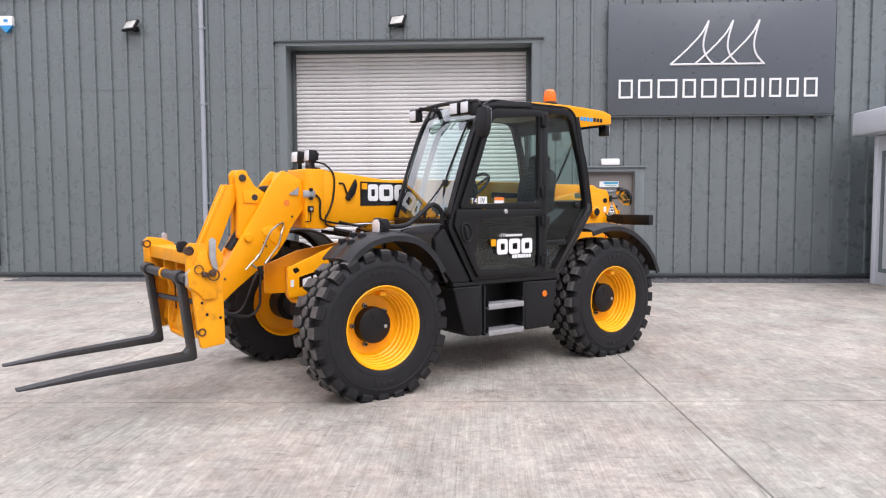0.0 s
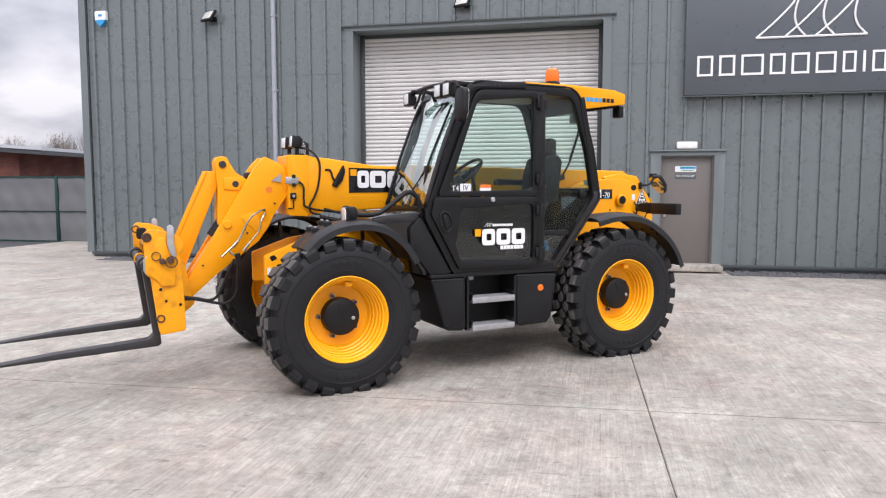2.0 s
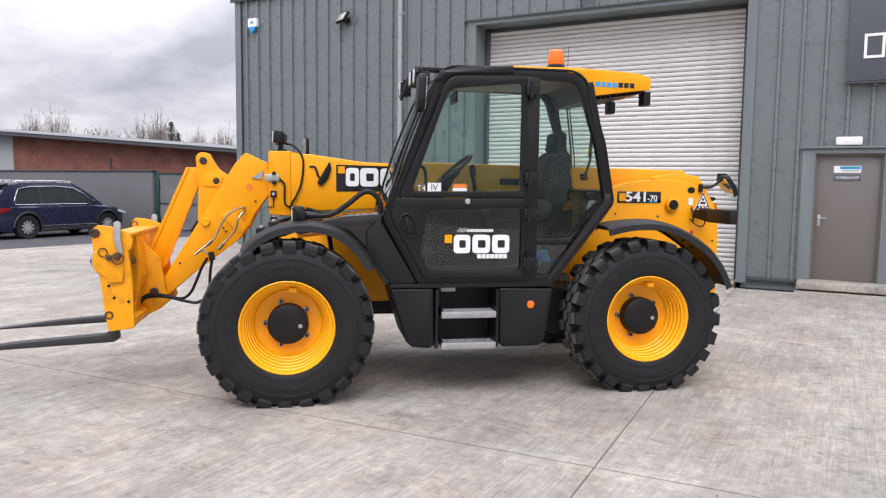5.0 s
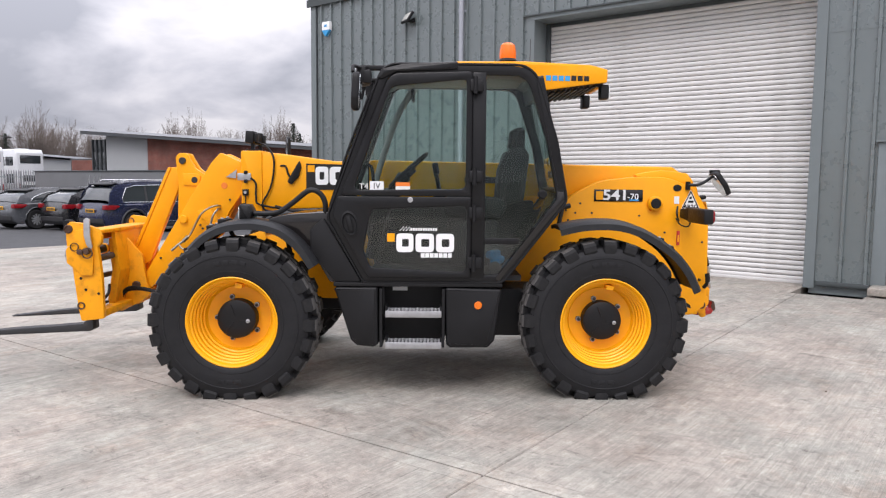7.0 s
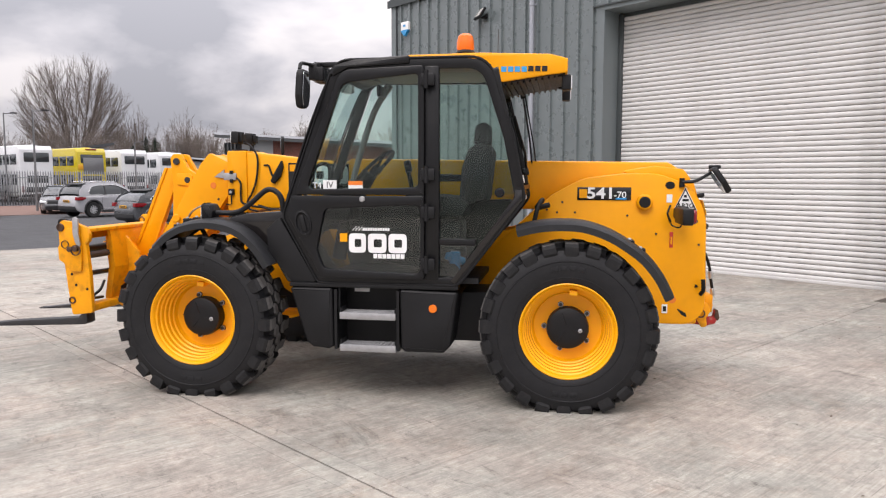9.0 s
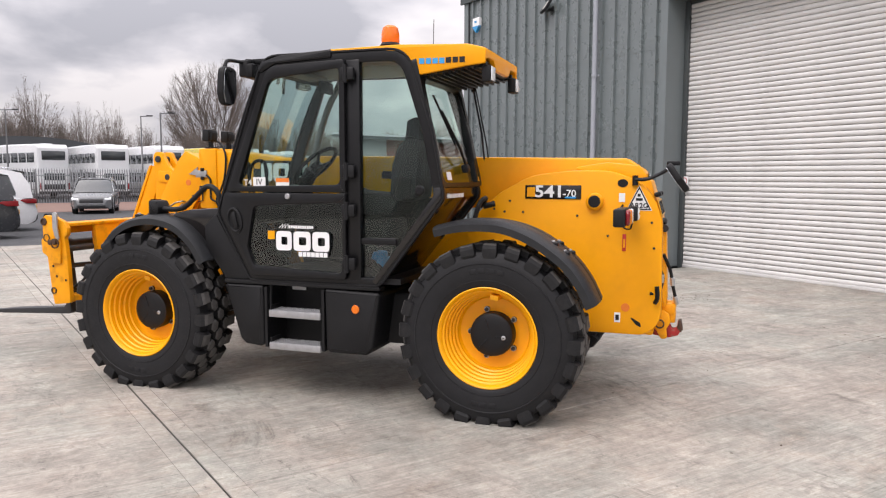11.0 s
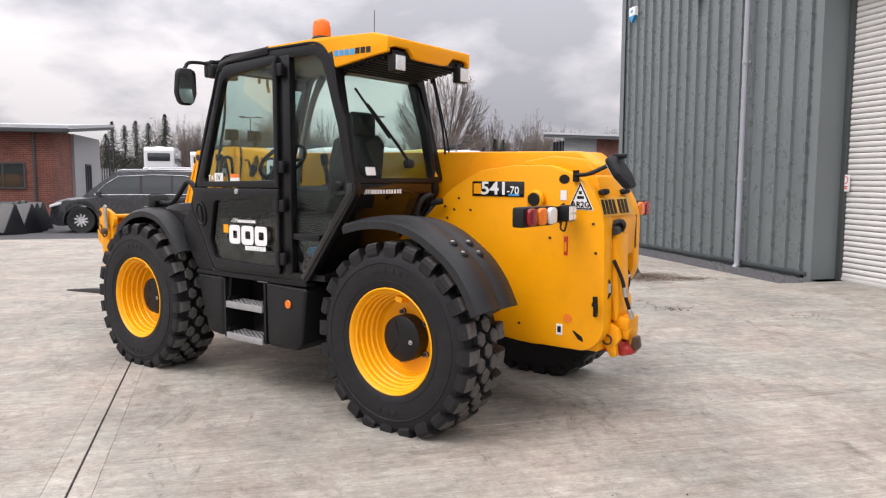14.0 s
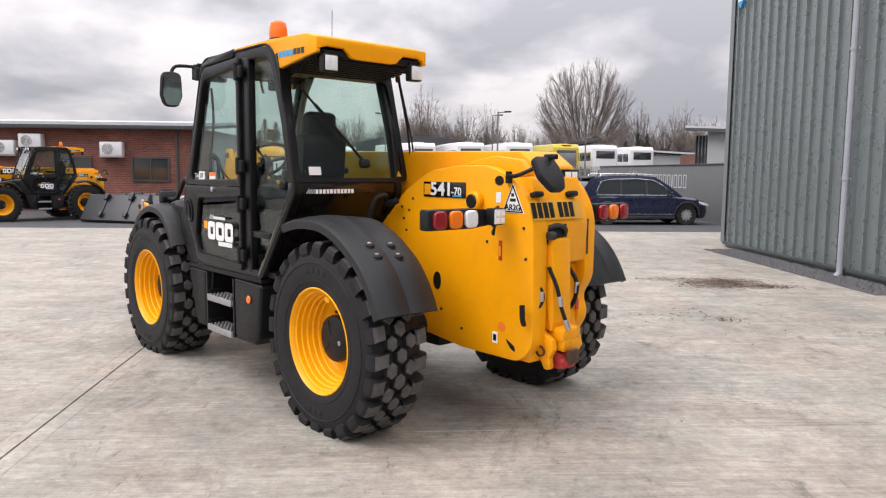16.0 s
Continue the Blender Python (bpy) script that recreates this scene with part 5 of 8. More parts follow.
lever_prof = fillet([(0.772, 1.80), (0.745, 1.840), (0.675, 1.840), (0.650, 1.785), (0.60, 1.705), (0.50, 1.64), (0.50, 1.50), (0.64, 1.28), (0.765, 1.25), (0.752, 1.56)], [0.03, 0.035, 0.035, 0.03, 0.05, 0.03, 0.03, 0.03, 0.03, 0.08])
for y0, y1 in ((-0.045, 0.004), (-0.169, -0.12)):
    part("tilt_lever", prism(lever_prof, y0, y1, 0.006), YELLOW, tele, "yellow tilt lever with steel pins")
part("lever_pad", prism(fillet([(0.71, 1.665), (0.58, 1.665), (0.555, 1.64), (0.575, 1.556), (0.705, 1.562)], 0.012), 0.004, 0.016, 0.003), YELLOW, tele)
for x, z, r in ((0.711, 1.773, 0.030), (0.608, 1.608, 0.028)):
    part("lever_pin", cyl((x, 0.020, z), (x, -0.185, z), r, 16, 0.004), DARK_STEEL, tele, "greased steel pin")
lk = part("tilt_link", prism([(0.850, 1.712), (0.742, 1.722), (0.735, 1.62), (1.030, 0.90), (1.08, 0.86), (1.185, 0.96), (1.155, 1.02)], -0.115, -0.048, 0.006), YELLOW, tele, "yellow box-section tilt link")
for y0, y1 in ((-0.050, -0.038), (-0.125, -0.113)):
    part("link_flange", prism([(0.856, 1.715), (0.828, 1.718), (1.135, 1.02), (1.165, 1.02)], y0, y1, 0.003), YELLOW, lk)
part("tilt_ram", cyl((0.48, -0.083, 1.62), (0.80, -0.083, 1.16), 0.052, 18), BLACK, tele, "dark tilt ram inside the nose")
part("slot_block", box(0.475, -0.083, 1.67, 0.07, 0.16, 0.08, 0.02), BLACK, tele)
part("steel_pipe", tube([(0.375, 0.06, 1.385), (0.39, 0.10, 1.39), (0.446, 0.125, 1.372), (0.524, 0.135, 1.31), (0.605, 0.14, 1.157), (0.64, 0.15, 1.11)], 0.0085, 8, 5), HYD_PIPE, tele, "bright bent hydraulic pipe")
part("steel_pipe", tube([(0.375, 0.06, 1.36), (0.385, 0.10, 1.36), (0.421, 0.13, 1.302), (0.449, 0.14, 1.209), (0.52, 0.15, 1.125), (0.545, 0.155, 1.095)], 0.0085, 8, 5), HYD_PIPE, tele)
cpl = part("pipe_coupling", cyl((0.63, 0.15, 1.125), (0.672, 0.158, 1.082), 0.015, 12, 0.003), HYD_PIPE, tele, "bright threaded coupling")
part("coupling_tee", tube([(0.67, 0.158, 1.085), (0.705, 0.165, 1.06), (0.765, 0.178, 1.005)], 0.010, 8), HYD_PIPE, cpl)
part("coupling_tee", tube([(0.705, 0.165, 1.06), (0.685, 0.17, 1.03), (0.650, 0.17, 1.01)], 0.009, 8), HYD_PIPE, cpl)
part("pipe_coupling", cyl((0.54, 0.155, 1.10), (0.585, 0.16, 1.045), 0.015, 12, 0.003), HYD_PIPE, tele)
part("hose_end", cyl((0.64, 0.175, 1.03), (0.625, 0.18, 0.96), 0.024, 12, 0.004), BLACK, tele)
part("nose_hose", tube([(0.665, 0.19, 0.985), (0.71, 0.20, 0.90), (0.755, 0.20, 0.79), (0.80, 0.20, 0.70), (0.87, 0.20, 0.655), (1.00, 0.19, 0.68), (1.13, 0.18, 0.686), (1.24, 0.18, 0.60)], 0.012, 8, 5), BLACK, tele, "black hose looping to the carriage")
part("nose_hose", tube([(0.63, 0.18, 0.97), (0.645, 0.19, 0.86), (0.66, 0.20, 0.70), (0.74, 0.20, 0.622), (0.84, 0.20, 0.632), (1.00, 0.19, 0.67), (1.15, 0.17, 0.66), (1.22, 0.16, 0.58)], 0.012, 8, 5), BLACK, tele)

CL, CR = 0.69, -0.53
CM, CW = (CL + CR) / 2, CL - CR - 0.02
car = part("carriage", join(box(1.25, CM, 1.19, 0.16, CW, 0.030, 0.006), box(1.335, CM, 1.155, 0.03, CW, 0.10, 0.005), box(1.19, CM, 0.545, 0.11, CW, 0.06, 0.01), prism(fillet([(1.18, 1.18), (1.21, 1.18), (1.175, 0.85), (1.25, 0.56), (1.24, 0.52), (1.205, 0.54), (1.145, 0.85)], 0.01), CR + 0.03, 0.32)), YELLOW_WORN, tele, "worn yellow fork carriage")
for y in (0.075, -0.275):
    part("carriage_web", prism(fillet([(1.30, 1.15), (1.20, 1.14), (1.045, 0.965), (1.01, 0.72), (0.975, 0.625), (1.05, 0.56), (1.25, 0.46), (1.28, 0.56), (1.27, 0.74), (1.265, 0.86), (1.30, 1.02)], 0.03), y, y + 0.035, 0.004), YELLOW_WORN, car)
part("carriage_foot", prism([(0.98, 0.63), (1.25, 0.475), (1.26, 0.50), (1.0, 0.66)], -0.26, 0.09), YELLOW_WORN, car, "rust-stained lower lip of the carriage")
part("lock_ram", cyl((1.20, 0.34, 0.98), (1.20, 0.62, 0.98), 0.028, 14, 0.004), DARK_STEEL, car, "dark locking ram behind the end plate")
part("ram_hose", tube([(1.20, 0.40, 0.74), (1.17, 0.50, 0.68), (1.20, 0.58, 0.62), (1.22, 0.40, 0.60)], 0.012, 8, 4), BLACK, car)
part("foot_pin", cyl((1.095, 0.135, 0.70), (1.095, -0.30, 0.70), 0.035, 16, 0.006), GREASE, car, "greasy brown pivot pin")
for k in range(4):
    part("back_rib", prism(fillet([(1.20, 1.12), (1.245, 1.12), (1.22, 0.85), (1.27, 0.57), (1.20, 0.57), (1.16, 0.85)], 0.02), 0.28 - k * 0.24, 0.296 - k * 0.24, 0.003), YELLOW_WORN, car)
cprof = fillet([(1.402, 1.240), (1.362, 1.275), (1.256, 1.262), (1.153, 1.221), (1.122, 1.165), (1.125, 1.11), (1.155, 1.08), (1.140, 0.95), (1.129, 0.82), (1.121, 0.512), (1.302, 0.490), (1.319, 0.585), (1.357, 0.914), (1.399, 0.957), (1.395, 1.098)], 0.022)
for y0 in (CL - 0.045, CR):
    part("end_plate", prism(cprof, y0, y0 + 0.045, 0.006), YELLOW_WORN, car, "scuffed end plate")
part("latch_cover", prism(fillet([(1.315, 1.205), (1.250, 1.222), (1.239, 1.139), (1.181, 1.039), (1.189, 0.855), (1.284, 0.857), (1.321, 0.907), (1.388, 0.951), (1.394, 1.056), (1.355, 1.105)], 0.02), CL, CL + 0.022, 0.006), YELLOW_WORN, car, "yellow latch cover with scraped paint")
part("latch_cheek", prism(fillet([(1.372, 1.10), (1.405, 1.05), (1.405, 0.97), (1.36, 0.92), (1.35, 1.0)], 0.02), CL - 0.03, CL + 0.008, 0.005), GALV, car)
part("roller", join(box(1.405, CL - 0.075, 1.245, 0.07, 0.05, 0.085, 0.02), cyl((1.40, CL - 0.10, 1.245), (1.40, CL - 0.05, 1.245), 0.040, 14)), BLACK, car, "black roller block beside the pin")
for y in (CL - 0.05, CR - 0.008):
    part("ear_pin", lathe_at((1.376, y, 1.218), [(0.034, 0.0), (0.034, 0.058), (0.026, 0.062), (0.023, 0.052), (0.0001, 0.052)]), GREASE, car, "greasy brown pin")
part("foot_bush", lathe_at((1.296, CL - 0.05, 0.614), [(0.030, 0.0), (0.030, 0.058), (0.020, 0.058), (0.020, 0.04), (0.0001, 0.04)]), GREASE, car)
part("fork_shaft", cyl((1.385, CL - 0.02, 1.01), (1.385, CR + 0.03, 1.01), 0.036, 18), DARK_STEEL, car, "dark steel fork shaft")
part("shaft_clip", moved(lathe([(0.037, 0.0), (0.046, 0.0), (0.046, 0.03), (0.037, 0.03)], 18), pose(1.385, 0.06, 1.01)), YELLOW_WORN, car)
part("shaft_rail", tube([(1.27, CL - 0.1, 0.82), (1.30, 0.1, 0.80), (1.31, CR + 0.1, 0.78)], 0.022, 10, 3), DARK_STEEL, car)
lev = fillet([(1.240, 1.294), (1.216, 1.310), (1.190, 1.293), (1.193, 1.167), (1.178, 1.083), (1.195, 1.045), (1.224, 1.101), (1.242, 1.168)], 0.012)
part("lock_lever", prism(lev, CL + 0.024, CL + 0.040, 0.004), GALV, car, "grey locking lever")
part("lock_lever", prism(lev, CR - 0.018, CR - 0.002, 0.004), GALV, car)
part("lynch_pin", moved(lathe([(0.028, -0.004), (0.034, -0.004), (0.034, 0.004), (0.028, 0.004)], 20), pose(1.318, CL + 0.034, 1.080)), GREASE, car, "rusty ring pin")
part("lynch_pin", moved(lathe([(0.036, -0.004), (0.044, -0.004), (0.044, 0.006), (0.036, 0.006)], 20), pose(1.215, CL + 0.046, 1.035)), GREASE, car)
part("latch_nut", cyl((1.276, CL, 1.041), (1.276, CL + 0.05, 1.041), 0.022, 8, 0.004), GREASE, car)
part("latch_nut", cyl((1.220, CL, 1.047), (1.220, CL + 0.058, 1.047), 0.024, 8, 0.004), GREASE, car)
for x, z in ((1.292, 0.831), (1.256, 0.742), (1.157, 0.711)):
    part("bolt_hole", cyl((x, CL + 0.0005, z), (x, CL + 0.003, z), 0.011, 10), BLACK, car)
part("carriage_lead", tube([(1.37, 0.05, 1.05), (1.34, 0.06, 0.98), (1.30, 0.02, 0.92), (1.27, -0.06, 0.88), (1.26, -0.08, 0.70)], 0.006, 6, 5), BLACK, car)
for y in (0.475, -0.44):
    fk = part("fork", prism(fillet([(1.425, 1.045), (1.36, 1.045), (1.352, 0.98), (1.287, 0.45), (1.283, 0.395), (1.31, 0.378), (1.42, 0.372), (2.46, 0.318), (2.475, 0.326), (2.0, 0.385), (1.50, 0.425), (1.37, 0.437), (1.338, 0.47), (1.402, 0.96)], 0.012, 3), y - 0.055, y + 0.055, 0.005), DARK_STEEL, tele, "dark steel pallet fork with a tapered tine")
    part("fork_eye", cyl((1.385, y - 0.06, 1.01), (1.385, y + 0.06, 1.01), 0.052, 18, 0.005), DARK_STEEL, fk)


# ---- cab ----
Y0, Y1 = 0.16, 1.06
cab_out = [(-1.10, 2.455), (-0.69, 1.345), (-0.955, 0.868), (-1.985, 0.868), (-2.45, 1.475), (-2.365, 1.92), (-2.19, 2.455)]
cab_in = [(-1.145, 2.385), (-0.785, 1.40), (-1.00, 0.925), (-1.955, 0.925), (-2.375, 1.495), (-2.295, 1.90), (-2.14, 2.375)]
cr = [0.16, 0.10, 0.05, 0.10, 0.10, 0.4, 0.20]
ci = [0.11, 0.06, 0.03, 0.06, 0.06, 0.4, 0.14]
cab = part("cab", ring(fillet(cab_out, cr, 6), fillet(cab_in, ci, 6), 0.985, 1.045, bevel=0.008), CAB_BLACK, tele, "black cab side frame with rounded corners")
part("cab_frame_right", ring(fillet(cab_out, cr, 6), fillet(cab_in, ci, 6), Y0, Y0 + 0.05, bevel=0.008), CAB_BLACK, cab)
part("centre_pillar", box(-1.795, 1.02, 1.65, 0.105, 0.06, 1.50, 0.012), CAB_BLACK, cab)
part("gutter_seal", join(tube([(p[0], 1.046, p[1]) for p in fillet(cab_out, cr, 6)] + [(fillet(cab_out, cr, 6)[0][0], 1.046, fillet(cab_out, cr, 6)[0][1])], 0.009, 6)), BLACK, cab)

# door with upper pane and lower window
up_o = [(-1.150, 2.382), (-1.745, 2.402), (-1.745, 1.506), (-0.792, 1.506)]
up_i = [(-1.158, 2.290), (-1.702, 2.345), (-1.702, 1.560), (-0.885, 1.545)]
lo_o = [(-0.768, 1.500), (-1.745, 1.500), (-1.745, 0.905), (-0.990, 0.905), (-0.735, 1.360)]
lo_i = [(-1.015, 1.405), (-1.715, 1.437), (-1.715, 0.946), (-1.005, 0.975), (-0.955, 1.11)]
door = part("door", ring(fillet(up_o, [0.12, 0.03, 0.004, 0.03], 5), fillet(up_i, [0.09, 0.03, 0.04, 0.04], 5), 1.03, 1.075, bevel=0.007), CAB_BLACK, tele, "black glazed cab door, closed")
part("door_panel", ring(fillet(lo_o, [0.03, 0.004, 0.03, 0.03, 0.05], 5), fillet(lo_i, [0.05, 0.05, 0.05, 0.05, 0.06], 5), 1.03, 1.075, bevel=0.007), CAB_BLACK, door)
GL = []


def pane(poly, y0, y1, mat=GLASS, label="", parent=None, r=0.03, plane="xz"):
    g = part("pane", prism(fillet(poly, r, 4) if r else poly, y0, y1, plane=plane), mat, parent or cab, label)
    g.visible_shadow = False
    GL.append(g)
    return g


pane([(-1.16, 2.33), (-1.715, 2.365), (-1.715, 1.555), (-0.845, 1.525)], 1.045, 1.050, GLASS, "green-tinted door glass", door)
pane([(-0.985, 1.41), (-1.72, 1.46), (-1.72, 0.945), (-1.03, 0.945), (-0.93, 1.09)], 1.045, 1.050, DARK_GLASS, "dark lower door glass", door)
pane([(-1.84, 2.36), (-2.15, 2.35), (-2.31, 1.90), (-2.385, 1.50), (-2.09, 1.10), (-1.84, 1.10)], 1.005, 1.010, GLASS, "green-tinted quarter glass")
pane([(-1.84, 1.15), (-2.10, 1.15), (-1.965, 0.93), (-1.84, 0.93)], 1.005, 1.010, DARK_GLASS, "dark lower quarter glass", r=0.01)
pane([(-1.16, 2.38), (-2.13, 2.37), (-2.31, 1.90), (-2.385, 1.50), (-0.80, 1.45)], Y0 + 0.02, Y0 + 0.025, GLASS)
part("quarter_rail", box(-1.97, 1.015, 1.175, 0.27, 0.05, 0.045, 0.008), CAB_BLACK, cab)
part("window_catch", join(moved(lathe([(0.034, 0.0), (0.034, 0.02), (0.022, 0.03), (0.0001, 0.03)], 16), pose(-2.27, 1.01, 1.525)), *[moved(lathe([(0.006, 0.0), (0.006, 0.035), (0.0001, 0.036)], 6), pose(-2.27 + 0.022 * math.cos(a), 1.01, 1.525 + 0.022 * math.sin(a))) for a in (0.3, 1.35, 2.4, 3.4, 4.5, 5.5)]), BLACK, cab)
for z in (2.30, 1.65, 1.385, 1.02):
    part("hinge", join(box(-1.775, 1.085, z, 0.10, 0.035, 0.085, 0.010), cyl((-1.765, 1.10, z - 0.06), (-1.765, 1.10, z + 0.06), 0.016, 12)), BLACK, door)
part("door_lock", join(cyl((-1.30, 1.07, 1.477), (-1.30, 1.092, 1.477), 0.020, 18, 0.004)), STEEL, door, "chrome lock barrel")
hd = part("door_handle", moved(join(lathe([(0.075, 0.0), (0.075, 0.012), (0.064, 0.016), (0.055, 0.004), (0.0001, 0.004)], 28)), pose(-0.86, 1.073, 1.30, 0, 14, 0) @ Matrix.Diagonal((0.80, 1, 1.28, 1))), BLACK, door, "recessed oval door handle")
part("handle_flap", moved(box(0, 0.006, 0, 0.035, 0.012, 0.12, 0.008), pose(-0.86, 1.078, 1.30, 0, 14, 0)), BLACK, hd)
# markings on the door
part("badge_square", box(-1.160, 1.0775, 1.202, 0.054, 0.004, 0.060), YELLOW, door)
for a, b2 in ((-1.20, -1.325), (-1.34, -1.475), (-1.49, -1.622)):
    part("door_mark", ring(fillet([(a, 1.232), (b2, 1.232), (b2, 1.095), (a, 1.095)], 0.03, 4), fillet([(a - 0.042, 1.192), (b2 + 0.034, 1.192), (b2 + 0.034, 1.135), (a - 0.042, 1.135)], 0.01, 4), 1.0765, 1.0795), WHITE, door)
part("door_mark_bar", moved(bars([0.028] * 7, 0.032, 0.005), pose(-1.492, 1.078, 1.072)), WHITE, door)
part("door_name_bar", moved(bars([0.014] * 11, 0.020, 0.004), pose(-1.40, 1.078, 1.263)), WHITE, door)
for i in range(3):
    x = -1.225 - i * 0.022
    part("door_emblem", tube([(x, 1.078, 1.252), (x - 0.03, 1.078, 1.283), (x - 0.028, 1.078, 1.252)], 0.0022, 5), WHITE, door)
lettering("T4", 0.062, Matrix.Translation((-0.960, 1.054, 1.570)) @ pose(0, 0, 0, 90, 0, 180), WHITE, door)
t4 = part("tier_sticker", box(-1.055, 1.053, 1.575, 0.10, 0.003, 0.070), WHITE, door, "white sticker lettered IV")
lettering("IV", 0.062, Matrix.Translation((-1.055, 1.0555, 1.575)) @ pose(0, 0, 0, 90, 0, 180), BLACK, t4)
part("orange_sticker", box(-1.245, 1.053, 1.576, 0.105, 0.003, 0.055), WHITE, door, "orange and white sticker")
part("sticker_top", box(-1.245, 1.0555, 1.590, 0.105, 0.002, 0.028), ORANGE, door)

# windscreen, scuttle and rear
ws = [(-1.12, 2.42), (-1.03, 2.27), (-0.95, 2.09), (-0.86, 1.86), (-0.78, 1.62), (-0.715, 1.42)]
wsp = [(p.x, p.z) for p in smooth_path([(x, 0, z) for x, z in ws], 4)]
g = part("windscreen", strip(wsp, [(Y0 + 0.02, 0.0), (Y0 + 0.25, 0.022), (0.60, 0.030), (Y1 - 0.30, 0.022), (Y1 - 0.06, 0.0)]), SCREEN_GLASS, cab, "large curved green-tinted windscreen", smooth=2.0)
g.visible_shadow = False
part("screen_edge", join(strip(wsp, [(Y0 - 0.004, 0.0), (Y0 - 0.004, 0.016), (Y0 + 0.028, 0.018), (Y0 + 0.028, 0.0)], True), strip(wsp, [(Y1 - 0.075, 0.0), (Y1 - 0.075, 0.018), (Y1 - 0.02, 0.014), (Y1 - 0.02, 0.0)], True)), CAB_BLACK, cab, smooth=2.0)
part("screen_sill", box(-0.725, 0.60, 1.395, 0.06, 0.86, 0.05, 0.012), CAB_BLACK, cab)
part("scuttle", prism(fillet([(-0.70, 1.385), (-0.40, 1.365), (-0.26, 1.335), (-0.24, 1.29), (-0.42, 1.24), (-0.56, 1.10), (-0.70, 0.86), (-0.95, 0.86), (-0.72, 1.33)], 0.025), 0.22, 1.00, 0.012), GLOSS_BLACK, tele, "black moulded scuttle ahead of the cab")
part("side_fairing", prism(fillet([(-0.66, 1.345), (-0.945, 0.862), (-0.745, 0.862), (-0.565, 1.09), (-0.56, 1.25)], 0.02), 0.98, 1.035, 0.012), BLACK, tele, "black moulded fairing behind the mudguard")
rear_poly = [(-1.985, 0.868), (-2.45, 1.475), (-2.365, 1.92), (-2.19, 2.455)]
part("rear_lower_panel", prism([(-1.96, 0.88), (-2.43, 1.475), (-2.425, 1.545), (-2.375, 1.545), (-2.375, 1.49), (-1.93, 0.90)], Y0, 1.05, 0.004), GLOSS_BLACK, cab, "gloss black lower rear panel")
rwm = Matrix.Translation((-2.428, 0.61, 1.545)) @ Euler((0, radians(12.5), 0)).to_matrix().to_4x4()
part("rear_window_frame", moved(ring(fillet([(-0.50, 0.0), (0.44, 0.0), (0.44, 0.88), (-0.47, 0.88)], 0.05), fillet([(-0.462, 0.03), (0.385, 0.03), (0.365, 0.73), (-0.425, 0.73)], 0.07), -0.012, 0.04, plane="yz"), rwm), CAB_BLACK, cab)
g = part("rear_window", moved(prism(fillet([(-0.48, 0.015), (0.41, 0.015), (0.39, 0.75), (-0.45, 0.75)], 0.05), 0.012, 0.017, plane="yz"), rwm), GLASS, cab, "green-tinted rear window")
g.visible_shadow = False
part("rear_name_bar", join(moved(bars([0.020] * 11, 0.028, 0.008), pose(-2.434, 0.73, 1.487, 0, 0, -90)), *[tube([(-2.436, 0.95 - i * 0.02, 1.473), (-2.436, 0.93 - i * 0.02, 1.505), (-2.436, 0.93 - i * 0.02, 1.473)], 0.002, 5) for i in range(3)]), WHITE, cab)
part("rear_sticker", moved(box(-0.016, 0.27, 0.075, 0.003, 0.09, 0.055), rwm), WHITE, cab)
part("caution_sticker", moved(prism([(-0.445, 0.04), (-0.405, 0.04), (-0.425, 0.078)], -0.016, -0.012, plane="yz"), rwm), PLATE_YELLOW, cab)
part("rear_wiper", join(tube([tuple(rwm @ Vector(p)) for p in ((-0.03, -0.12, 0.14), (-0.05, 0.0, 0.26), (-0.04, 0.22, 0.52))], 0.010, 8), tube([tuple(rwm @ Vector(p)) for p in ((-0.03, 0.04, 0.30), (-0.03, 0.30, 0.62))], 0.008, 6), moved(box(-0.02, -0.13, 0.13, 0.05, 0.07, 0.06, 0.012), rwm)), BLACK, cab, "black rear wiper parked across the glass")
part("rear_strut", join(tube([(-2.37, 0.15, 2.30), (-2.43, 0.11, 1.95), (-2.48, 0.08, 1.45)], 0.008, 8), tube([(-2.39, 0.16, 2.30), (-2.47, 0.10, 1.85), (-2.52, 0.07, 1.40)], 0.006, 6), cyl((-2.36, 0.15, 2.34), (-2.375, 0.15, 2.26), 0.018, 10)), BLACK, cab)
part("rear_coupling", join(tube([(-2.50, 0.36, 1.40), (-2.55, 0.40, 1.46), (-2.52, 0.47, 1.42), (-2.48, 0.50, 1.25)], 0.018, 8, 4), cyl((-2.52, 0.36, 1.40), (-2.60, 0.33, 1.42), 0.022, 10)), BLACK, tele, "black hose coupling behind the cab")

# roof
part("roof_front", prism(fillet([(-1.64, 2.475), (-1.24, 2.455), (-1.10, 2.42), (-1.055, 2.35), (-1.09, 2.34), (-1.20, 2.395), (-1.64, 2.415)], 0.015), Y0, Y1, 0.015), CAB_BLACK, cab, "black front part of the roof")
part("headliner", box(-1.7, 0.61, 2.40, 1.0, 0.80, 0.03, 0.01), GREY_TRIM, cab, "pale grey headliner")
roof_prof = fillet([(-1.62, 2.478), (-2.13, 2.482), (-2.60, 2.462), (-2.705, 2.435), (-2.715, 2.40), (-2.60, 2.405), (-1.62, 2.425)], 0.012)
rf = part("roof_shell", prism(roof_prof, Y0 + 0.01, Y1 + 0.01, 0.016), YELLOW, tele, "yellow rear roof shell with a shaped tail lip")
rf.scale.y, rf.location.y = 0.93, 0.043
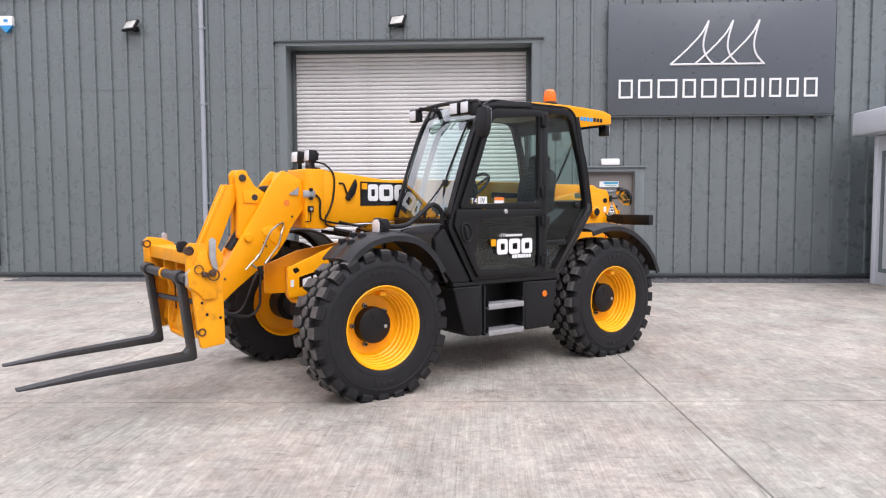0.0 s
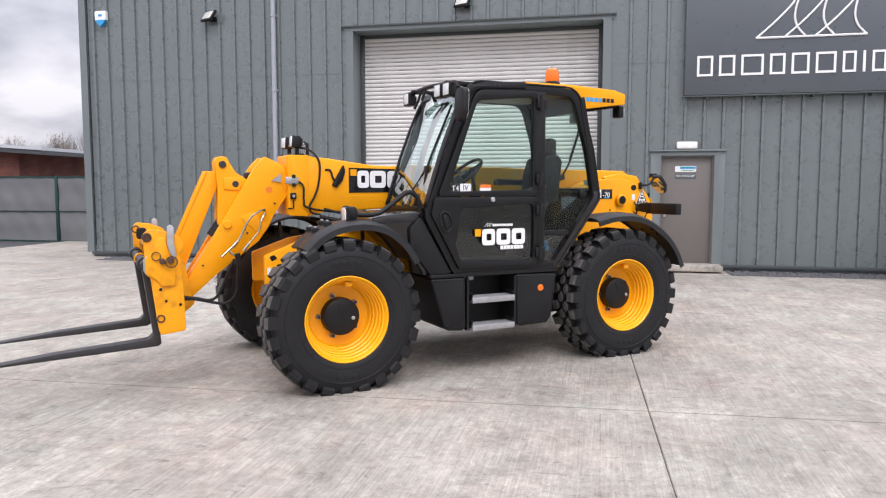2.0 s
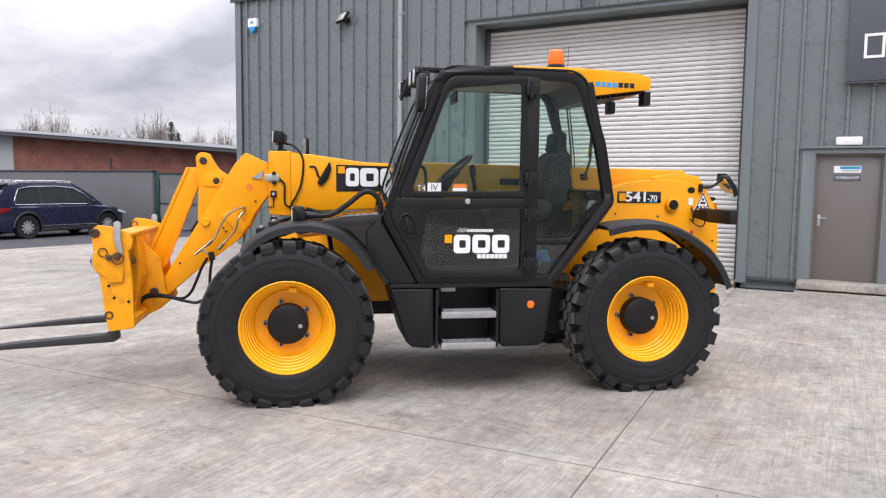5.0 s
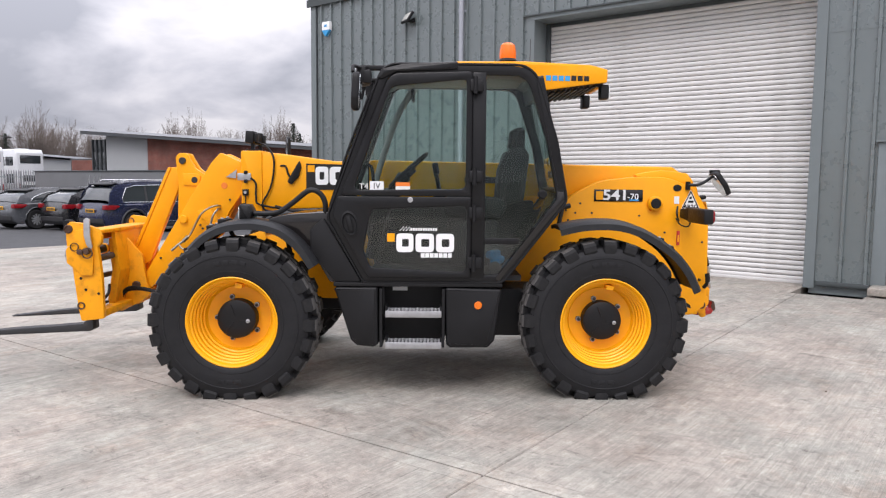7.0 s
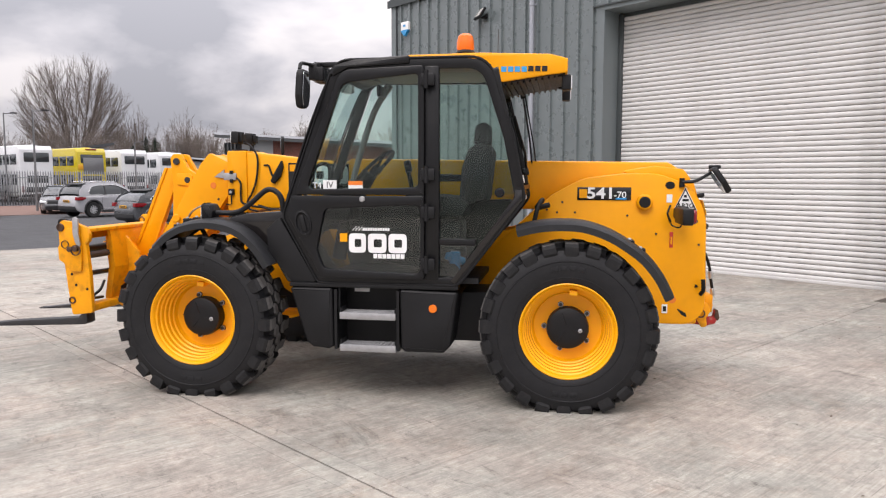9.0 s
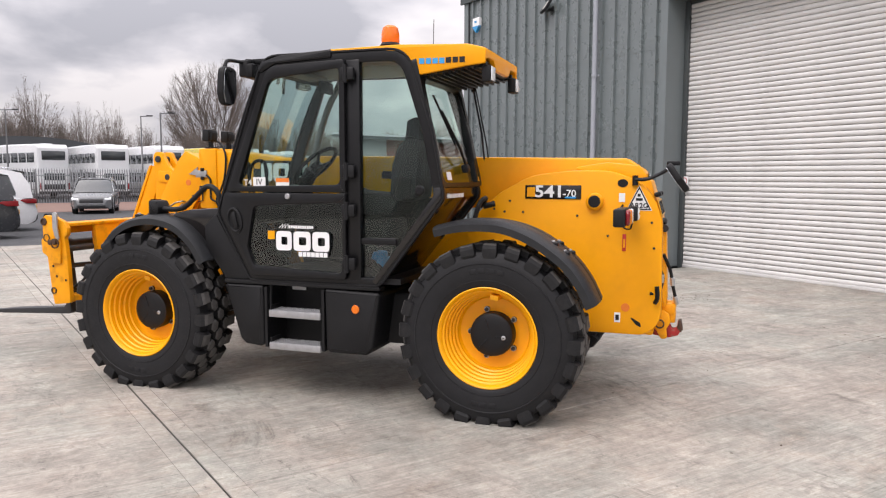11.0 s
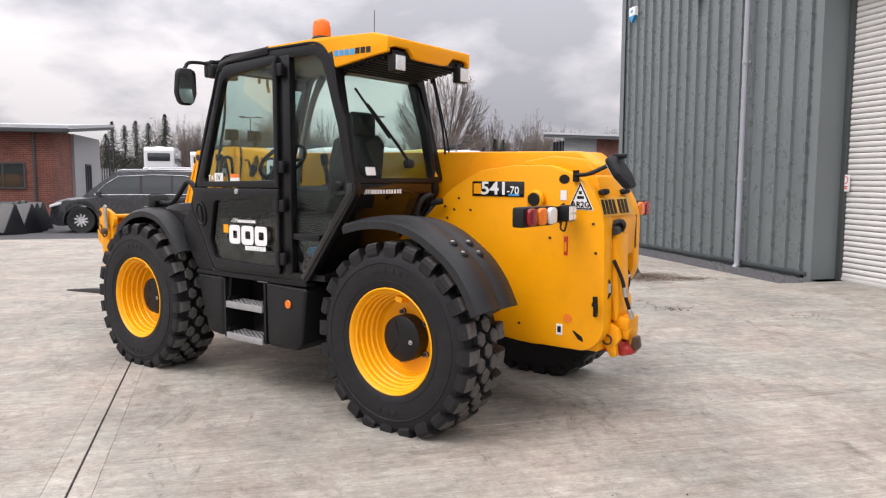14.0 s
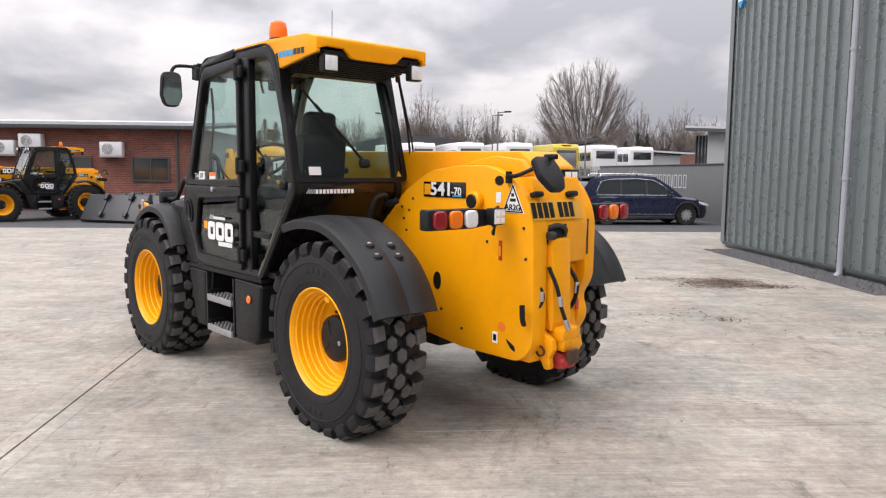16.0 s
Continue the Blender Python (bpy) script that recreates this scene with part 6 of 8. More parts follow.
skirt = fillet([(-1.62, 2.475), (-2.13, 2.479), (-2.60, 2.459), (-2.705, 2.432), (-2.722, 2.335), (-2.62, 2.325), (-2.275, 2.278), (-2.225, 2.36), (-2.14, 2.425), (-1.95, 2.452), (-1.62, 2.455)], 0.012)
for y0, y1 in ((Y1 - 0.015, Y1 + 0.018), (Y0 - 0.012, Y0 + 0.02)):
    part("roof_skirt", prism(skirt, y0, y1, 0.008), YELLOW, rf)
part("tail_lip", prism(fillet([(Y1 + 0.016, 2.43), (Y1 + 0.016, 2.35), (1.0, 2.375), (0.86, 2.375), (0.80, 2.325), (0.76, 2.318), (0.46, 2.318), (0.42, 2.325), (0.36, 2.375), (0.22, 2.375), (Y0 - 0.01, 2.35), (Y0 - 0.01, 2.43)], 0.012), -2.722, -2.685, 0.008, plane="yz"), YELLOW, rf)
part("roof_underside", prism([(-2.69, 2.36), (-2.69, 2.33), (-2.26, 2.27), (-2.20, 2.36), (-2.10, 2.41), (-2.10, 2.43)], Y0 + 0.02, Y1 - 0.015), BLACK, rf, "black grille beneath the roof overhang")
for k in range(9):
    part("grille_slat", box(-2.30 - k * 0.042, 0.61, 2.268 + k * 0.0062, 0.014, 0.82, 0.022), BLACK, rf)
for i, (w, c, mat) in enumerate(((0.17, 0, BLUE), (0.16, 0, GLOSS_BLACK))):
    part("roof_mark", moved(bars([0.036] * (4 if i == 0 else 3), 0.036, 0.010), pose(-2.362 - i * 0.160, Y1 + 0.0195, 2.362, 0, -1, 0)), mat, rf)


def roof_lamp(y):
    lp = part("work_lamp", join(box(-2.715, y, 2.275, 0.06, 0.10, 0.105, 0.010), box(-2.68, y, 2.335, 0.05, 0.05, 0.04)), BLACK, tele, "black square work lamp under the roof tail")
    part("lens", box(-2.749, y, 2.275, 0.008, 0.085, 0.088, 0.003), CLEAR_LENS, lp)


roof_lamp(0.955)
roof_lamp(0.285)
bc = part("beacon", join(lathe([(0.066, 0.0), (0.070, 0.02), (0.060, 0.035), (0.0001, 0.036)], 28, "z")), BLACK, tele, "flashing beacon with an amber dome")
bc.matrix_basis = pose(-2.010, 0.90, 2.482)
part("dome", lathe([(0.058, 0.034), (0.062, 0.05), (0.060, 0.10), (0.052, 0.135), (0.035, 0.150), (0.0001, 0.154)], 28, "z"), ORANGE_LENS, bc, "amber plastic dome")
part("aerial", tube([(-2.21, 0.60, 2.48), (-2.215, 0.60, 2.72)], 0.0025, 5), DARK_STEEL, tele)

# lamp bar and front lamps
lb = part("lamp_bar", join(tube([(-0.95, 0.20, 2.43), (-0.93, 0.60, 2.44), (-0.95, 1.02, 2.43)], 0.018, 8, 4), box(-1.05, 0.95, 2.435, 0.26, 0.05, 0.035, 0.006), box(-1.04, 0.30, 2.435, 0.26, 0.05, 0.03, 0.006), tube([(-0.93, 0.47, 2.43), (-0.90, 0.45, 2.33), (-0.88, 0.42, 2.27)], 0.012, 6), tube([(-0.93, 0.56, 2.43), (-0.90, 0.53, 2.33)], 0.012, 6)), BLACK, tele, "black lamp bar over the windscreen")
for y, x in ((0.20, -0.93), (0.845, -0.93), (0.99, -0.94)):
    lp = part("work_lamp", join(box(x, y, 2.378, 0.07, 0.128, 0.118, 0.012), box(x - 0.02, y, 2.43, 0.05, 0.07, 0.03, 0.006), box(x - 0.045, y, 2.365, 0.02, 0.07, 0.08)), BLACK, lb, "black square work lamp")
    part("lens", box(x + 0.037, y, 2.378, 0.006, 0.100, 0.092, 0.003), CLEAR_LENS, lp)
md = part("wing_mirror", moved(prism(fillet([(-0.075, 0.13), (0.075, 0.13), (0.085, -0.05), (0.055, -0.135), (-0.055, -0.135), (-0.085, -0.05)], 0.055), -0.03, 0.025, 0.018), pose(-0.927, 1.225, 2.235, -3, 0, 90)), BLACK, tele, "black wing mirror on a tubular arm")
part("mirror_face", moved(prism(fillet([(-0.064, 0.115), (0.064, 0.115), (0.072, -0.05), (0.047, -0.12), (-0.047, -0.12), (-0.072, -0.05)], 0.03), 0.0255, 0.0275), pose(-0.927, 1.225, 2.235, -3, 0, 90)), MIRROR, md)
part("mirror_arm", join(tube([(-1.00, 0.98, 2.40), (-0.93, 1.06, 2.42), (-0.90, 1.17, 2.415), (-0.90, 1.21, 2.37)], 0.013, 8, 5), box(-0.985, 1.02, 2.36, 0.06, 0.07, 0.10, 0.012)), BLACK, tele)

# wipers, grab rail, head lamps
part("front_wiper", join(tube([(-0.755, 0.88, 1.46), (-0.79, 0.86, 1.72), (-0.905, 0.88, 2.02), (-0.99, 0.93, 2.26)], 0.010, 6, 4), tube([(-0.735, 0.70, 1.46), (-0.80, 0.80, 1.72)], 0.009, 6), tube([(-0.70, 0.55, 1.43), (-0.745, 0.72, 1.58), (-0.80, 0.84, 1.74)], 0.008, 6), box(-0.795, 0.855, 1.73, 0.03, 0.06, 0.06, 0.01)), BLACK, tele, "black windscreen wiper arms")
part("grab_rail", tube([(-0.10, 0.965, 1.365), (-0.30, 0.965, 1.37), (-0.42, 0.975, 1.44), (-0.545, 0.985, 1.535), (-0.62, 0.985, 1.525), (-0.665, 0.985, 1.46), (-0.67, 0.98, 1.36)], 0.020, 10, 6), BLACK, tele, "black bent tube grab rail")
hl = part("head_lamp", join(prism(fillet([(-0.035, 1.435), (-0.115, 1.43), (-0.140, 1.38), (-0.12, 1.315), (-0.035, 1.295)], 0.02), 0.88, 1.02, 0.020), box(-0.07, 0.95, 1.29, 0.07, 0.05, 0.06, 0.008)), BLACK, tele, "black head lamp with a clear lens")
part("lens", prism(fillet([(0.897, 1.308), (1.005, 1.308), (1.005, 1.424), (0.897, 1.424)], 0.035, 4), -0.040, -0.030, 0.006, plane="yz"), CLEAR_LENS, hl, "clear ribbed lens")


# steps and tank boxes under the cab
part("sill", box(-1.36, 1.0, 0.850, 1.25, 0.10, 0.030, 0.006), BLACK, tele)
part("front_box", prism(fillet([(-0.735, 0.832), (-1.062, 0.832), (-1.068, 0.40), (-1.03, 0.378), (-0.905, 0.39), (-0.86, 0.43)], 0.02), 0.45, 1.05, 0.022, seg=3), BLACK, tele, "black moulded box ahead of the steps")
rb = part("rear_box", prism(fillet([(-1.56, 0.832), (-1.985, 0.822), (-1.93, 0.43), (-1.88, 0.378), (-1.60, 0.375), (-1.57, 0.40)], 0.02), 0.45, 1.05, 0.022, seg=3), BLACK, tele, "black moulded tank behind the steps")
part("reflector", cyl((-1.805, 1.05, 0.70), (-1.805, 1.062, 0.70), 0.030, 20, 0.004), ORANGE_LENS, rb, "round amber reflector")
part("step_well", join(box(-1.315, 0.78, 0.61, 0.50, 0.03, 0.46), box(-1.085, 0.92, 0.60, 0.02, 0.26, 0.44), box(-1.548, 0.92, 0.60, 0.02, 0.26, 0.44)), BLACK, tele)
for z in (0.638, 0.402):
    st = part("step", join(box(-1.327, 1.062, z - 0.006, 0.415, 0.010, 0.050, 0.003), box(-1.327, 0.908, z - 0.006, 0.415, 0.010, 0.040, 0.003), *[box(x, 0.985, z - 0.006, 0.010, 0.15, 0.044, 0.003) for x in (-1.125, -1.529)]), GALV, tele, "galvanised grip step")
    # solid plate, coloured dark to read as shaded holes between the teeth
    part("tread_plate", box(-1.327, 0.985, z - 0.006, 0.40, 0.146, 0.008), STEP_SHADE, st)
    for j in range(5):
        part("grip_bar", join(*[box(-1.136 - i * 0.0273, 0.923 + j * 0.031 + (0.006 if i % 2 else -0.006), z + 0.008, 0.017, 0.013, 0.022, 0.003) for i in range(15)]), GALV, st)
    for x in (-1.125, -1.53):
        part("step_hanger", box(x, 0.99, z + 0.02, 0.012, 0.12, 0.06), BLACK, st)
part("step_sticker", box(-1.215, 1.052 - 0.255, 0.795, 0.115, 0.004, 0.050), WHITE, tele, "white warning sticker above the steps")
part("step_hose", tube([(-1.10, 1.0, 0.83), (-1.10, 1.01, 0.70), (-1.095, 1.0, 0.62)], 0.012, 8), BLACK, tele)

# inside the cab
part("cab_floor", box(-1.55, 0.60, 0.90, 1.15, 0.82, 0.04), BLACK, cab)
part("right_console", prism(fillet([(-0.85, 1.42), (-2.30, 1.46), (-2.30, 1.30), (-1.98, 0.92), (-0.98, 0.92)], 0.02), Y0 + 0.03, 0.32), BLACK, cab, "black side console")
seat = part("operator_seat", join(prism(fillet([(-1.56, 1.36), (-1.98, 1.33), (-2.04, 1.44), (-1.98, 1.49), (-1.60, 1.52), (-1.53, 1.45)], 0.03), 0.44, 0.86, 0.03), prism(fillet([(-1.95, 1.42), (-2.16, 1.46), (-2.20, 1.82), (-2.16, 1.88), (-2.09, 1.88), (-2.02, 1.84), (-1.97, 1.70)], 0.04), 0.46, 0.83, 0.045), box(-1.78, 0.64, 1.14, 0.38, 0.34, 0.36, 0.03)), SEAT, cab, "black suspension seat with a tall backrest")
part("headrest", prism(fillet([(-2.05, 1.86), (-2.17, 1.86), (-2.17, 2.01), (-2.13, 2.035), (-2.065, 2.01)], 0.03), 0.53, 0.77, 0.035), SEAT, cab)
part("armrest", prism(fillet([(-1.72, 1.60), (-2.06, 1.60), (-2.06, 1.65), (-1.72, 1.66)], 0.02), 0.36, 0.42, 0.015), SEAT, cab)
stw = Matrix.Translation((-1.27, 0.62, 1.70)) @ Euler((0, radians(42), 0)).to_matrix().to_4x4()
part("steering_wheel", join(moved(tube([(0.19 * math.cos(a), 0.19 * math.sin(a), 0) for a in [2 * math.pi * i / 32 for i in range(33)]], 0.015, 8), stw), *[moved(tube([(0, 0, -0.02), (0.185 * math.cos(a), 0.185 * math.sin(a), 0)], 0.012, 6), stw) for a in (0.3, 2.4, 4.5)], moved(cyl((0, 0, -0.05), (0, 0, 0.01), 0.045, 14), stw)), BLACK, cab, "black steering wheel")
part("steering_column", join(tube([(-1.24, 0.62, 1.66), (-1.05, 0.62, 1.35), (-0.98, 0.62, 1.0)], 0.055, 10), prism(fillet([(-0.80, 1.46), (-1.10, 1.56), (-1.16, 1.50), (-1.10, 1.30), (-0.85, 1.25)], 0.03), 0.44, 0.80, 0.02)), BLACK, cab)
part("joystick", join(tube([(-1.52, 0.38, 1.50), (-1.50, 0.38, 1.62), (-1.48, 0.385, 1.70)], 0.018, 8), prism(fillet([(-1.45, 1.76), (-1.50, 1.77), (-1.52, 1.68), (-1.47, 1.66)], 0.015), 0.36, 0.41, 0.012), box(-1.52, 0.37, 1.50, 0.10, 0.09, 0.06, 0.02)), BLACK, cab, "joystick on the side console")
part("cab_pipe", tube([(-0.86, 0.90, 1.52), (-0.90, 0.91, 1.70), (-1.0, 0.90, 1.72), (-1.02, 0.90, 1.55)], 0.013, 8, 4), BLACK, cab)
part("inner_pillar", tube([(-1.30, 0.22, 2.38), (-1.16, 0.215, 2.15), (-1.02, 0.205, 1.75), (-0.94, 0.205, 1.44)], [0.034, 0.030, 0.026, 0.026], 10, 4), GREY_TRIM, cab)
part("interior_mirror", box(-1.30, 0.50, 2.29, 0.03, 0.20, 0.09, 0.012), BLACK, cab)
part("sun_visor", box(-1.24, 0.72, 2.355, 0.14, 0.46, 0.03, 0.008), GREY_TRIM, cab)
part("bottle", join(cyl((-1.94, 0.90, 0.93), (-1.94, 0.90, 1.10), 0.04, 14, 0.01), cyl((-2.0, 0.86, 1.02), (-1.88, 0.93, 1.07), 0.03, 12, 0.006)), BLUE, cab, "blue bottle in the door pocket")
part("filter_disc", cyl((-1.93, 0.97, 0.97), (-1.93, 0.985, 0.97), 0.05, 20, 0.004), BLACK, cab)


# ---- car park and surroundings ----
def park_z(x, y):
    """The car park lies a little lower than the yard."""
    return min(ground_z(y), -0.15 * min(1.0, max(0.0, (-14.2 - x) / 5.0))) - 0.012


CAR_GLASS = shader("car_glass", (0.030, 0.036, 0.038), 0.05, var=0.1, scale=2, coat=1.0)
CHROME = shader("bright_trim", (0.70, 0.71, 0.72), 0.2, metal=0.9, var=0.05)
PLASTIC = shader("dark_bumper_plastic", (0.03, 0.03, 0.032), 0.6, var=0.15, scale=5)
ALLOY = shader("alloy_wheel", (0.70, 0.71, 0.72), 0.3, metal=0.6, var=0.1, scale=8)
CAR_TYRE = shader("car_tyre", (0.018, 0.018, 0.018), 0.8, var=0.2, scale=8)


def paint(name, c):
    return shader(name, c, 0.25, var=0.05, scale=1.5, coat=0.7)


def car(x, y, yaw, label, mat, L=4.5, W=1.84, H=1.65, bonnet=0.98, belt=1.0, suv=True, wheel_r=0.35, wb=2.68, trim=None, arch_mat=None):
    """A car lofted from cross-sections along its length, with pillars, glass, lamps and spoked wheels."""
    ob = empty("car", pose(x, y, park_z(x, y), 0, 0, yaw), label, "car", group="parked cars")
    f, r = L / 2, -L / 2
    clear = 0.24 if suv else 0.19
    wf, wr = wb / 2 + 0.06, -wb / 2 + 0.06
    R = wheel_r + 0.06

    def line(pts, v):
        for (a0, b0), (a1, b1) in zip(pts, pts[1:]):
            if v <= a1:
                return b0 + (b1 - b0) * (v - a0) / (a1 - a0)
        return pts[-1][1]

    top = [(r, 0.62), (r + 0.06, belt - 0.16), (r + 0.16, belt - 0.01), (r + 0.5, belt + 0.01), (f - 1.30, belt + 0.0), (f - 1.05, bonnet + 0.01), (f - 0.55, bonnet - 0.05), (f - 0.22, bonnet - 0.14), (f - 0.07, bonnet - 0.26), (f, 0.52)]
    low = [(r, 0.50), (r + 0.08, clear + 0.10), (r + 0.25, clear), (f - 0.25, clear), (f - 0.10, clear + 0.06), (f, 0.42)]
    plan = [(r, 0.74), (r + 0.10, 0.88), (r + 0.45, 0.97), (r + 1.0, 1.0), (f - 1.2, 1.0), (f - 0.5, 0.94), (f - 0.15, 0.82), (f, 0.62)]
    stations = sorted(set([r, r + 0.03, r + 0.08, r + 0.16, r + 0.3, r + 0.5, 0.0, f - 1.3, f - 1.05, f - 0.8, f - 0.55, f - 0.35, f - 0.22, f - 0.12, f - 0.05, f] + [c + R * math.cos(math.pi * k / 10) for c in (wf, wr) for k in range(11)] + [c + e for c in (wf, wr) for e in (-R - 0.02, R + 0.02)]))
    bm = bmesh.new()
    rings = []
    for sx in stations:
        zb, zt, hw = line(low, sx), line(top, sx), W / 2 * line(plan, sx)
        for c in (wf, wr):
            if abs(sx - c) < R:
                zb = max(zb, wheel_r + math.sqrt(R * R - (sx - c) ** 2))
        zs = max(zb + 0.02, zt - 0.05)
        half = [(hw * 0.95, zb), (hw * 0.99, zb + (zs - zb) * 0.25), (hw * 0.985, zb + (zs - zb) * 0.55), (hw * 1.0, zb + (zs - zb) * 0.80), (hw * 0.985, zs), (hw * 0.93, zt - 0.012), (hw * 0.5, zt + 0.012)]
        rings.append([bm.verts.new((sx, py, pz)) for py, pz in half] + [bm.verts.new((sx, -py, pz)) for py, pz in half[::-1]])
    for p, q in zip(rings, rings[1:]):
        for i in range(len(p)):
            bm.faces.new((p[i], p[(i + 1) % len(p)], q[(i + 1) % len(q)], q[i]))
    bm.faces.new(rings[0]), bm.faces.new(rings[-1])
    bmesh.ops.recalc_face_normals(bm, faces=bm.faces[:])
    part("body", bm, mat, ob, smooth=0.7)

    # glazed upper body: side outline, window opening, glass, roof
    k1 = 0.0 if suv else 0.30
    out = [(r + 0.12, belt - 0.03), (r + 0.20 + k1 * 0.3, belt + (H - belt) * 0.45), (r + 0.42 + k1, H - 0.13), (r + 0.95 + k1, H - 0.025), (r + 2.0, H), (f - 1.95, H - 0.05), (f - 1.50, belt + (H - belt) * 0.52), (f - 1.00, belt - 0.02)]
    inn = [(r + 0.62, belt + 0.035), (r + 0.60 + k1 * 0.4, belt + 0.16), (r + 0.78 + k1, H - 0.21), (r + 1.1 + k1, H - 0.135), (r + 2.0, H - 0.115), (f - 2.02, H - 0.16), (f - 1.68, belt + (H - belt) * 0.50), (f - 1.32, belt + 0.035)]

    def lean(z):
        return (W / 2 - 0.055) - 0.17 * max(0.0, (z - belt) / (H - belt)) ** 1.3

    roofline = sorted((px, pz) for px, pz in out)
    gm = bmesh.new()
    rg = []
    for k in range(25):
        sx = out[0][0] + 0.03 + (out[-1][0] - out[0][0] - 0.06) * k / 24
        zt = max(belt + 0.01, line(roofline, sx) - 0.012)
        half = [(lean(belt - 0.05) - 0.02, belt - 0.06)] + [(lean(belt + (zt - 0.04 - belt) * u) - 0.02, belt + (zt - 0.04 - belt) * u) for u in (0.33, 0.66, 1.0)] + [(lean(zt) * 0.82, zt), (lean(zt) * 0.35, zt + 0.014)]
        rg.append([gm.verts.new((sx, py, pz)) for py, pz in half] + [gm.verts.new((sx, -py, pz)) for py, pz in half[::-1]])
    for p, q in zip(rg, rg[1:]):
        for i in range(len(p) - 1):
            gm.faces.new((p[i], p[i + 1], q[i + 1], q[i]))
    bmesh.ops.recalc_face_normals(gm, faces=gm.faces[:])
    part("glazing", gm, CAR_GLASS, ob, "dark windows all round", smooth=0.9)
    rm = bmesh.new()
    rr = []
    for k in range(13):
        sx = out[2][0] - 0.06 + (out[5][0] - out[2][0] + 0.10) * k / 12
        zt = line(roofline, sx)
        rr.append([rm.verts.new((sx, c * lean(H), zt + 0.022 * (1 - c * c) - (0.03 if abs(c) == 1 else 0.0))) for c in (-1, -0.9, -0.5, 0, 0.5, 0.9, 1)])
    for p, q in zip(rr, rr[1:]):
        for i in range(6):
            rm.faces.new((p[i], p[i + 1], q[i + 1], q[i]))
    bmesh.ops.solidify(rm, geom=rm.faces[:], thickness=0.02)
    bmesh.ops.recalc_face_normals(rm, faces=rm.faces[:])
    part("roof", rm, mat, ob, smooth=0.9)
    for s in (-1, 1):
        side = ring(out, inn, 0.0, 0.012)
        dlo = tube([(px, 0.014, pz) for px, pz in inn + inn[:1]], 0.011, 5)
        posts = [("door_pillar", box(px, 0.006, (belt + H) / 2 - 0.05, 0.07, 0.010, H - belt - 0.13), PLASTIC) for px in (r + 1.45, r + 2.35)]
        for nm, bm2, mt in [("side_frame", side, mat), ("window_trim", dlo, trim or CHROME)] + posts:
            for v in bm2.verts:
                v.co.y = s * (lean(v.co.z) + v.co.y - 0.012)
            bmesh.ops.recalc_face_normals(bm2, faces=bm2.faces[:])
            part(nm, bm2, mt, ob)
        if suv:
            part("roof_rail", tube([(r + 0.75, s * (lean(H) - 0.03), H - 0.02), (r + 0.95, s * (lean(H) - 0.03), H + 0.035), (f - 2.2, s * (lean(H) - 0.03), H + 0.03), (f - 2.0, s * (lean(H) - 0.03), H - 0.03)], 0.018, 6, 4), trim or CHROME, ob)
        part("tail_light", prism(fillet([(r + 0.03, belt - 0.05), (r + 0.42, belt - 0.06), (r + 0.50, belt - 0.10), (r + 0.30, belt - 0.20), (r + 0.02, belt - 0.20)], 0.02), s * W * 0.36, s * (W / 2 * 0.965), 0.01), RED_LENS, ob)
        part("head_light", prism(fillet([(f - 0.08, bonnet - 0.24), (f - 0.50, bonnet - 0.12), (f - 0.46, bonnet - 0.22), (f - 0.06, bonnet - 0.33)], 0.02), s * W * 0.30, s * (W / 2 * 0.90), 0.01), CLEAR_LENS, ob)
        part("door_mirror", join(prism(fillet([(f - 1.50, belt + 0.02), (f - 1.42, belt + 0.04), (f - 1.44, belt + 0.15), (f - 1.52, belt + 0.14)], 0.02), s * (W / 2 - 0.02), s * (W / 2 + 0.17), 0.015)), mat, ob)
        for px in (-0.62, 0.38):
            part("door_grip", box(px, s * (W / 2 + 0.002), belt - 0.13, 0.20, 0.03, 0.028, 0.008), mat, ob)
        part("door_seam", join(*[box(px, s * (W / 2 - 0.004), 0.66, 0.007, 0.012, 0.56) for px in (-0.86, 0.12, 1.02)]), PLASTIC, ob)
        part("sill_trim", box(0.06, s * (W / 2 - 0.03), clear + 0.04, wb - 2 * R, 0.05, 0.12, 0.02), PLASTIC, ob)
        part("sill_strip", box(0.06, s * (W / 2 - 0.004), clear + 0.15, wb - 2 * R - 0.1, 0.014, 0.018, 0.004), trim or CHROME, ob)
        for c in (wf, wr):
            arc = [(c + (R + 0.02) * math.cos(a), s * (W / 2 * line(plan, c) - 0.006), wheel_r + (R + 0.02) * math.sin(a)) for a in [math.pi * k / 14 for k in range(15)]]
            part("arch_lip", tube(arc, 0.035 if arch_mat else 0.016, 6), arch_mat or mat, ob)
    part("rear_bumper", prism(fillet([(r - 0.005, clear + 0.30), (r + 0.25, clear + 0.30), (r + 0.25, clear), (r + 0.10, clear + 0.04), (r + 0.01, clear + 0.14)], 0.03), -W * 0.38, W * 0.38, 0.02), PLASTIC, ob)
    part("front_bumper", prism(fillet([(f + 0.005, clear + 0.26), (f - 0.2, clear + 0.26), (f - 0.2, clear), (f - 0.06, clear + 0.04)], 0.03), -W * 0.32, W * 0.32, 0.02), PLASTIC, ob)
    part("spoiler", prism(fillet([(r + 0.30 + k1, H - 0.10), (r + 0.62 + k1, H - 0.035), (r + 0.62 + k1, H - 0.06), (r + 0.34 + k1, H - 0.135)], 0.01), -W * 0.33, W * 0.33, 0.01), PLASTIC, ob)
    plt = part("number_plate", box(r - 0.004, 0, 0.76 if suv else 0.74, 0.02, 0.50, 0.11, 0.004), PLATE_YELLOW, ob, "yellow number plate with dark bars")
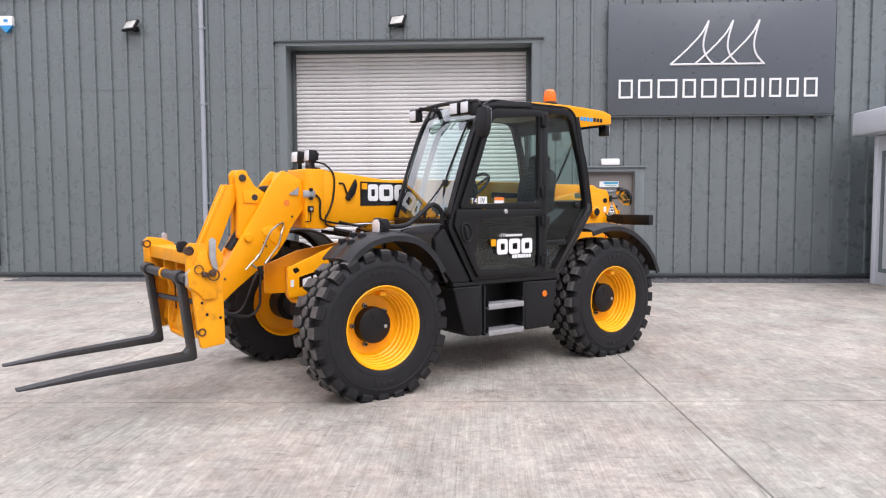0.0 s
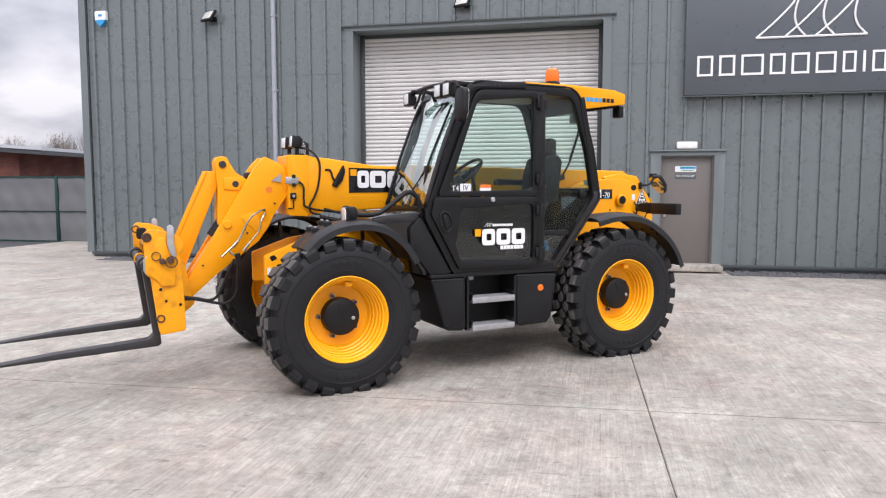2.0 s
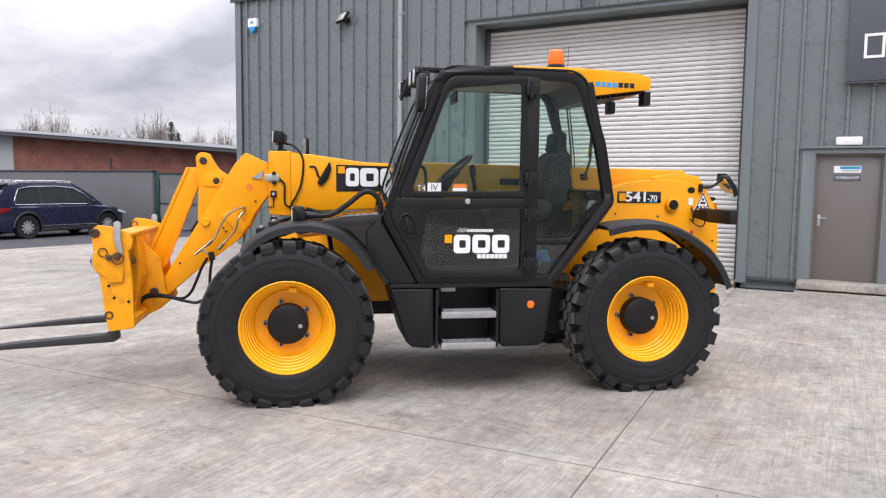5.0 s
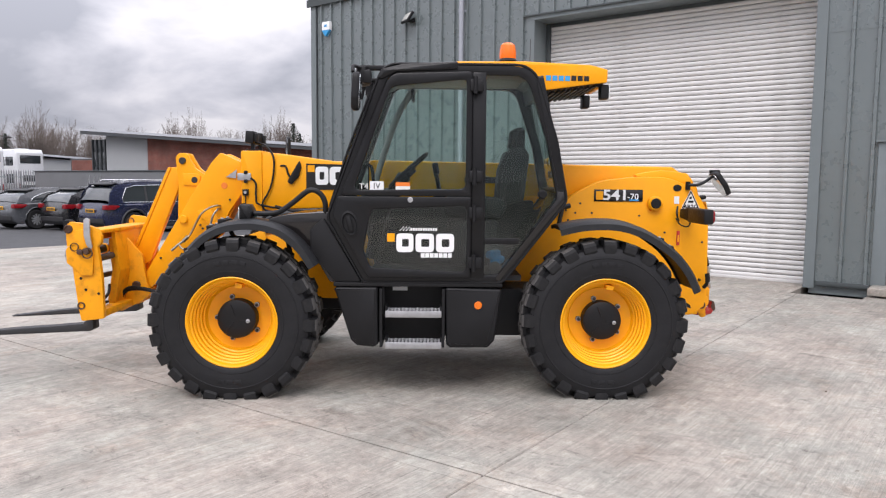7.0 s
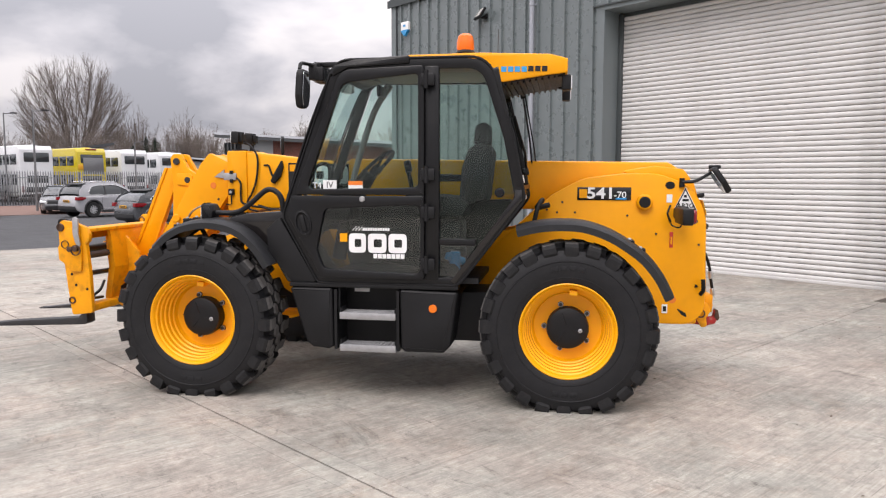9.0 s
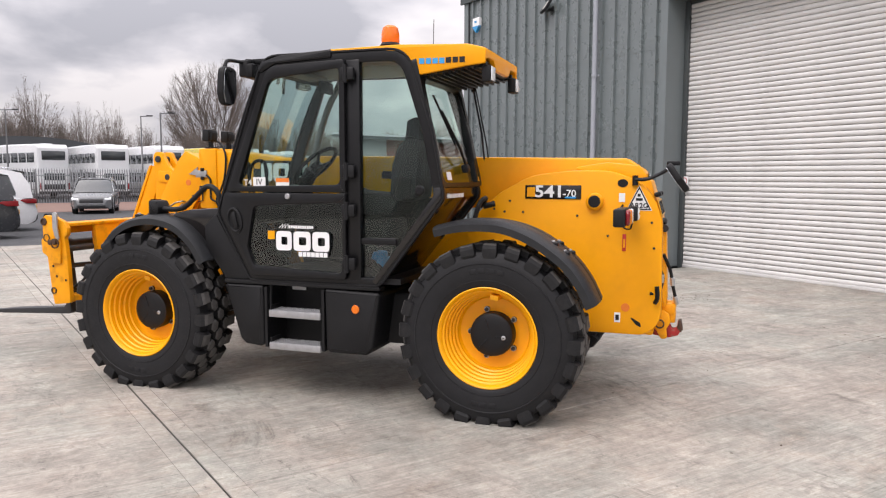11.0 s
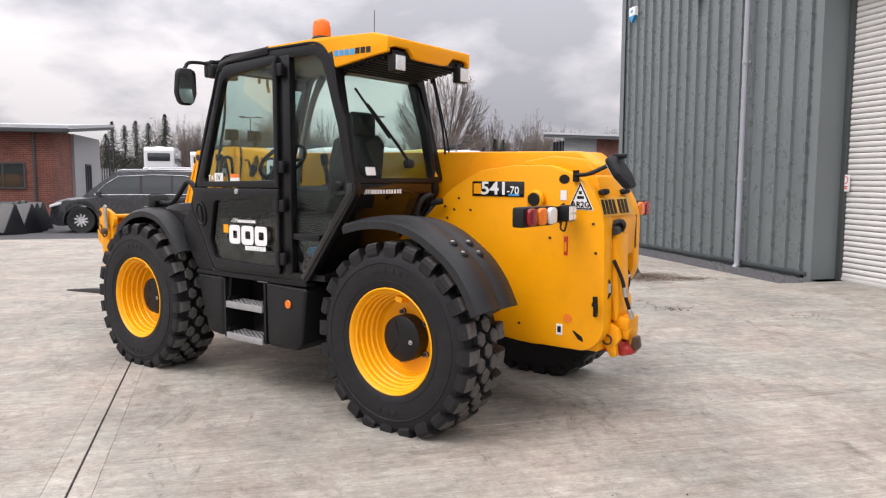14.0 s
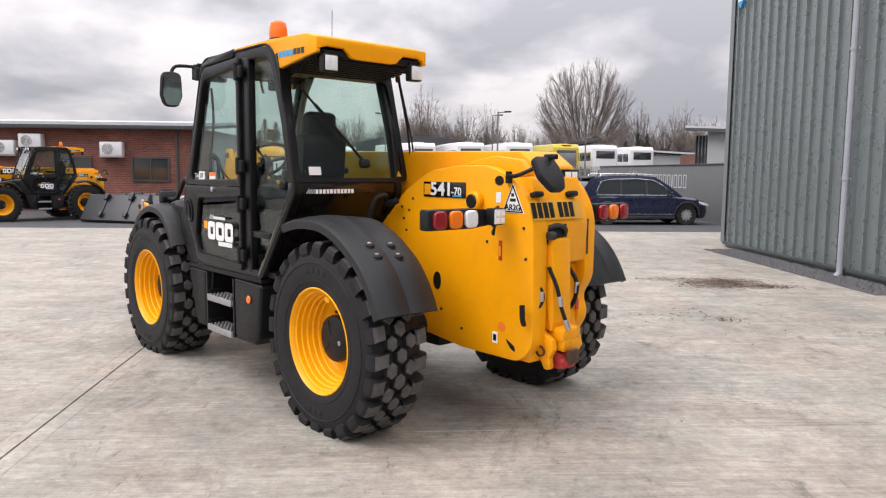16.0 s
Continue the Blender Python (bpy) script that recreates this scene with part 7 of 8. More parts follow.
    part("plate_bar", join(*[box(r - 0.015, -0.19 + k * 0.062, 0.76 if suv else 0.74, 0.006, 0.04, 0.07) for k in range(7)]), PLASTIC, plt)
    part("grille", prism(fillet([(f + 0.004, 0.66), (f - 0.10, 0.74), (f - 0.10, 0.50), (f + 0.004, 0.52)], 0.015), -W * 0.27, W * 0.27, 0.01), PLASTIC, ob)
    wp = [(0.20, 0.09), (wheel_r - 0.10, 0.10), (wheel_r - 0.03, 0.11), (wheel_r, 0.085), (wheel_r, -0.085), (wheel_r - 0.03, -0.11), (0.20, -0.09)]
    spokes = [moved(prism([(-0.024, 0.04), (0.024, 0.04), (0.040, wheel_r - 0.11), (-0.016, wheel_r - 0.11)], 0.060, 0.085, 0.006), pose(0, 0, 0, 0, a, 0)) for a in range(0, 360, 36)]
    rim = to_mesh("rim", join(lathe([(wheel_r - 0.085, 0.085), (wheel_r - 0.095, 0.10), (wheel_r - 0.115, 0.09), (wheel_r - 0.12, 0.02)], 28), lathe([(0.055, 0.06), (0.05, 0.09), (0.0001, 0.092)], 14), *spokes), ALLOY)
    tyre = to_mesh("tyre", lathe(wp, 28), CAR_TYRE)
    disc = to_mesh("brake_disc", lathe([(wheel_r - 0.12, 0.0), (0.0001, 0.0)], 20), PLASTIC)
    for cx in (wf, wr):
        for s in (-1, 1):
            w = new("wheel")
            w.parent = ob
            w.matrix_basis = pose(cx, s * (W / 2 * line(plan, cx) - 0.125), wheel_r, 0, 0, 0 if s > 0 else 180)
            for nm, me in (("tyre", tyre), ("rim", rim), ("brake_disc", disc)):
                o = new(nm, me)
                o.parent = w
    return ob


NAVY = paint("navy_car_paint", (0.010, 0.014, 0.045))
CBLACK = paint("black_car_paint", (0.012, 0.012, 0.013))
CGREY = paint("grey_car_paint", (0.075, 0.08, 0.088))
CSILVER = paint("silver_car_paint", (0.40, 0.40, 0.42))
CDARK = paint("charcoal_car_paint", (0.030, 0.032, 0.036))
CMID = paint("mid_grey_car_paint", (0.17, 0.175, 0.18))
CWHITE = paint("white_car_paint", (0.75, 0.75, 0.76))

car(-19.25, 16.48, 93, "navy blue sport utility car with chrome window trim, parked nose-in", NAVY, 4.62, 1.86, 1.70, wb=2.80, wheel_r=0.36, arch_mat=PLASTIC)
car(-21.95, 16.2, 95, "black hatchback parked nose-in beside the grey wall", CBLACK, 4.15, 1.80, 1.50, 0.94, 0.96, False, 0.33, 2.62)
car(-24.0, 15.25, 100, "dark grey hatchback parked nose-in on the tarmac", CGREY, 4.1, 1.80, 1.44, 0.90, 0.94, False, 0.34, 2.62)
car(-32.4, 15.4, 106, "silver crossover car with black lower trim parked on the tarmac", CSILVER, 4.15, 1.82, 1.62, wheel_r=0.36, arch_mat=PLASTIC)
car(-37.6, 14.75, -20, "grey saloon car facing out by the palisade fence", CMID, 4.5, 1.82, 1.45, 0.90, 0.94, False, 0.33, 2.65)
car(-34.8, 9.85, -12, "grey estate car with roof rails parked nose-out on the tarmac", CMID, 4.6, 1.89, 1.70, wheel_r=0.36)
# charcoal car: chrome serves its silver rails and imitates sky reflection along the roofline
car(-19.0, 3.47, -90, "charcoal large sport utility car parked along the yard edge", CDARK, 5.0, 2.0, 1.90, 1.12, 1.14, True, 0.40, 3.0, trim=CHROME)
car(-22.7, 3.9, -90, "white sport utility car parked beyond the charcoal one", CWHITE, 5.4, 2.0, 2.02, 1.08, 1.10, True, 0.40, 3.2)

# a second machine of the same kind
t2 = copy_thing(tele, pose(-18.67, -5.35, park_z(-18.67, -5.35), 0, 0, 320))
tagged(t2, "second yellow and black telescopic handler parked by the brick building", "telehandler")
tagged(tele, "yellow and black telescopic handler with pallet forks on the yard", "telehandler", group="telehandlers")
tagged(t2, group="telehandlers")

BUCKET = shader("bucket_black_paint", (0.017, 0.019, 0.024), 0.42, var=0.2, scale=3, dirt=(0.05, 0.045, 0.04), dirt_amount=0.25)


def bucket(x, y, yaw, w=2.45):
    ob = empty("loader_bucket", pose(x, y, park_z(x, y), 0, 0, yaw), "black steel loader bucket standing on the tarmac", "bucket", group="loader buckets")
    prof = fillet([(0.41, 0.0), (-0.41, 0.016), (-0.49, 0.10), (-0.05, 0.885), (0.016, 0.90), (-0.016, 0.84), (-0.41, 0.15), (-0.34, 0.066), (0.41, 0.033)], 0.016)
    part("shell", prism(prof, -w / 2, w / 2, 0.008), BUCKET, ob)
    for s in (-1, 1):
        part("end_plate", prism(fillet([(0.43, 0.0), (-0.41, 0.016), (-0.475, 0.10), (-0.04, 0.885), (0.033, 0.885)], 0.016), s * w / 2 - 0.013, s * w / 2 + 0.013, 0.004), BUCKET, ob)
    for k in (-0.62, 0.40):
        part("hook_plate", join(prism(fillet([(-0.46, 0.20), (-0.53, 0.24), (-0.44, 0.40), (-0.40, 0.36)], 0.02), k - 0.06, k + 0.06, 0.006), prism(fillet([(-0.20, 0.72), (-0.24, 0.77), (-0.13, 0.96), (-0.04, 0.90)], 0.03), k - 0.06, k + 0.06, 0.006)), BUCKET, ob)
        part("hook_eye", cyl((-0.13, k - 0.09, 0.87), (-0.13, k + 0.09, 0.87), 0.055, 12, 0.008), BUCKET, ob)
        part("back_seam", prism([(-0.44, 0.205), (-0.455, 0.21), (-0.10, 0.845), (-0.085, 0.835)], k - 0.012, k + 0.012), BUCKET, ob)
    part("edge", box(0.33, 0, 0.016, 0.13, w, 0.025, 0.004), DARK_STEEL, ob)
    return ob


b0_ = bucket(-17.93, -0.8, 156)
for x, y, a in ((-18.95, -0.65, 157), (-19.95, -0.75, 155), (-20.95, -0.85, 156)):
    copy_thing(b0_, pose(x, y, park_z(x, y), 0, 0, a))

# grey boundary wall, mesh fence, palisade fence
FADED_WHITE = shader("faded_white_paint", (0.52, 0.53, 0.54), 0.6, var=0.15, scale=6)
RENDER_GREY = shader("grey_rendered_wall", (0.13, 0.135, 0.14), 0.7, var=0.1, scale=0.8, bump=0.2)
bw = thing("boundary_wall", box(-27.1, 19.7, 0.85, 17.8, 0.22, 2.2, 0.02), RENDER_GREY, "smooth grey boundary wall with faded white block lettering", "wall", kind="structure")
part("wall_coping", box(-27.1, 19.7, 1.965, 17.9, 0.30, 0.05, 0.01), TRIM_DARK, bw)
x = -22.75
for k in range(11):
    w = 0.10 if k == 3 else 0.34
    part("wall_letter_bar", ring([(x - w, 1.02), (x, 1.02), (x, 1.56), (x - w, 1.56)], [(x - w + 0.045, 1.065), (x - 0.045, 1.065), (x - 0.045, 1.515), (x - w + 0.045, 1.515)], 19.578, 19.588), FADED_WHITE, bw)
    x -= w + 0.17
for k in range(3):
    part("wall_emblem", tube([(-29.5 - k * 0.50, 19.585, 1.15), (-29.15 - k * 0.50, 19.585, 1.75), (-29.2 - k * 0.50, 19.585, 1.15)], 0.02, 5), FADED_WHITE, bw)
FENCE_GREEN = shader("green_fence_paint", (0.012, 0.045, 0.035), 0.45, var=0.1, scale=4)
MESH_GREY = shader("grey_screen_mesh", (0.16, 0.165, 0.17), 0.8, var=0.12, scale=1.5, bump=0.3, bump_scale=250)
fn = empty("screen_fence", pose(0, 19.7, -0.15), "green steel fence filled with grey wind-break mesh", "fence", kind="structure")
for k in range(4):
    x0 = -18.05 + k * 3.5
    part("post", box(x0, 0, 1.0, 0.09 if k else 0.2, 0.09, 2.12, 0.008), FENCE_GREEN, fn)
    if k < 3:
        part("rail", join(*[box(x0 + 1.75, 0, z, 3.45, 0.05, h) for z, h in ((2.02, 0.05), (0.10, 0.05), (1.0, 0.02))]), FENCE_GREEN, fn)
        sh = bmesh.new()
        nx, nz = 26, 16
        vv = [[sh.verts.new((x0 + 0.06 + 3.38 * i / nx, 0.012 * math.sin(i * 1.3 + j * 0.7) + 0.01 * math.sin(j * 1.1 + k), 0.12 + 1.88 * j / nz)) for i in range(nx + 1)] for j in range(nz + 1)]
        for j in range(nz):
            for i in range(nx):
                sh.faces.new((vv[j][i], vv[j][i + 1], vv[j + 1][i + 1], vv[j + 1][i]))
        part("mesh_panel", sh, MESH_GREY, fn, "sagging grey wind-break mesh", smooth=2)
GALV_FENCE = shader("galvanised_fence", (0.20, 0.21, 0.22), 0.55, metal=0.4, var=0.15, scale=3)
pf = empty("palisade_fence", pose(-49.8, 0, -0.17), "grey galvanised palisade fence along the bus park", "fence", kind="structure")
pales = bmesh.new()
for k in range(290):
    yy = -14 + k * 0.155
    vs = [pales.verts.new(p) for p in ((-0.02, yy, 0.05), (-0.02, yy + 0.07, 0.05), (-0.02, yy + 0.07, 2.2), (-0.02, yy + 0.035, 2.34), (-0.02, yy, 2.2))]
    vb = [pales.verts.new(v.co + Vector((0.035, 0, 0))) for v in vs]
    pales.faces.new(vs), pales.faces.new(vb[::-1])
    for i in range(5):
        pales.faces.new((vs[i], vb[i], vb[(i + 1) % 5], vs[(i + 1) % 5]))
ps_ = part("pale", pales, GALV_FENCE, pf, "row of pointed steel pales")
ps_["kind"] = "stuff"
for z in (0.45, 1.85):
    part("rail", box(-0.06, 8.4, z, 0.05, 45, 0.05), GALV_FENCE, pf)
for k in range(17):
    part("post", box(-0.12, -14 + k * 2.75, 1.12, 0.09, 0.07, 2.25), GALV_FENCE, pf)
thing("pavement_1", box(-42.6, 10, -0.165, 14, 40, 0.03), shader("red_block_paving", (0.20, 0.12, 0.095), 0.85, var=0.15, scale=2), "reddish block-paved bays before the fence", "paving", kind="structure")

# buses
BUS_WHITE = paint("white_bus_paint", (0.72, 0.73, 0.74))
BUS_YELLOW = paint("yellow_bus_paint", (0.60, 0.47, 0.02))


def bus(x, y, yaw, mat, label, L=9.6, W=2.5, H=4.35, decks=2):
    """A bus whose rear end stands over the given point."""
    ob = empty("bus", pose(x, y, -0.17, 0, 0, yaw), label, "bus", group="parked buses")
    part("body", prism(fillet([(L, 0.35), (L - 0.1, H * 0.5), (L - 0.35, H - 0.05), (L * 0.5, H), (0.25, H - 0.03), (0.06, H - 0.35), (0.0, 1.4), (0.02, 0.4)], 0.14), -W / 2, W / 2, 0.14, seg=3), mat, ob)
    rows = ((H - 1.38, 0.78), (1.42, 0.80)) if decks == 2 else ((H - 1.25, 0.82),)
    part("rear_window", box(0.045, 0, H - 0.92, 0.06, W * 0.74, 0.72, 0.05), CAR_GLASS, ob)
    if decks == 2:
        part("rear_window", box(0.0, 0, 1.75, 0.05, W * 0.62, 0.55, 0.04), CAR_GLASS, ob)
    part("engine_grille", box(-0.006, 0, 0.95, 0.03, W * 0.66, 0.40, 0.02), PLASTIC, ob)
    part("bumper", box(-0.02, 0, 0.5, 0.14, W * 0.96, 0.20, 0.04), PLASTIC, ob)
    part("roof_vent", box(1.2, 0, H + 0.01, 0.9, 0.7, 0.08, 0.03), mat, ob)
    for s in (-1, 1):
        for z, h in rows:
            for k in range(int((L - 1.2) / 1.32)):
                part("side_window", box(1.15 + k * 1.32, s * W / 2, z + h / 2 - 0.1, 1.18, 0.03, h, 0.012), CAR_GLASS, ob)
        part("skirt_line", box(L / 2, s * W / 2, 0.75, L - 0.8, 0.012, 0.05), PLASTIC, ob)
        part("tail_light", box(0.0, s * (W / 2 - 0.16), 1.0, 0.06, 0.14, 0.5, 0.02), RED_LENS, ob)
        part("marker_lamp", box(0.09, s * (W / 2 - 0.22), H - 0.42, 0.04, 0.09, 0.09, 0.02), RED_LENS, ob)
        for cx in (2.6, L - 2.2):
            w = new("wheel")
            w.parent = ob
            w.matrix_basis = pose(cx, s * (W / 2 - 0.10), 0.47, 0, 0, 0 if s > 0 else 180)
            part("tyre", lathe([(0.26, 0.11), (0.42, 0.12), (0.47, 0.09), (0.47, -0.1), (0.26, -0.1)], 20), CAR_TYRE, w)
            part("rim", lathe([(0.26, 0.09), (0.18, 0.04), (0.0001, 0.05)], 16), ALLOY, w)
    return ob


bw1 = bus(-58.2, 18.3, 190, BUS_WHITE, "white double-deck bus with dark windows behind the palisade fence")
byl = bus(-60.3, 22.9, 190, BUS_YELLOW, "yellow double-deck school bus with a grey rear panel behind the fence")
part("rear_panel", box(0.012, -0.12, 2.85, 0.05, 1.7, 1.35, 0.02), CMID, byl)
part("route_square", box(0.0, 0.95, 2.75, 0.04, 0.42, 0.42, 0.01), PLATE_YELLOW, byl)
part("light_strip", box(0.14, 0, 4.22, 0.10, 0.9, 0.10, 0.02), RED_LENS, byl)
for x, y, a in ((-61.8, 26.9, 190), (-65.5, 31.6, 188), (-58.5, 14.0, 190), (-62.5, -1.3, 182), (-75.0, 1.5, 184)):
    copy_thing(bw1, pose(x, y, -0.17, 0, 0, a))
bus(-60.5, 9.9, 203, BUS_WHITE, "long white coach seen along its windowed side")

# buildings round the car park
BRICK = bpy.data.materials.new("red_brick")
BRICK.use_nodes = True
bn, bl = BRICK.node_tree.nodes, BRICK.node_tree.links
btc = bn.new("ShaderNodeTexCoord")
bsep = bn.new("ShaderNodeSeparateXYZ")
bl.new(btc.outputs["Object"], bsep.inputs[0])
badd = bn.new("ShaderNodeMath")
bl.new(bsep.outputs[0], badd.inputs[0]), bl.new(bsep.outputs[1], badd.inputs[1])
bcm = bn.new("ShaderNodeCombineXYZ")
bl.new(badd.outputs[0], bcm.inputs[0]), bl.new(bsep.outputs[2], bcm.inputs[1])
btx = bn.new("ShaderNodeTexBrick")
btx.inputs["Scale"].default_value = 1.0
btx.inputs["Brick Width"].default_value = 0.225
btx.inputs["Row Height"].default_value = 0.075
btx.inputs["Mortar Size"].default_value = 0.008
btx.inputs["Color1"].default_value = (0.24, 0.068, 0.042, 1)
btx.inputs["Color2"].default_value = (0.15, 0.040, 0.028, 1)
btx.inputs["Mortar"].default_value = (0.20, 0.15, 0.13, 1)
bl.new(bcm.outputs[0], btx.inputs["Vector"])
bnz = bn.new("ShaderNodeTexNoise")
bnz.inputs["Scale"].default_value = 0.9
bnz.inputs["Detail"].default_value = 6
bl.new(btc.outputs["Object"], bnz.inputs["Vector"])
bmr = bn.new("ShaderNodeMapRange")
bmr.inputs[1].default_value, bmr.inputs[2].default_value, bmr.inputs[3].default_value, bmr.inputs[4].default_value = 0.3, 0.7, 0.75, 1.3
bl.new(bnz.outputs[0], bmr.inputs[0])
bsc = bn.new("ShaderNodeVectorMath")
bsc.operation = "SCALE"
bl.new(btx.outputs[0], bsc.inputs[0]), bl.new(bmr.outputs[0], bsc.inputs["Scale"])
bl.new(bsc.outputs[0], bn["Principled BSDF"].inputs["Base Color"])
bn["Principled BSDF"].inputs["Roughness"].default_value = 0.85
ROOF_METAL = shader("pale_metal_roof", (0.50, 0.52, 0.55), 0.35, var=0.06, scale=0.3)
FASCIA = shader("dark_fascia", (0.06, 0.065, 0.07), 0.5, var=0.1, scale=1)
PALE_RENDER = shader("pale_grey_render", (0.36, 0.37, 0.375), 0.7, var=0.05, scale=0.5)


def window(parent, m, w, h, bars_=1):
    win = part("window", moved(ring([(-w / 2, -h / 2), (w / 2, -h / 2), (w / 2, h / 2), (-w / 2, h / 2)], [(-w / 2 + 0.06, -h / 2 + 0.06), (w / 2 - 0.06, -h / 2 + 0.06), (w / 2 - 0.06, h / 2 - 0.06), (-w / 2 + 0.06, h / 2 - 0.06)], -0.05, 0.06), m), FASCIA, parent)
    part("pane", moved(box(0, 0.01, 0, w - 0.1, 0.02, h - 0.1), m), CAR_GLASS, win)
    for k in range(bars_):
        part("mullion", moved(box(-w / 2 + w * (k + 1) / (bars_ + 1), -0.01, 0, 0.05, 0.06, h - 0.1), m), FASCIA, win)
    return win


# brick unit with air conditioners; its front looks along +x
bb = empty("brick_office", pose(-25.4, 0, -0.03, 0, 0, 0), "single-storey red brick office with a pale metal roof", "building")
part("wall", box(-4.1, -12.6, 1.60, 8.2, 24.0, 3.6), BRICK, bb, "red brick wall")
part("rendered_end", box(-5.6, -0.57, 1.60, 5.2, 0.16, 3.6), PALE_RENDER, bb, "pale grey rendered end wall")
part("roof", prism([(0.55, 3.42), (0.55, 3.54), (-8.7, 4.18), (-8.7, 4.06)], -25.4, 0.15, plane="xz"), ROOF_METAL, bb, "pale low-pitched metal roof")
part("fascia", box(0.45, -12.6, 3.36, 0.18, 25.4, 0.20, 0.02), FASCIA, bb, "dark gutter and fascia")
part("barge_board", prism([(0.5, 3.28), (0.5, 3.41), (-8.6, 4.05), (-8.6, 3.92)], 0.05, 0.13, plane="xz"), FASCIA, bb)
part("drain_pipe", cyl((0.06, -1.25, 0), (0.06, -1.25, 3.35), 0.05, 10), FASCIA, bb)
for yy in (-2.35, -5.55, -11.5):
    window(bb, pose(0.02, yy, 1.62, 0, 0, 90), 1.55, 1.02, 1)
window(bb, pose(-5.4, -0.47, 1.4, 0, 0, 180), 1.0, 1.5, 1)


def aircon(y, z):
    ac = part("air_conditioner", box(0.22, y, z, 0.38, 0.90, 0.58, 0.02), BUS_WHITE, bb, "white outdoor air-conditioning unit")
    part("fan_grille", moved(join(*[lathe([(r, 0.0), (r + 0.012, 0.0), (r + 0.012, 0.012), (r, 0.012)], 24, "x") for r in (0.05, 0.10, 0.15, 0.20)]), pose(0.412, y - 0.12, z)), FASCIA, ac)
    part("bracket", box(0.20, y, z - 0.32, 0.40, 0.96, 0.05), PALE_RENDER, ac)


for y, z in ((-3.84, 2.45), (-7.1, 2.75), (-8.2, 2.48)):
    aircon(y, z)
for xx in (-9.0, -9.9):
    part("lattice_post", box(xx, -0.2, 1.7, 0.07, 0.07, 3.6), FASCIA, bb)
for z in (0.6, 1.2, 1.8, 2.4, 3.0, 3.4):
    part("lattice_rail", box(-9.45, -0.2, z, 0.9, 0.05, 0.05), FASCIA, bb)

# long wedge-roofed building beyond the grey wall
ax = math.degrees(math.atan2(4.0, 32.0))
hh = empty("wedge_office", pose(-61.5, 35.9, -0.35, 0, 0, ax), "long brick and grey office with a wedge-shaped pale roof", "building")
part("wall", prism([(6.3, 0), (27.7, 0), (27.7, 4.10), (6.3, 5.50)], 0.25, 13.7), BRICK, hh, "red brick wing")
part("rendered_wall", prism([(0.6, 0), (6.3, 0), (6.3, 5.58), (0.6, 5.95)], 0.22, 13, plane="xz"), PALE_RENDER, hh, "pale grey rendered wing")
part("roof", prism([(-1.6, 6.27), (-1.6, 6.47), (30.0, 4.30), (30.0, 4.10)], -0.9, 14.5), ROOF_METAL, hh, "pale sloping metal roof")
part("fascia", prism([(-1.6, 5.98), (-1.6, 6.26), (30.0, 4.09), (30.0, 3.84)], -0.85, 14.4), FASCIA, hh)
part("corner_glazing", box(-0.45, 6.5, 2.75, 2.1, 12.4, 5.5), CAR_GLASS, hh, "glazed corner")
for k in range(4):
    part("mullion", box(-1.5 + k * 0.62, 0.26, 2.75, 0.09, 0.12, 5.5), FASCIA, hh)
part("side_block", box(-4.3, 7.0, 1.9, 5.2, 11.0, 3.9), FASCIA, hh, "dark grey side block")
part("red_panel", box(-4.3, 1.45, 2.9, 4.6, 0.12, 1.6), BRICK, hh)
window(hh, pose(-4.3, 1.40, 1.3), 4.2, 0.9, 3)
part("drain_pipe", cyl((16.5, 0.2, 0), (16.5, 0.2, 3.6), 0.07, 8), FASCIA, hh)
shed = empty("far_shed", pose(-92.0, 27.5, -0.4, 0, 0, 83), "grey industrial shed with a sloping roof behind the buses", "building")
part("wall", prism([(-5.4, 0), (5.4, 0), (5.4, 5.7), (-5.4, 3.9)], -6, 6), PALE_RENDER, shed, "pale grey clad wall")
part("roof", prism([(-5.9, 3.95), (5.9, 5.95), (5.9, 6.25), (-5.9, 4.2)], -6.5, 6.5), FASCIA, shed, "dark sloping roof edge")
low = empty("low_shed", pose(-82.0, 39.5, -0.4, 0, 0, 72), "low unit with a pale metal roof beside the bus park", "building")
part("wall", box(0, 0, 2.0, 9.5, 8, 4.0), PALE_RENDER, low)
part("roof", prism([(-5.2, 4.9), (5.2, 4.2), (5.2, 4.0), (-5.2, 4.7)], -4.5, 4.5), ROOF_METAL, low, "pale metal roof")
barn = empty("arched_shed", pose(-94, 9.6, -0.4, 0, 0, 86), "shed with a low arched dark roof and pale shutters", "building")
part("wall", box(0, 0, 2.1, 17, 12, 4.2), PALE_RENDER, barn, "pale clad wall")
part("roof", prism([(9.0 * math.cos(a), 4.1 + 2.3 * math.sin(a)) for a in [math.pi * k / 14 for k in range(15)]], -6.6, 6.6), FASCIA, barn, "dark arched roof")
for xx in (-5.0, 0.5):
    part("shutter", box(xx, -6.05, 1.9, 3.4, 0.1, 3.6), ROOF_METAL, barn)

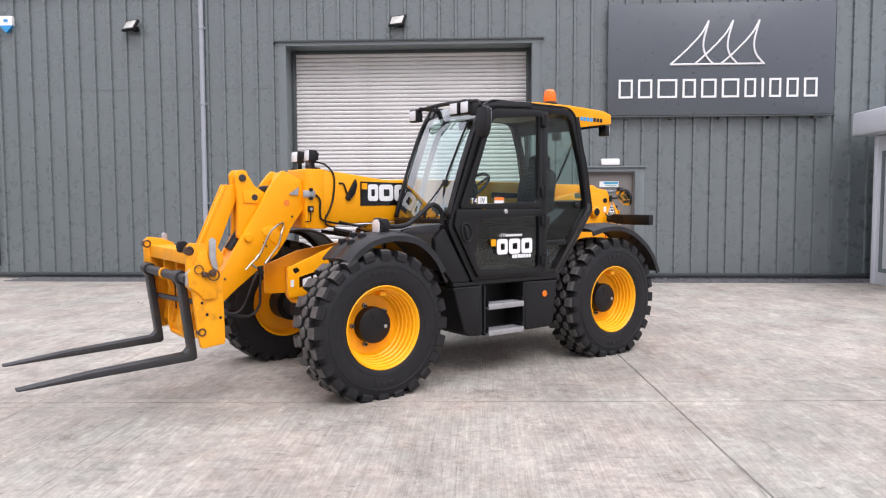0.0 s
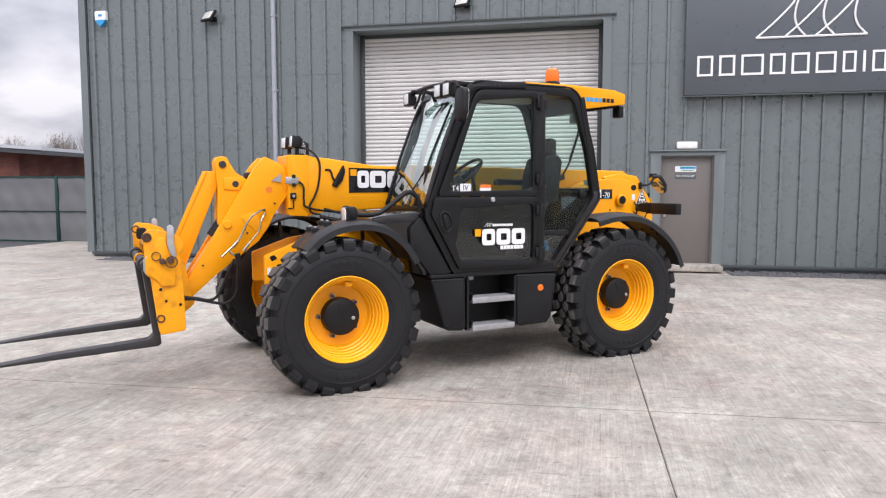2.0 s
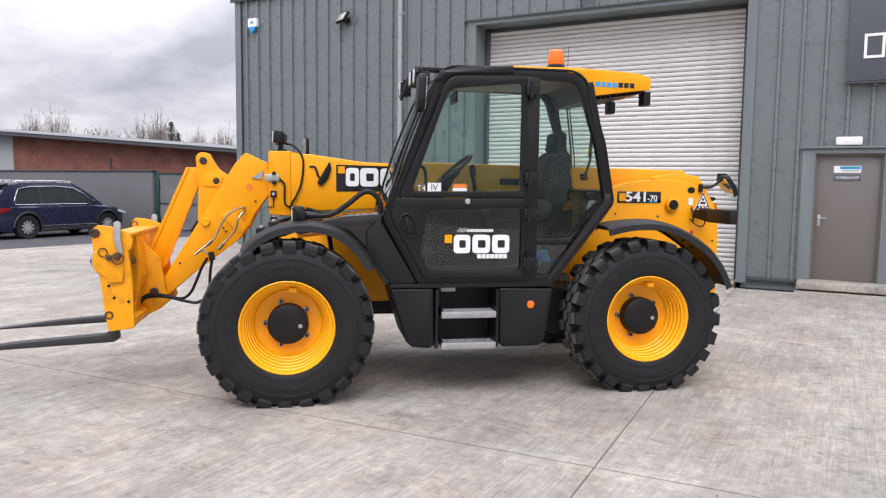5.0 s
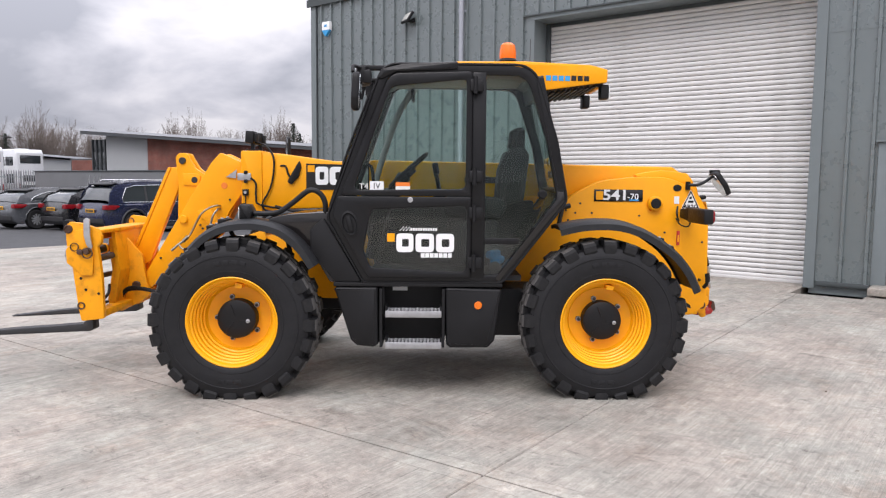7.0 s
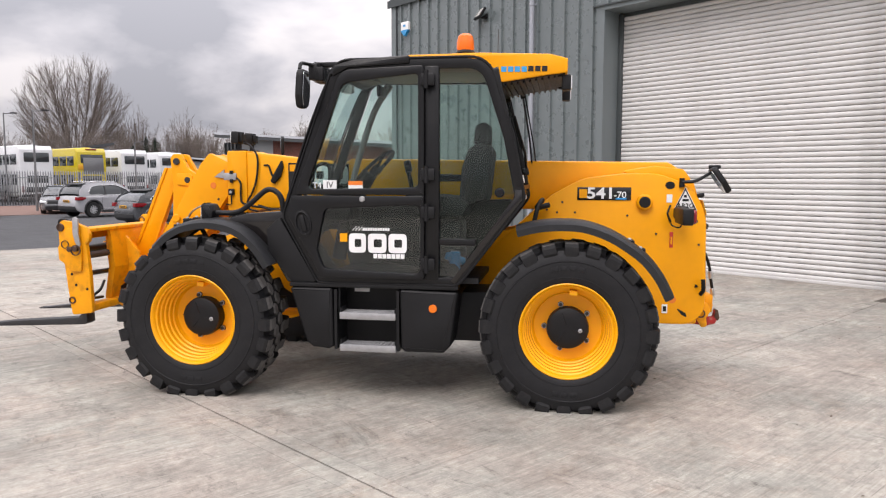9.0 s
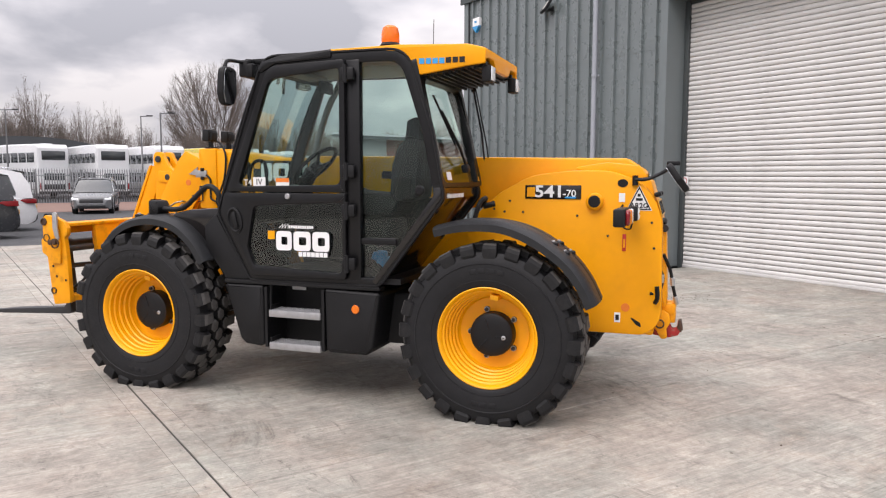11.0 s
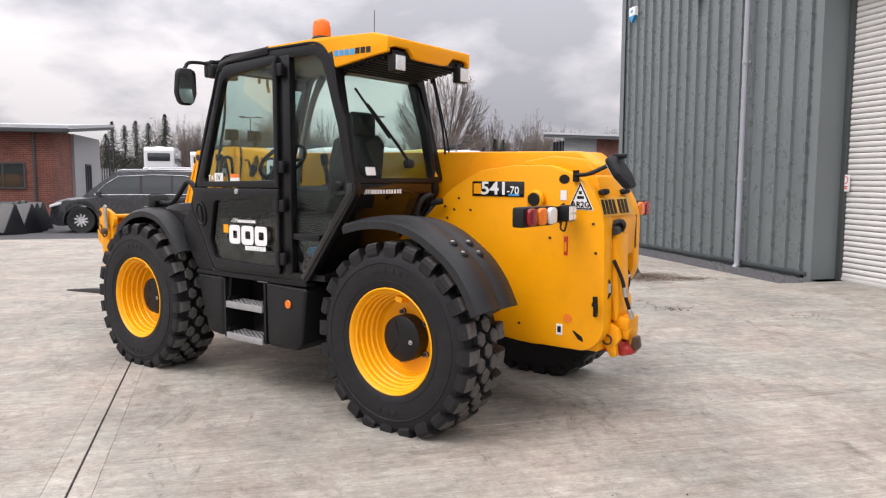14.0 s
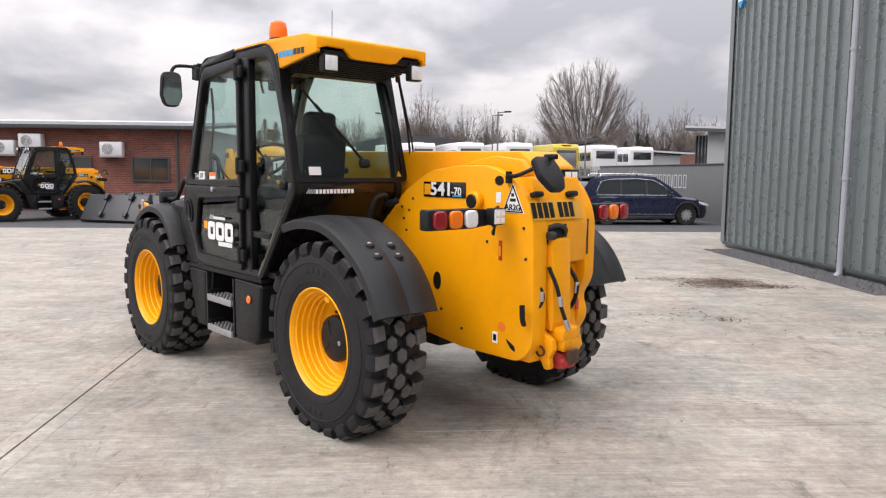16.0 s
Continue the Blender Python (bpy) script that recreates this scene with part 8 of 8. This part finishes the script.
# white cabin at the end of the workshop wall
CABIN = shader("white_cabin_panel", (0.66, 0.68, 0.72), 0.4, var=0.05, scale=1.5)
PLACE = SHOP
kc = empty("site_cabin", pose(8.02, 15.15, -0.17), "white portable cabin with a projecting flat roof beside the workshop", "cabin")
part("wall", box(1.6, -1.3, 1.45, 3.2, 2.7, 2.9, 0.02), CABIN, kc)
part("corner_post", box(0.03, 0.03, 1.45, 0.12, 0.12, 2.9, 0.01), CABIN, kc)
part("roof", box(1.5, -1.3, 3.15, 3.7, 3.3, 0.46, 0.05), CABIN, kc, "thick white flat roof")
part("panel_frame", ring([(-0.2, 0.25), (-2.4, 0.25), (-2.4, 2.6), (-0.2, 2.6)], [(-0.28, 0.33), (-2.32, 0.33), (-2.32, 2.52), (-0.28, 2.52)], -0.03, 0.01, plane="yz"), TRIM, kc)
window(kc, pose(-0.02, -1.0, 1.9, 0, 0, -90), 1.0, 1.1, 0)
PLACE = Matrix()

# lamp posts
POLE = shader("grey_lamp_column", (0.18, 0.185, 0.19), 0.5, metal=0.3, var=0.1)


def lamp_post(x, y, h, twin=False):
    ob = empty("lamp_post", pose(x, y, -0.35), "slim grey steel lamp column", "lamp post", group="lamp posts")
    part("column", tube([(0, 0, 0), (0, 0, h)], [0.07, 0.04], 10), POLE, ob)
    part("arm", tube([(0, -0.6 if twin else 0, h - 0.05), (0, 0.6, h)], 0.035, 6), POLE, ob)
    for s in ((-1, 1) if twin else (1,)):
        part("lamp_head", box(0, s * 0.62, h + 0.02, 0.22, 0.42, 0.09, 0.02), PLASTIC, ob)


for a in ((-53.5, 15.3, 6.5, False), (-54.4, 6.6, 6.6, True), (-42.6, 20.3, 4.3, False), (-40.2, 14.1, 5.7, False)):
    lamp_post(*a)

# trees
BARK = shader("winter_bark", (0.10, 0.083, 0.072), 0.9, var=0.3, scale=4)
# twig colour is lightened to stand in for haze over the distance
TWIG = shader("winter_twigs", (0.17, 0.14, 0.122), 0.9, var=0.3, scale=3)
NEEDLE = shader("dark_conifer_needles", (0.016, 0.030, 0.018), 0.8, var=0.4, scale=2)


def bare_tree(seed, h, width, stems, limbs, twigs, tw):
    """Limbs sweep up from the stems to points in a dome, and fine twigs fan out along their outer halves; two meshes."""
    rnd = random.Random(seed)
    thick, fine = ([], []), ([], [])

    def add(store, pts, rad, n):
        vs, fs = store
        base = len(vs)
        d = (pts[-1] - pts[0]).normalized()
        up = d.orthogonal().normalized()
        sd = d.cross(up)
        for q, rr in zip(pts, rad):
            for j in range(n):
                a = 2 * math.pi * j / n
                vs.append(tuple(q + up * math.cos(a) * rr + sd * math.sin(a) * rr))
        for k in range(len(pts) - 1):
            for j in range(n):
                fs.append((base + k * n + j, base + k * n + (j + 1) % n, base + (k + 1) * n + (j + 1) % n, base + (k + 1) * n + j))

    roots = []
    for k in range(stems):
        a = 6.283 * (k + rnd.uniform(-0.3, 0.3)) / max(1, stems)
        off = Vector((math.cos(a), math.sin(a), 0)) * (h * 0.025 if stems > 1 else 0)
        top = off * 3.0 + Vector((rnd.gauss(0, 0.01) * h, rnd.gauss(0, 0.01) * h, h * rnd.uniform(0.5, 0.7)))
        pts = [off + (top - off) * (i / 6) + Vector((rnd.gauss(0, 0.004), rnd.gauss(0, 0.004), 0)) * h * (i > 0) for i in range(7)]
        r0 = h * 0.013 / math.sqrt(stems)
        add(thick, pts, [r0 * (1 - 0.8 * i / 6) for i in range(7)], 7)
        roots.append((pts, r0))
    paths = []
    for k in range(limbs):
        pts, r0 = rnd.choice(roots)
        u = rnd.random() ** 0.8
        i = min(5, int(u * 6))
        p0 = pts[i]
        az = rnd.uniform(0, 6.283)
        el = rnd.uniform(0.05, 1.45)
        reach = rnd.uniform(0.70, 1.0) * (1 + 0.08 * math.sin(az * 3 + seed) + 0.06 * math.sin(el * 7 + seed))
        tip = Vector((math.cos(az) * math.cos(el) * width / 2 * reach, math.sin(az) * math.cos(el) * width / 2 * reach, h * 0.36 + h * 0.64 * math.sin(el) * reach))
        if tip.z < p0.z + h * 0.05:
            p0 = pts[1]
        mid = Vector((p0.x * 0.4 + tip.x * 0.6, p0.y * 0.4 + tip.y * 0.6, p0.z + (tip.z - p0.z) * 0.52)) + Vector((rnd.gauss(0, 1), rnd.gauss(0, 1), rnd.gauss(0, 1))) * h * 0.012
        q = [p0 * (1 - t) ** 2 + mid * 2 * t * (1 - t) + tip * t * t for t in (0, 0.2, 0.4, 0.6, 0.8, 1.0)]
        r1 = max(tw * 1.4 * h, r0 * 0.42 * (1 - i / 8) * rnd.uniform(0.5, 1))
        add(fine if k > limbs * 0.25 else thick, q, [r1, r1 * 0.8, r1 * 0.6, r1 * 0.45, r1 * 0.3, r1 * 0.15], 4)
        paths.append(q)
    for k in range(twigs):
        q = rnd.choice(paths)
        i = rnd.randint(1, 5)
        p = q[i] + (q[i - 1] - q[i]) * rnd.random()
        t = (q[i] - q[i - 1]).normalized()
        d = (t + Vector((rnd.gauss(0, 1), rnd.gauss(0, 1), rnd.gauss(0.2, 0.8))) * 0.75).normalized()
        ln = h * rnd.uniform(0.025, 0.07)
        add(fine, [p, p + d * ln * 0.5, p + d * ln + Vector((0, 0, ln * 0.12))], [h * tw, h * tw * 0.75, h * tw * 0.35], 3)
    out = []
    for vs, fs in (thick, fine):
        me = bpy.data.meshes.new("branch_mesh")
        me.from_pydata(vs, [], fs)
        out.append(me)
    return out


def spreading_tree(seed, h, width, stems, limbs, twigs, tw):
    """A fan of stems opens from low down into a full dome; limbs reach its skin and fine twigs rise along them; two meshes."""
    rnd = random.Random(seed)
    thick, fine = ([], []), ([], [])

    def add(store, pts, rad, n):
        vs, fs = store
        base = len(vs)
        d = (pts[-1] - pts[0]).normalized()
        up = d.orthogonal().normalized()
        sd = d.cross(up)
        for q, rr in zip(pts, rad):
            for j in range(n):
                a = 2 * math.pi * j / n
                vs.append(tuple(q + up * math.cos(a) * rr + sd * math.sin(a) * rr))
        for k in range(len(pts) - 1):
            for j in range(n):
                fs.append((base + k * n + j, base + k * n + (j + 1) % n, base + (k + 1) * n + (j + 1) % n, base + (k + 1) * n + j))

    def skin(az, s, reach):
        c = math.sqrt(max(0.0, 1 - s * s))
        low = 0.46 if s > 0 else 0.34
        return Vector((math.cos(az) * c * width / 2 * reach, math.sin(az) * c * width / 2 * reach, h * 0.54 + h * low * s * reach))

    def sweep(p0, tip, bend, n):
        mid = p0 * 0.5 + tip * 0.5
        mid.x, mid.y = p0.x * 0.42 + tip.x * 0.58, p0.y * 0.42 + tip.y * 0.58
        mid.z -= bend
        mid += Vector((rnd.gauss(0, 1), rnd.gauss(0, 1), rnd.gauss(0, 0.5))) * h * 0.018
        return [p0 * (1 - t) ** 2 + mid * 2 * t * (1 - t) + tip * t * t for t in [i / n for i in range(n + 1)]]

    add(thick, [Vector((0, 0, 0)), Vector((0, 0, h * 0.07)), Vector((0, 0, h * 0.14))], [h * 0.024, h * 0.019, h * 0.015], 10)
    main = []
    for k in range(stems):
        az = k * 2.39996 + rnd.uniform(-0.2, 0.2)
        tip = skin(az, 0.15 + 0.83 * (k + 0.5) / stems, rnd.uniform(0.86, 0.98))
        pts = sweep(Vector((math.cos(az) * 0.25, math.sin(az) * 0.25, h * 0.11)), tip, h * 0.01, 9)
        r0 = h * rnd.uniform(0.006, 0.0085)
        add(thick, pts, [r0 * (1 - 0.88 * i / 9) for i in range(10)], 6)
        main.append(pts)
    paths = [p[5:] for p in main]
    for k in range(limbs):
        tip = skin(rnd.uniform(0, 6.283), rnd.uniform(-0.55, 1.0), rnd.uniform(0.62, 1.0) ** 0.5)
        pts = min(main, key=lambda p: (p[7] - tip).length)
        start = pts[rnd.randint(3, 7)]
        if start.z > tip.z - h * 0.08:
            start = pts[rnd.randint(1, 3)]
        q = sweep(start, tip, h * 0.02, 6)
        r1 = h * rnd.uniform(0.0012, 0.0026)
        add(thick if k < limbs * 0.3 else fine, q, [r1 * (1 - 0.8 * i / 6) for i in range(7)], 4)
        paths.append(q[2:])
    for k in range(twigs):
        q = rnd.choice(paths)
        i = rnd.randint(1, len(q) - 1)
        p = q[i] + (q[i - 1] - q[i]) * rnd.random()
        t = (q[i] - q[i - 1]).normalized()
        d = (t + Vector((rnd.gauss(0, 1), rnd.gauss(0, 1), rnd.gauss(0.35, 0.7))) * 0.45).normalized()
        ln = h * rnd.uniform(0.025, 0.065)
        add(fine, [p, p + d * ln * 0.5, p + d * ln + Vector((0, 0, ln * 0.12))], [h * tw, h * tw * 0.75, h * tw * 0.35], 3)
    out = []
    for vs, fs in (thick, fine):
        me = bpy.data.meshes.new("branch_mesh")
        me.from_pydata(vs, [], fs)
        out.append(me)
    return out


def plant_tree(meshes, m, label, group, scale=1.0):
    ob = empty("tree", m, label, "tree", group=group)
    for nm, me, mt in (("trunk", meshes[0], BARK), ("crown", meshes[1], TWIG)):
        me.materials.clear()
        me.materials.append(mt)
        o = new(nm, me)
        o.parent = ob
    return ob


big = plant_tree(spreading_tree(11, 26, 21.5, 12, 440, 15000, 0.0005), pose(-150, 46.2, -0.5), "tall bare spreading poplar with fine winter twigs", "bare trees")
rnd = random.Random(3)
variants = [plant_tree(bare_tree(20 + k, 12.0 + k, 7.0 + 1.3 * k, 1 + k % 3, 110, 3200, 0.0013), pose(-150, 70 + 9 * k, -0.5, 0, 0, 40 * k), "bare winter tree at the edge of the estate", "bare trees") for k in range(4)]
for k in range(120):
    a = radians(-8 + 66 * k / 119 + rnd.uniform(-0.8, 0.8))
    d = rnd.uniform(118, 165)
    s = rnd.uniform(0.60, 0.95) * (d / 140)
    t = copy_thing(variants[k % 4], pose(5 - d * math.cos(a), 8 + d * math.sin(a), -0.5, 0, 0, rnd.uniform(0, 360)))
    t.scale = (s, s, s)
for x, y, s in ((-112, 5, 0.85), (-112, 8, 0.95), (-113, 11, 1.0), (-112, 14.5, 0.95), (-113, 17.5, 0.8), (-112, 2, 0.7), (-70, 78, 0.62), (-60, 95, 0.72), (-75, 70, 0.60), (-86, 66, 0.62), (-79.5, 71.5, 0.95)):
    t = copy_thing(variants[int(x) % 4], pose(x, y, -0.5, 0, 0, x * 37 % 360))
    t.scale = (s * (0.5 if s == 0.95 else 1), s * (0.5 if s == 0.95 else 1), s)


HEDGE = shader("winter_hedge", (0.088, 0.066, 0.056), 0.9, var=0.4, scale=0.2)


def undergrowth():
    """Far hedge of many small clumps along the horizon."""
    vs, fs = [], []
    r = random.Random(9)
    for k in range(110000):
        a = radians(r.uniform(-14, 66))
        d = r.uniform(118, 185)
        hgt = (4.4 + 1.5 * math.sin(a * 23) + 1.2 * math.sin(a * 61 + 1)) * d / 140
        c = Vector((5 - d * math.cos(a), 8 + d * math.sin(a), hgt * r.random() ** 1.3 - 0.5))
        w = Vector((r.uniform(-1, 1), r.uniform(-1, 1), 0)).normalized() * r.uniform(0.04, 0.12)
        tip = Vector((r.gauss(0, 0.45), r.gauss(0, 0.45), r.uniform(0.3, 1.3)))
        b = len(vs)
        vs += [tuple(c - w), tuple(c + w), tuple(c + tip)]
        fs.append((b, b + 1, b + 2))
    me = bpy.data.meshes.new("hedge")
    me.from_pydata(vs, [], fs)
    me.materials.append(HEDGE)
    ob = new("far_woods", me)
    return tagged(ob, "distant brown winter woodland along the horizon", "woodland", kind="stuff")


undergrowth()


def conifer(seed, h, w):
    """Boughs leave the trunk at many heights, droop, and carry ragged sprays of needles."""
    r = random.Random(seed)
    vs, fs = [], []
    boughs = int(h * 34)
    for k in range(boughs):
        u = (k + r.random()) / boughs
        z = h * (0.08 + 0.91 * u)
        rad = (w * (1 - u) ** 0.85 + 0.12) * r.uniform(0.45, 1.12)
        a = k * 2.39996 + r.uniform(-0.5, 0.5)
        o, tang = Vector((math.cos(a), math.sin(a), 0)), Vector((-math.sin(a), math.cos(a), 0))
        lift, drop = r.uniform(0.05, 0.22) * rad, r.uniform(0.30, 0.55) * rad
        steps = 7
        for q in range(steps):
            t = (q + 0.5) / steps
            c = o * rad * t + Vector((0, 0, z + lift * math.sin(t * 2.2) - drop * t * t))
            for j in range(3):
                sd = r.choice((-1, 1))
                ln = r.uniform(0.14, 0.34) * (1.15 - 0.6 * t) * (0.5 + 0.5 * rad / w)
                d = (tang * sd * r.uniform(0.3, 1.0) + o * r.uniform(0.3, 1.0) + Vector((0, 0, r.uniform(-0.75, 0.15)))).normalized() * ln
                n = Vector((r.uniform(-1, 1), r.uniform(-1, 1), r.uniform(-1, 1))).normalized() * r.uniform(0.025, 0.06)
                b = len(vs)
                vs += [tuple(c - n), tuple(c + n), tuple(c + d)]
                fs.append((b, b + 1, b + 2))
    me = bpy.data.meshes.new("needles")
    me.from_pydata(vs, [], fs)
    me.materials.append(NEEDLE)
    return me


cm = [conifer(1, 8.4, 3.1), conifer(2, 7.8, 3.5)]
for k, (x, y, s) in enumerate(((-82.7, -8.6, 0.98), (-84.5, -7.6, 1.02), (-83.0, -6.2, 1.0), (-84.2, -5.0, 1.05), (-83.5, -3.1, 1.1), (-86.0, -9.9, 0.9), (-107, 44.2, 1.0), (-109, 46.3, 1.08), (-108, 42.6, 0.85), (-80, 74, 1.35), (-81.5, 76.5, 1.1))):
    t = empty("conifer", pose(x, y, -0.5, 0, 0, 50 * k), "dark green conifer with drooping branches", "tree", group="conifers")
    t.scale = (s, s, s)
    part("trunk", tube([(0, 0, 0), (0, 0, 7.6 if k % 2 == 0 else 7.0)], [0.16, 0.03], 7), BARK, t)
    o = new("crown", cm[k % 2])
    o.parent = t

# litter and leaves on the yard
LEAF = shader("dead_leaf", (0.105, 0.072, 0.050), 0.9, var=0.4, scale=30)
rl = random.Random(21)
LITTER = ((-4.45, 13.0, 0.22, 0.30, 1500), (-4.8, 13.3, 0.20, 0.30, 1700), (-4.35, 13.75, 0.12, 0.22, 700), (-5.0, 12.4, 0.12, 0.35, 250), (-1.9, 12.1, 0.10, 0.10, 90), (-2.2, 11.6, 0.2, 0.3, 90), (-1.2, 13.3, 0.1, 0.2, 50), (-1.9, 11.8, 0.5, 0.25, 26), (1.2, 12.9, 0.5, 0.2, 16), (7.0, 13.6, 0.5, 0.15, 50), (0.0, 11.0, 3.0, 1.6, 26), (3.0, 8.6, 1.4, 1.6, 12), (-2.5, 3.5, 2.5, 1.5, 14))
vs, fs = [], []
for cx, cy, sx, sy, n in LITTER:
    for k in range(n):
        x, y = rl.gauss(cx, sx), rl.gauss(cy, sy)
        a, s = rl.uniform(0, 6.28), rl.choice((0.006, 0.009, 0.012, 0.018)) * rl.uniform(0.8, 1.3)
        b = len(vs)
        z = ground_z(y) + 0.004
        for j, (u, w) in enumerate(((1, 0), (0, 0.55), (-1, 0), (0, -0.5))):
            vs.append((x + s * (u * math.cos(a) - w * math.sin(a)), y + s * (u * math.sin(a) + w * math.cos(a)), z + rl.uniform(0, 0.010)))
        fs.append((b, b + 1, b + 2, b + 3))
me = bpy.data.meshes.new("leaf_litter")
me.from_pydata(vs, [], fs)
me.materials.append(LEAF)
tagged(new("leaf_litter", me), "scattered dead leaves and grit on the concrete", "litter", kind="stuff")
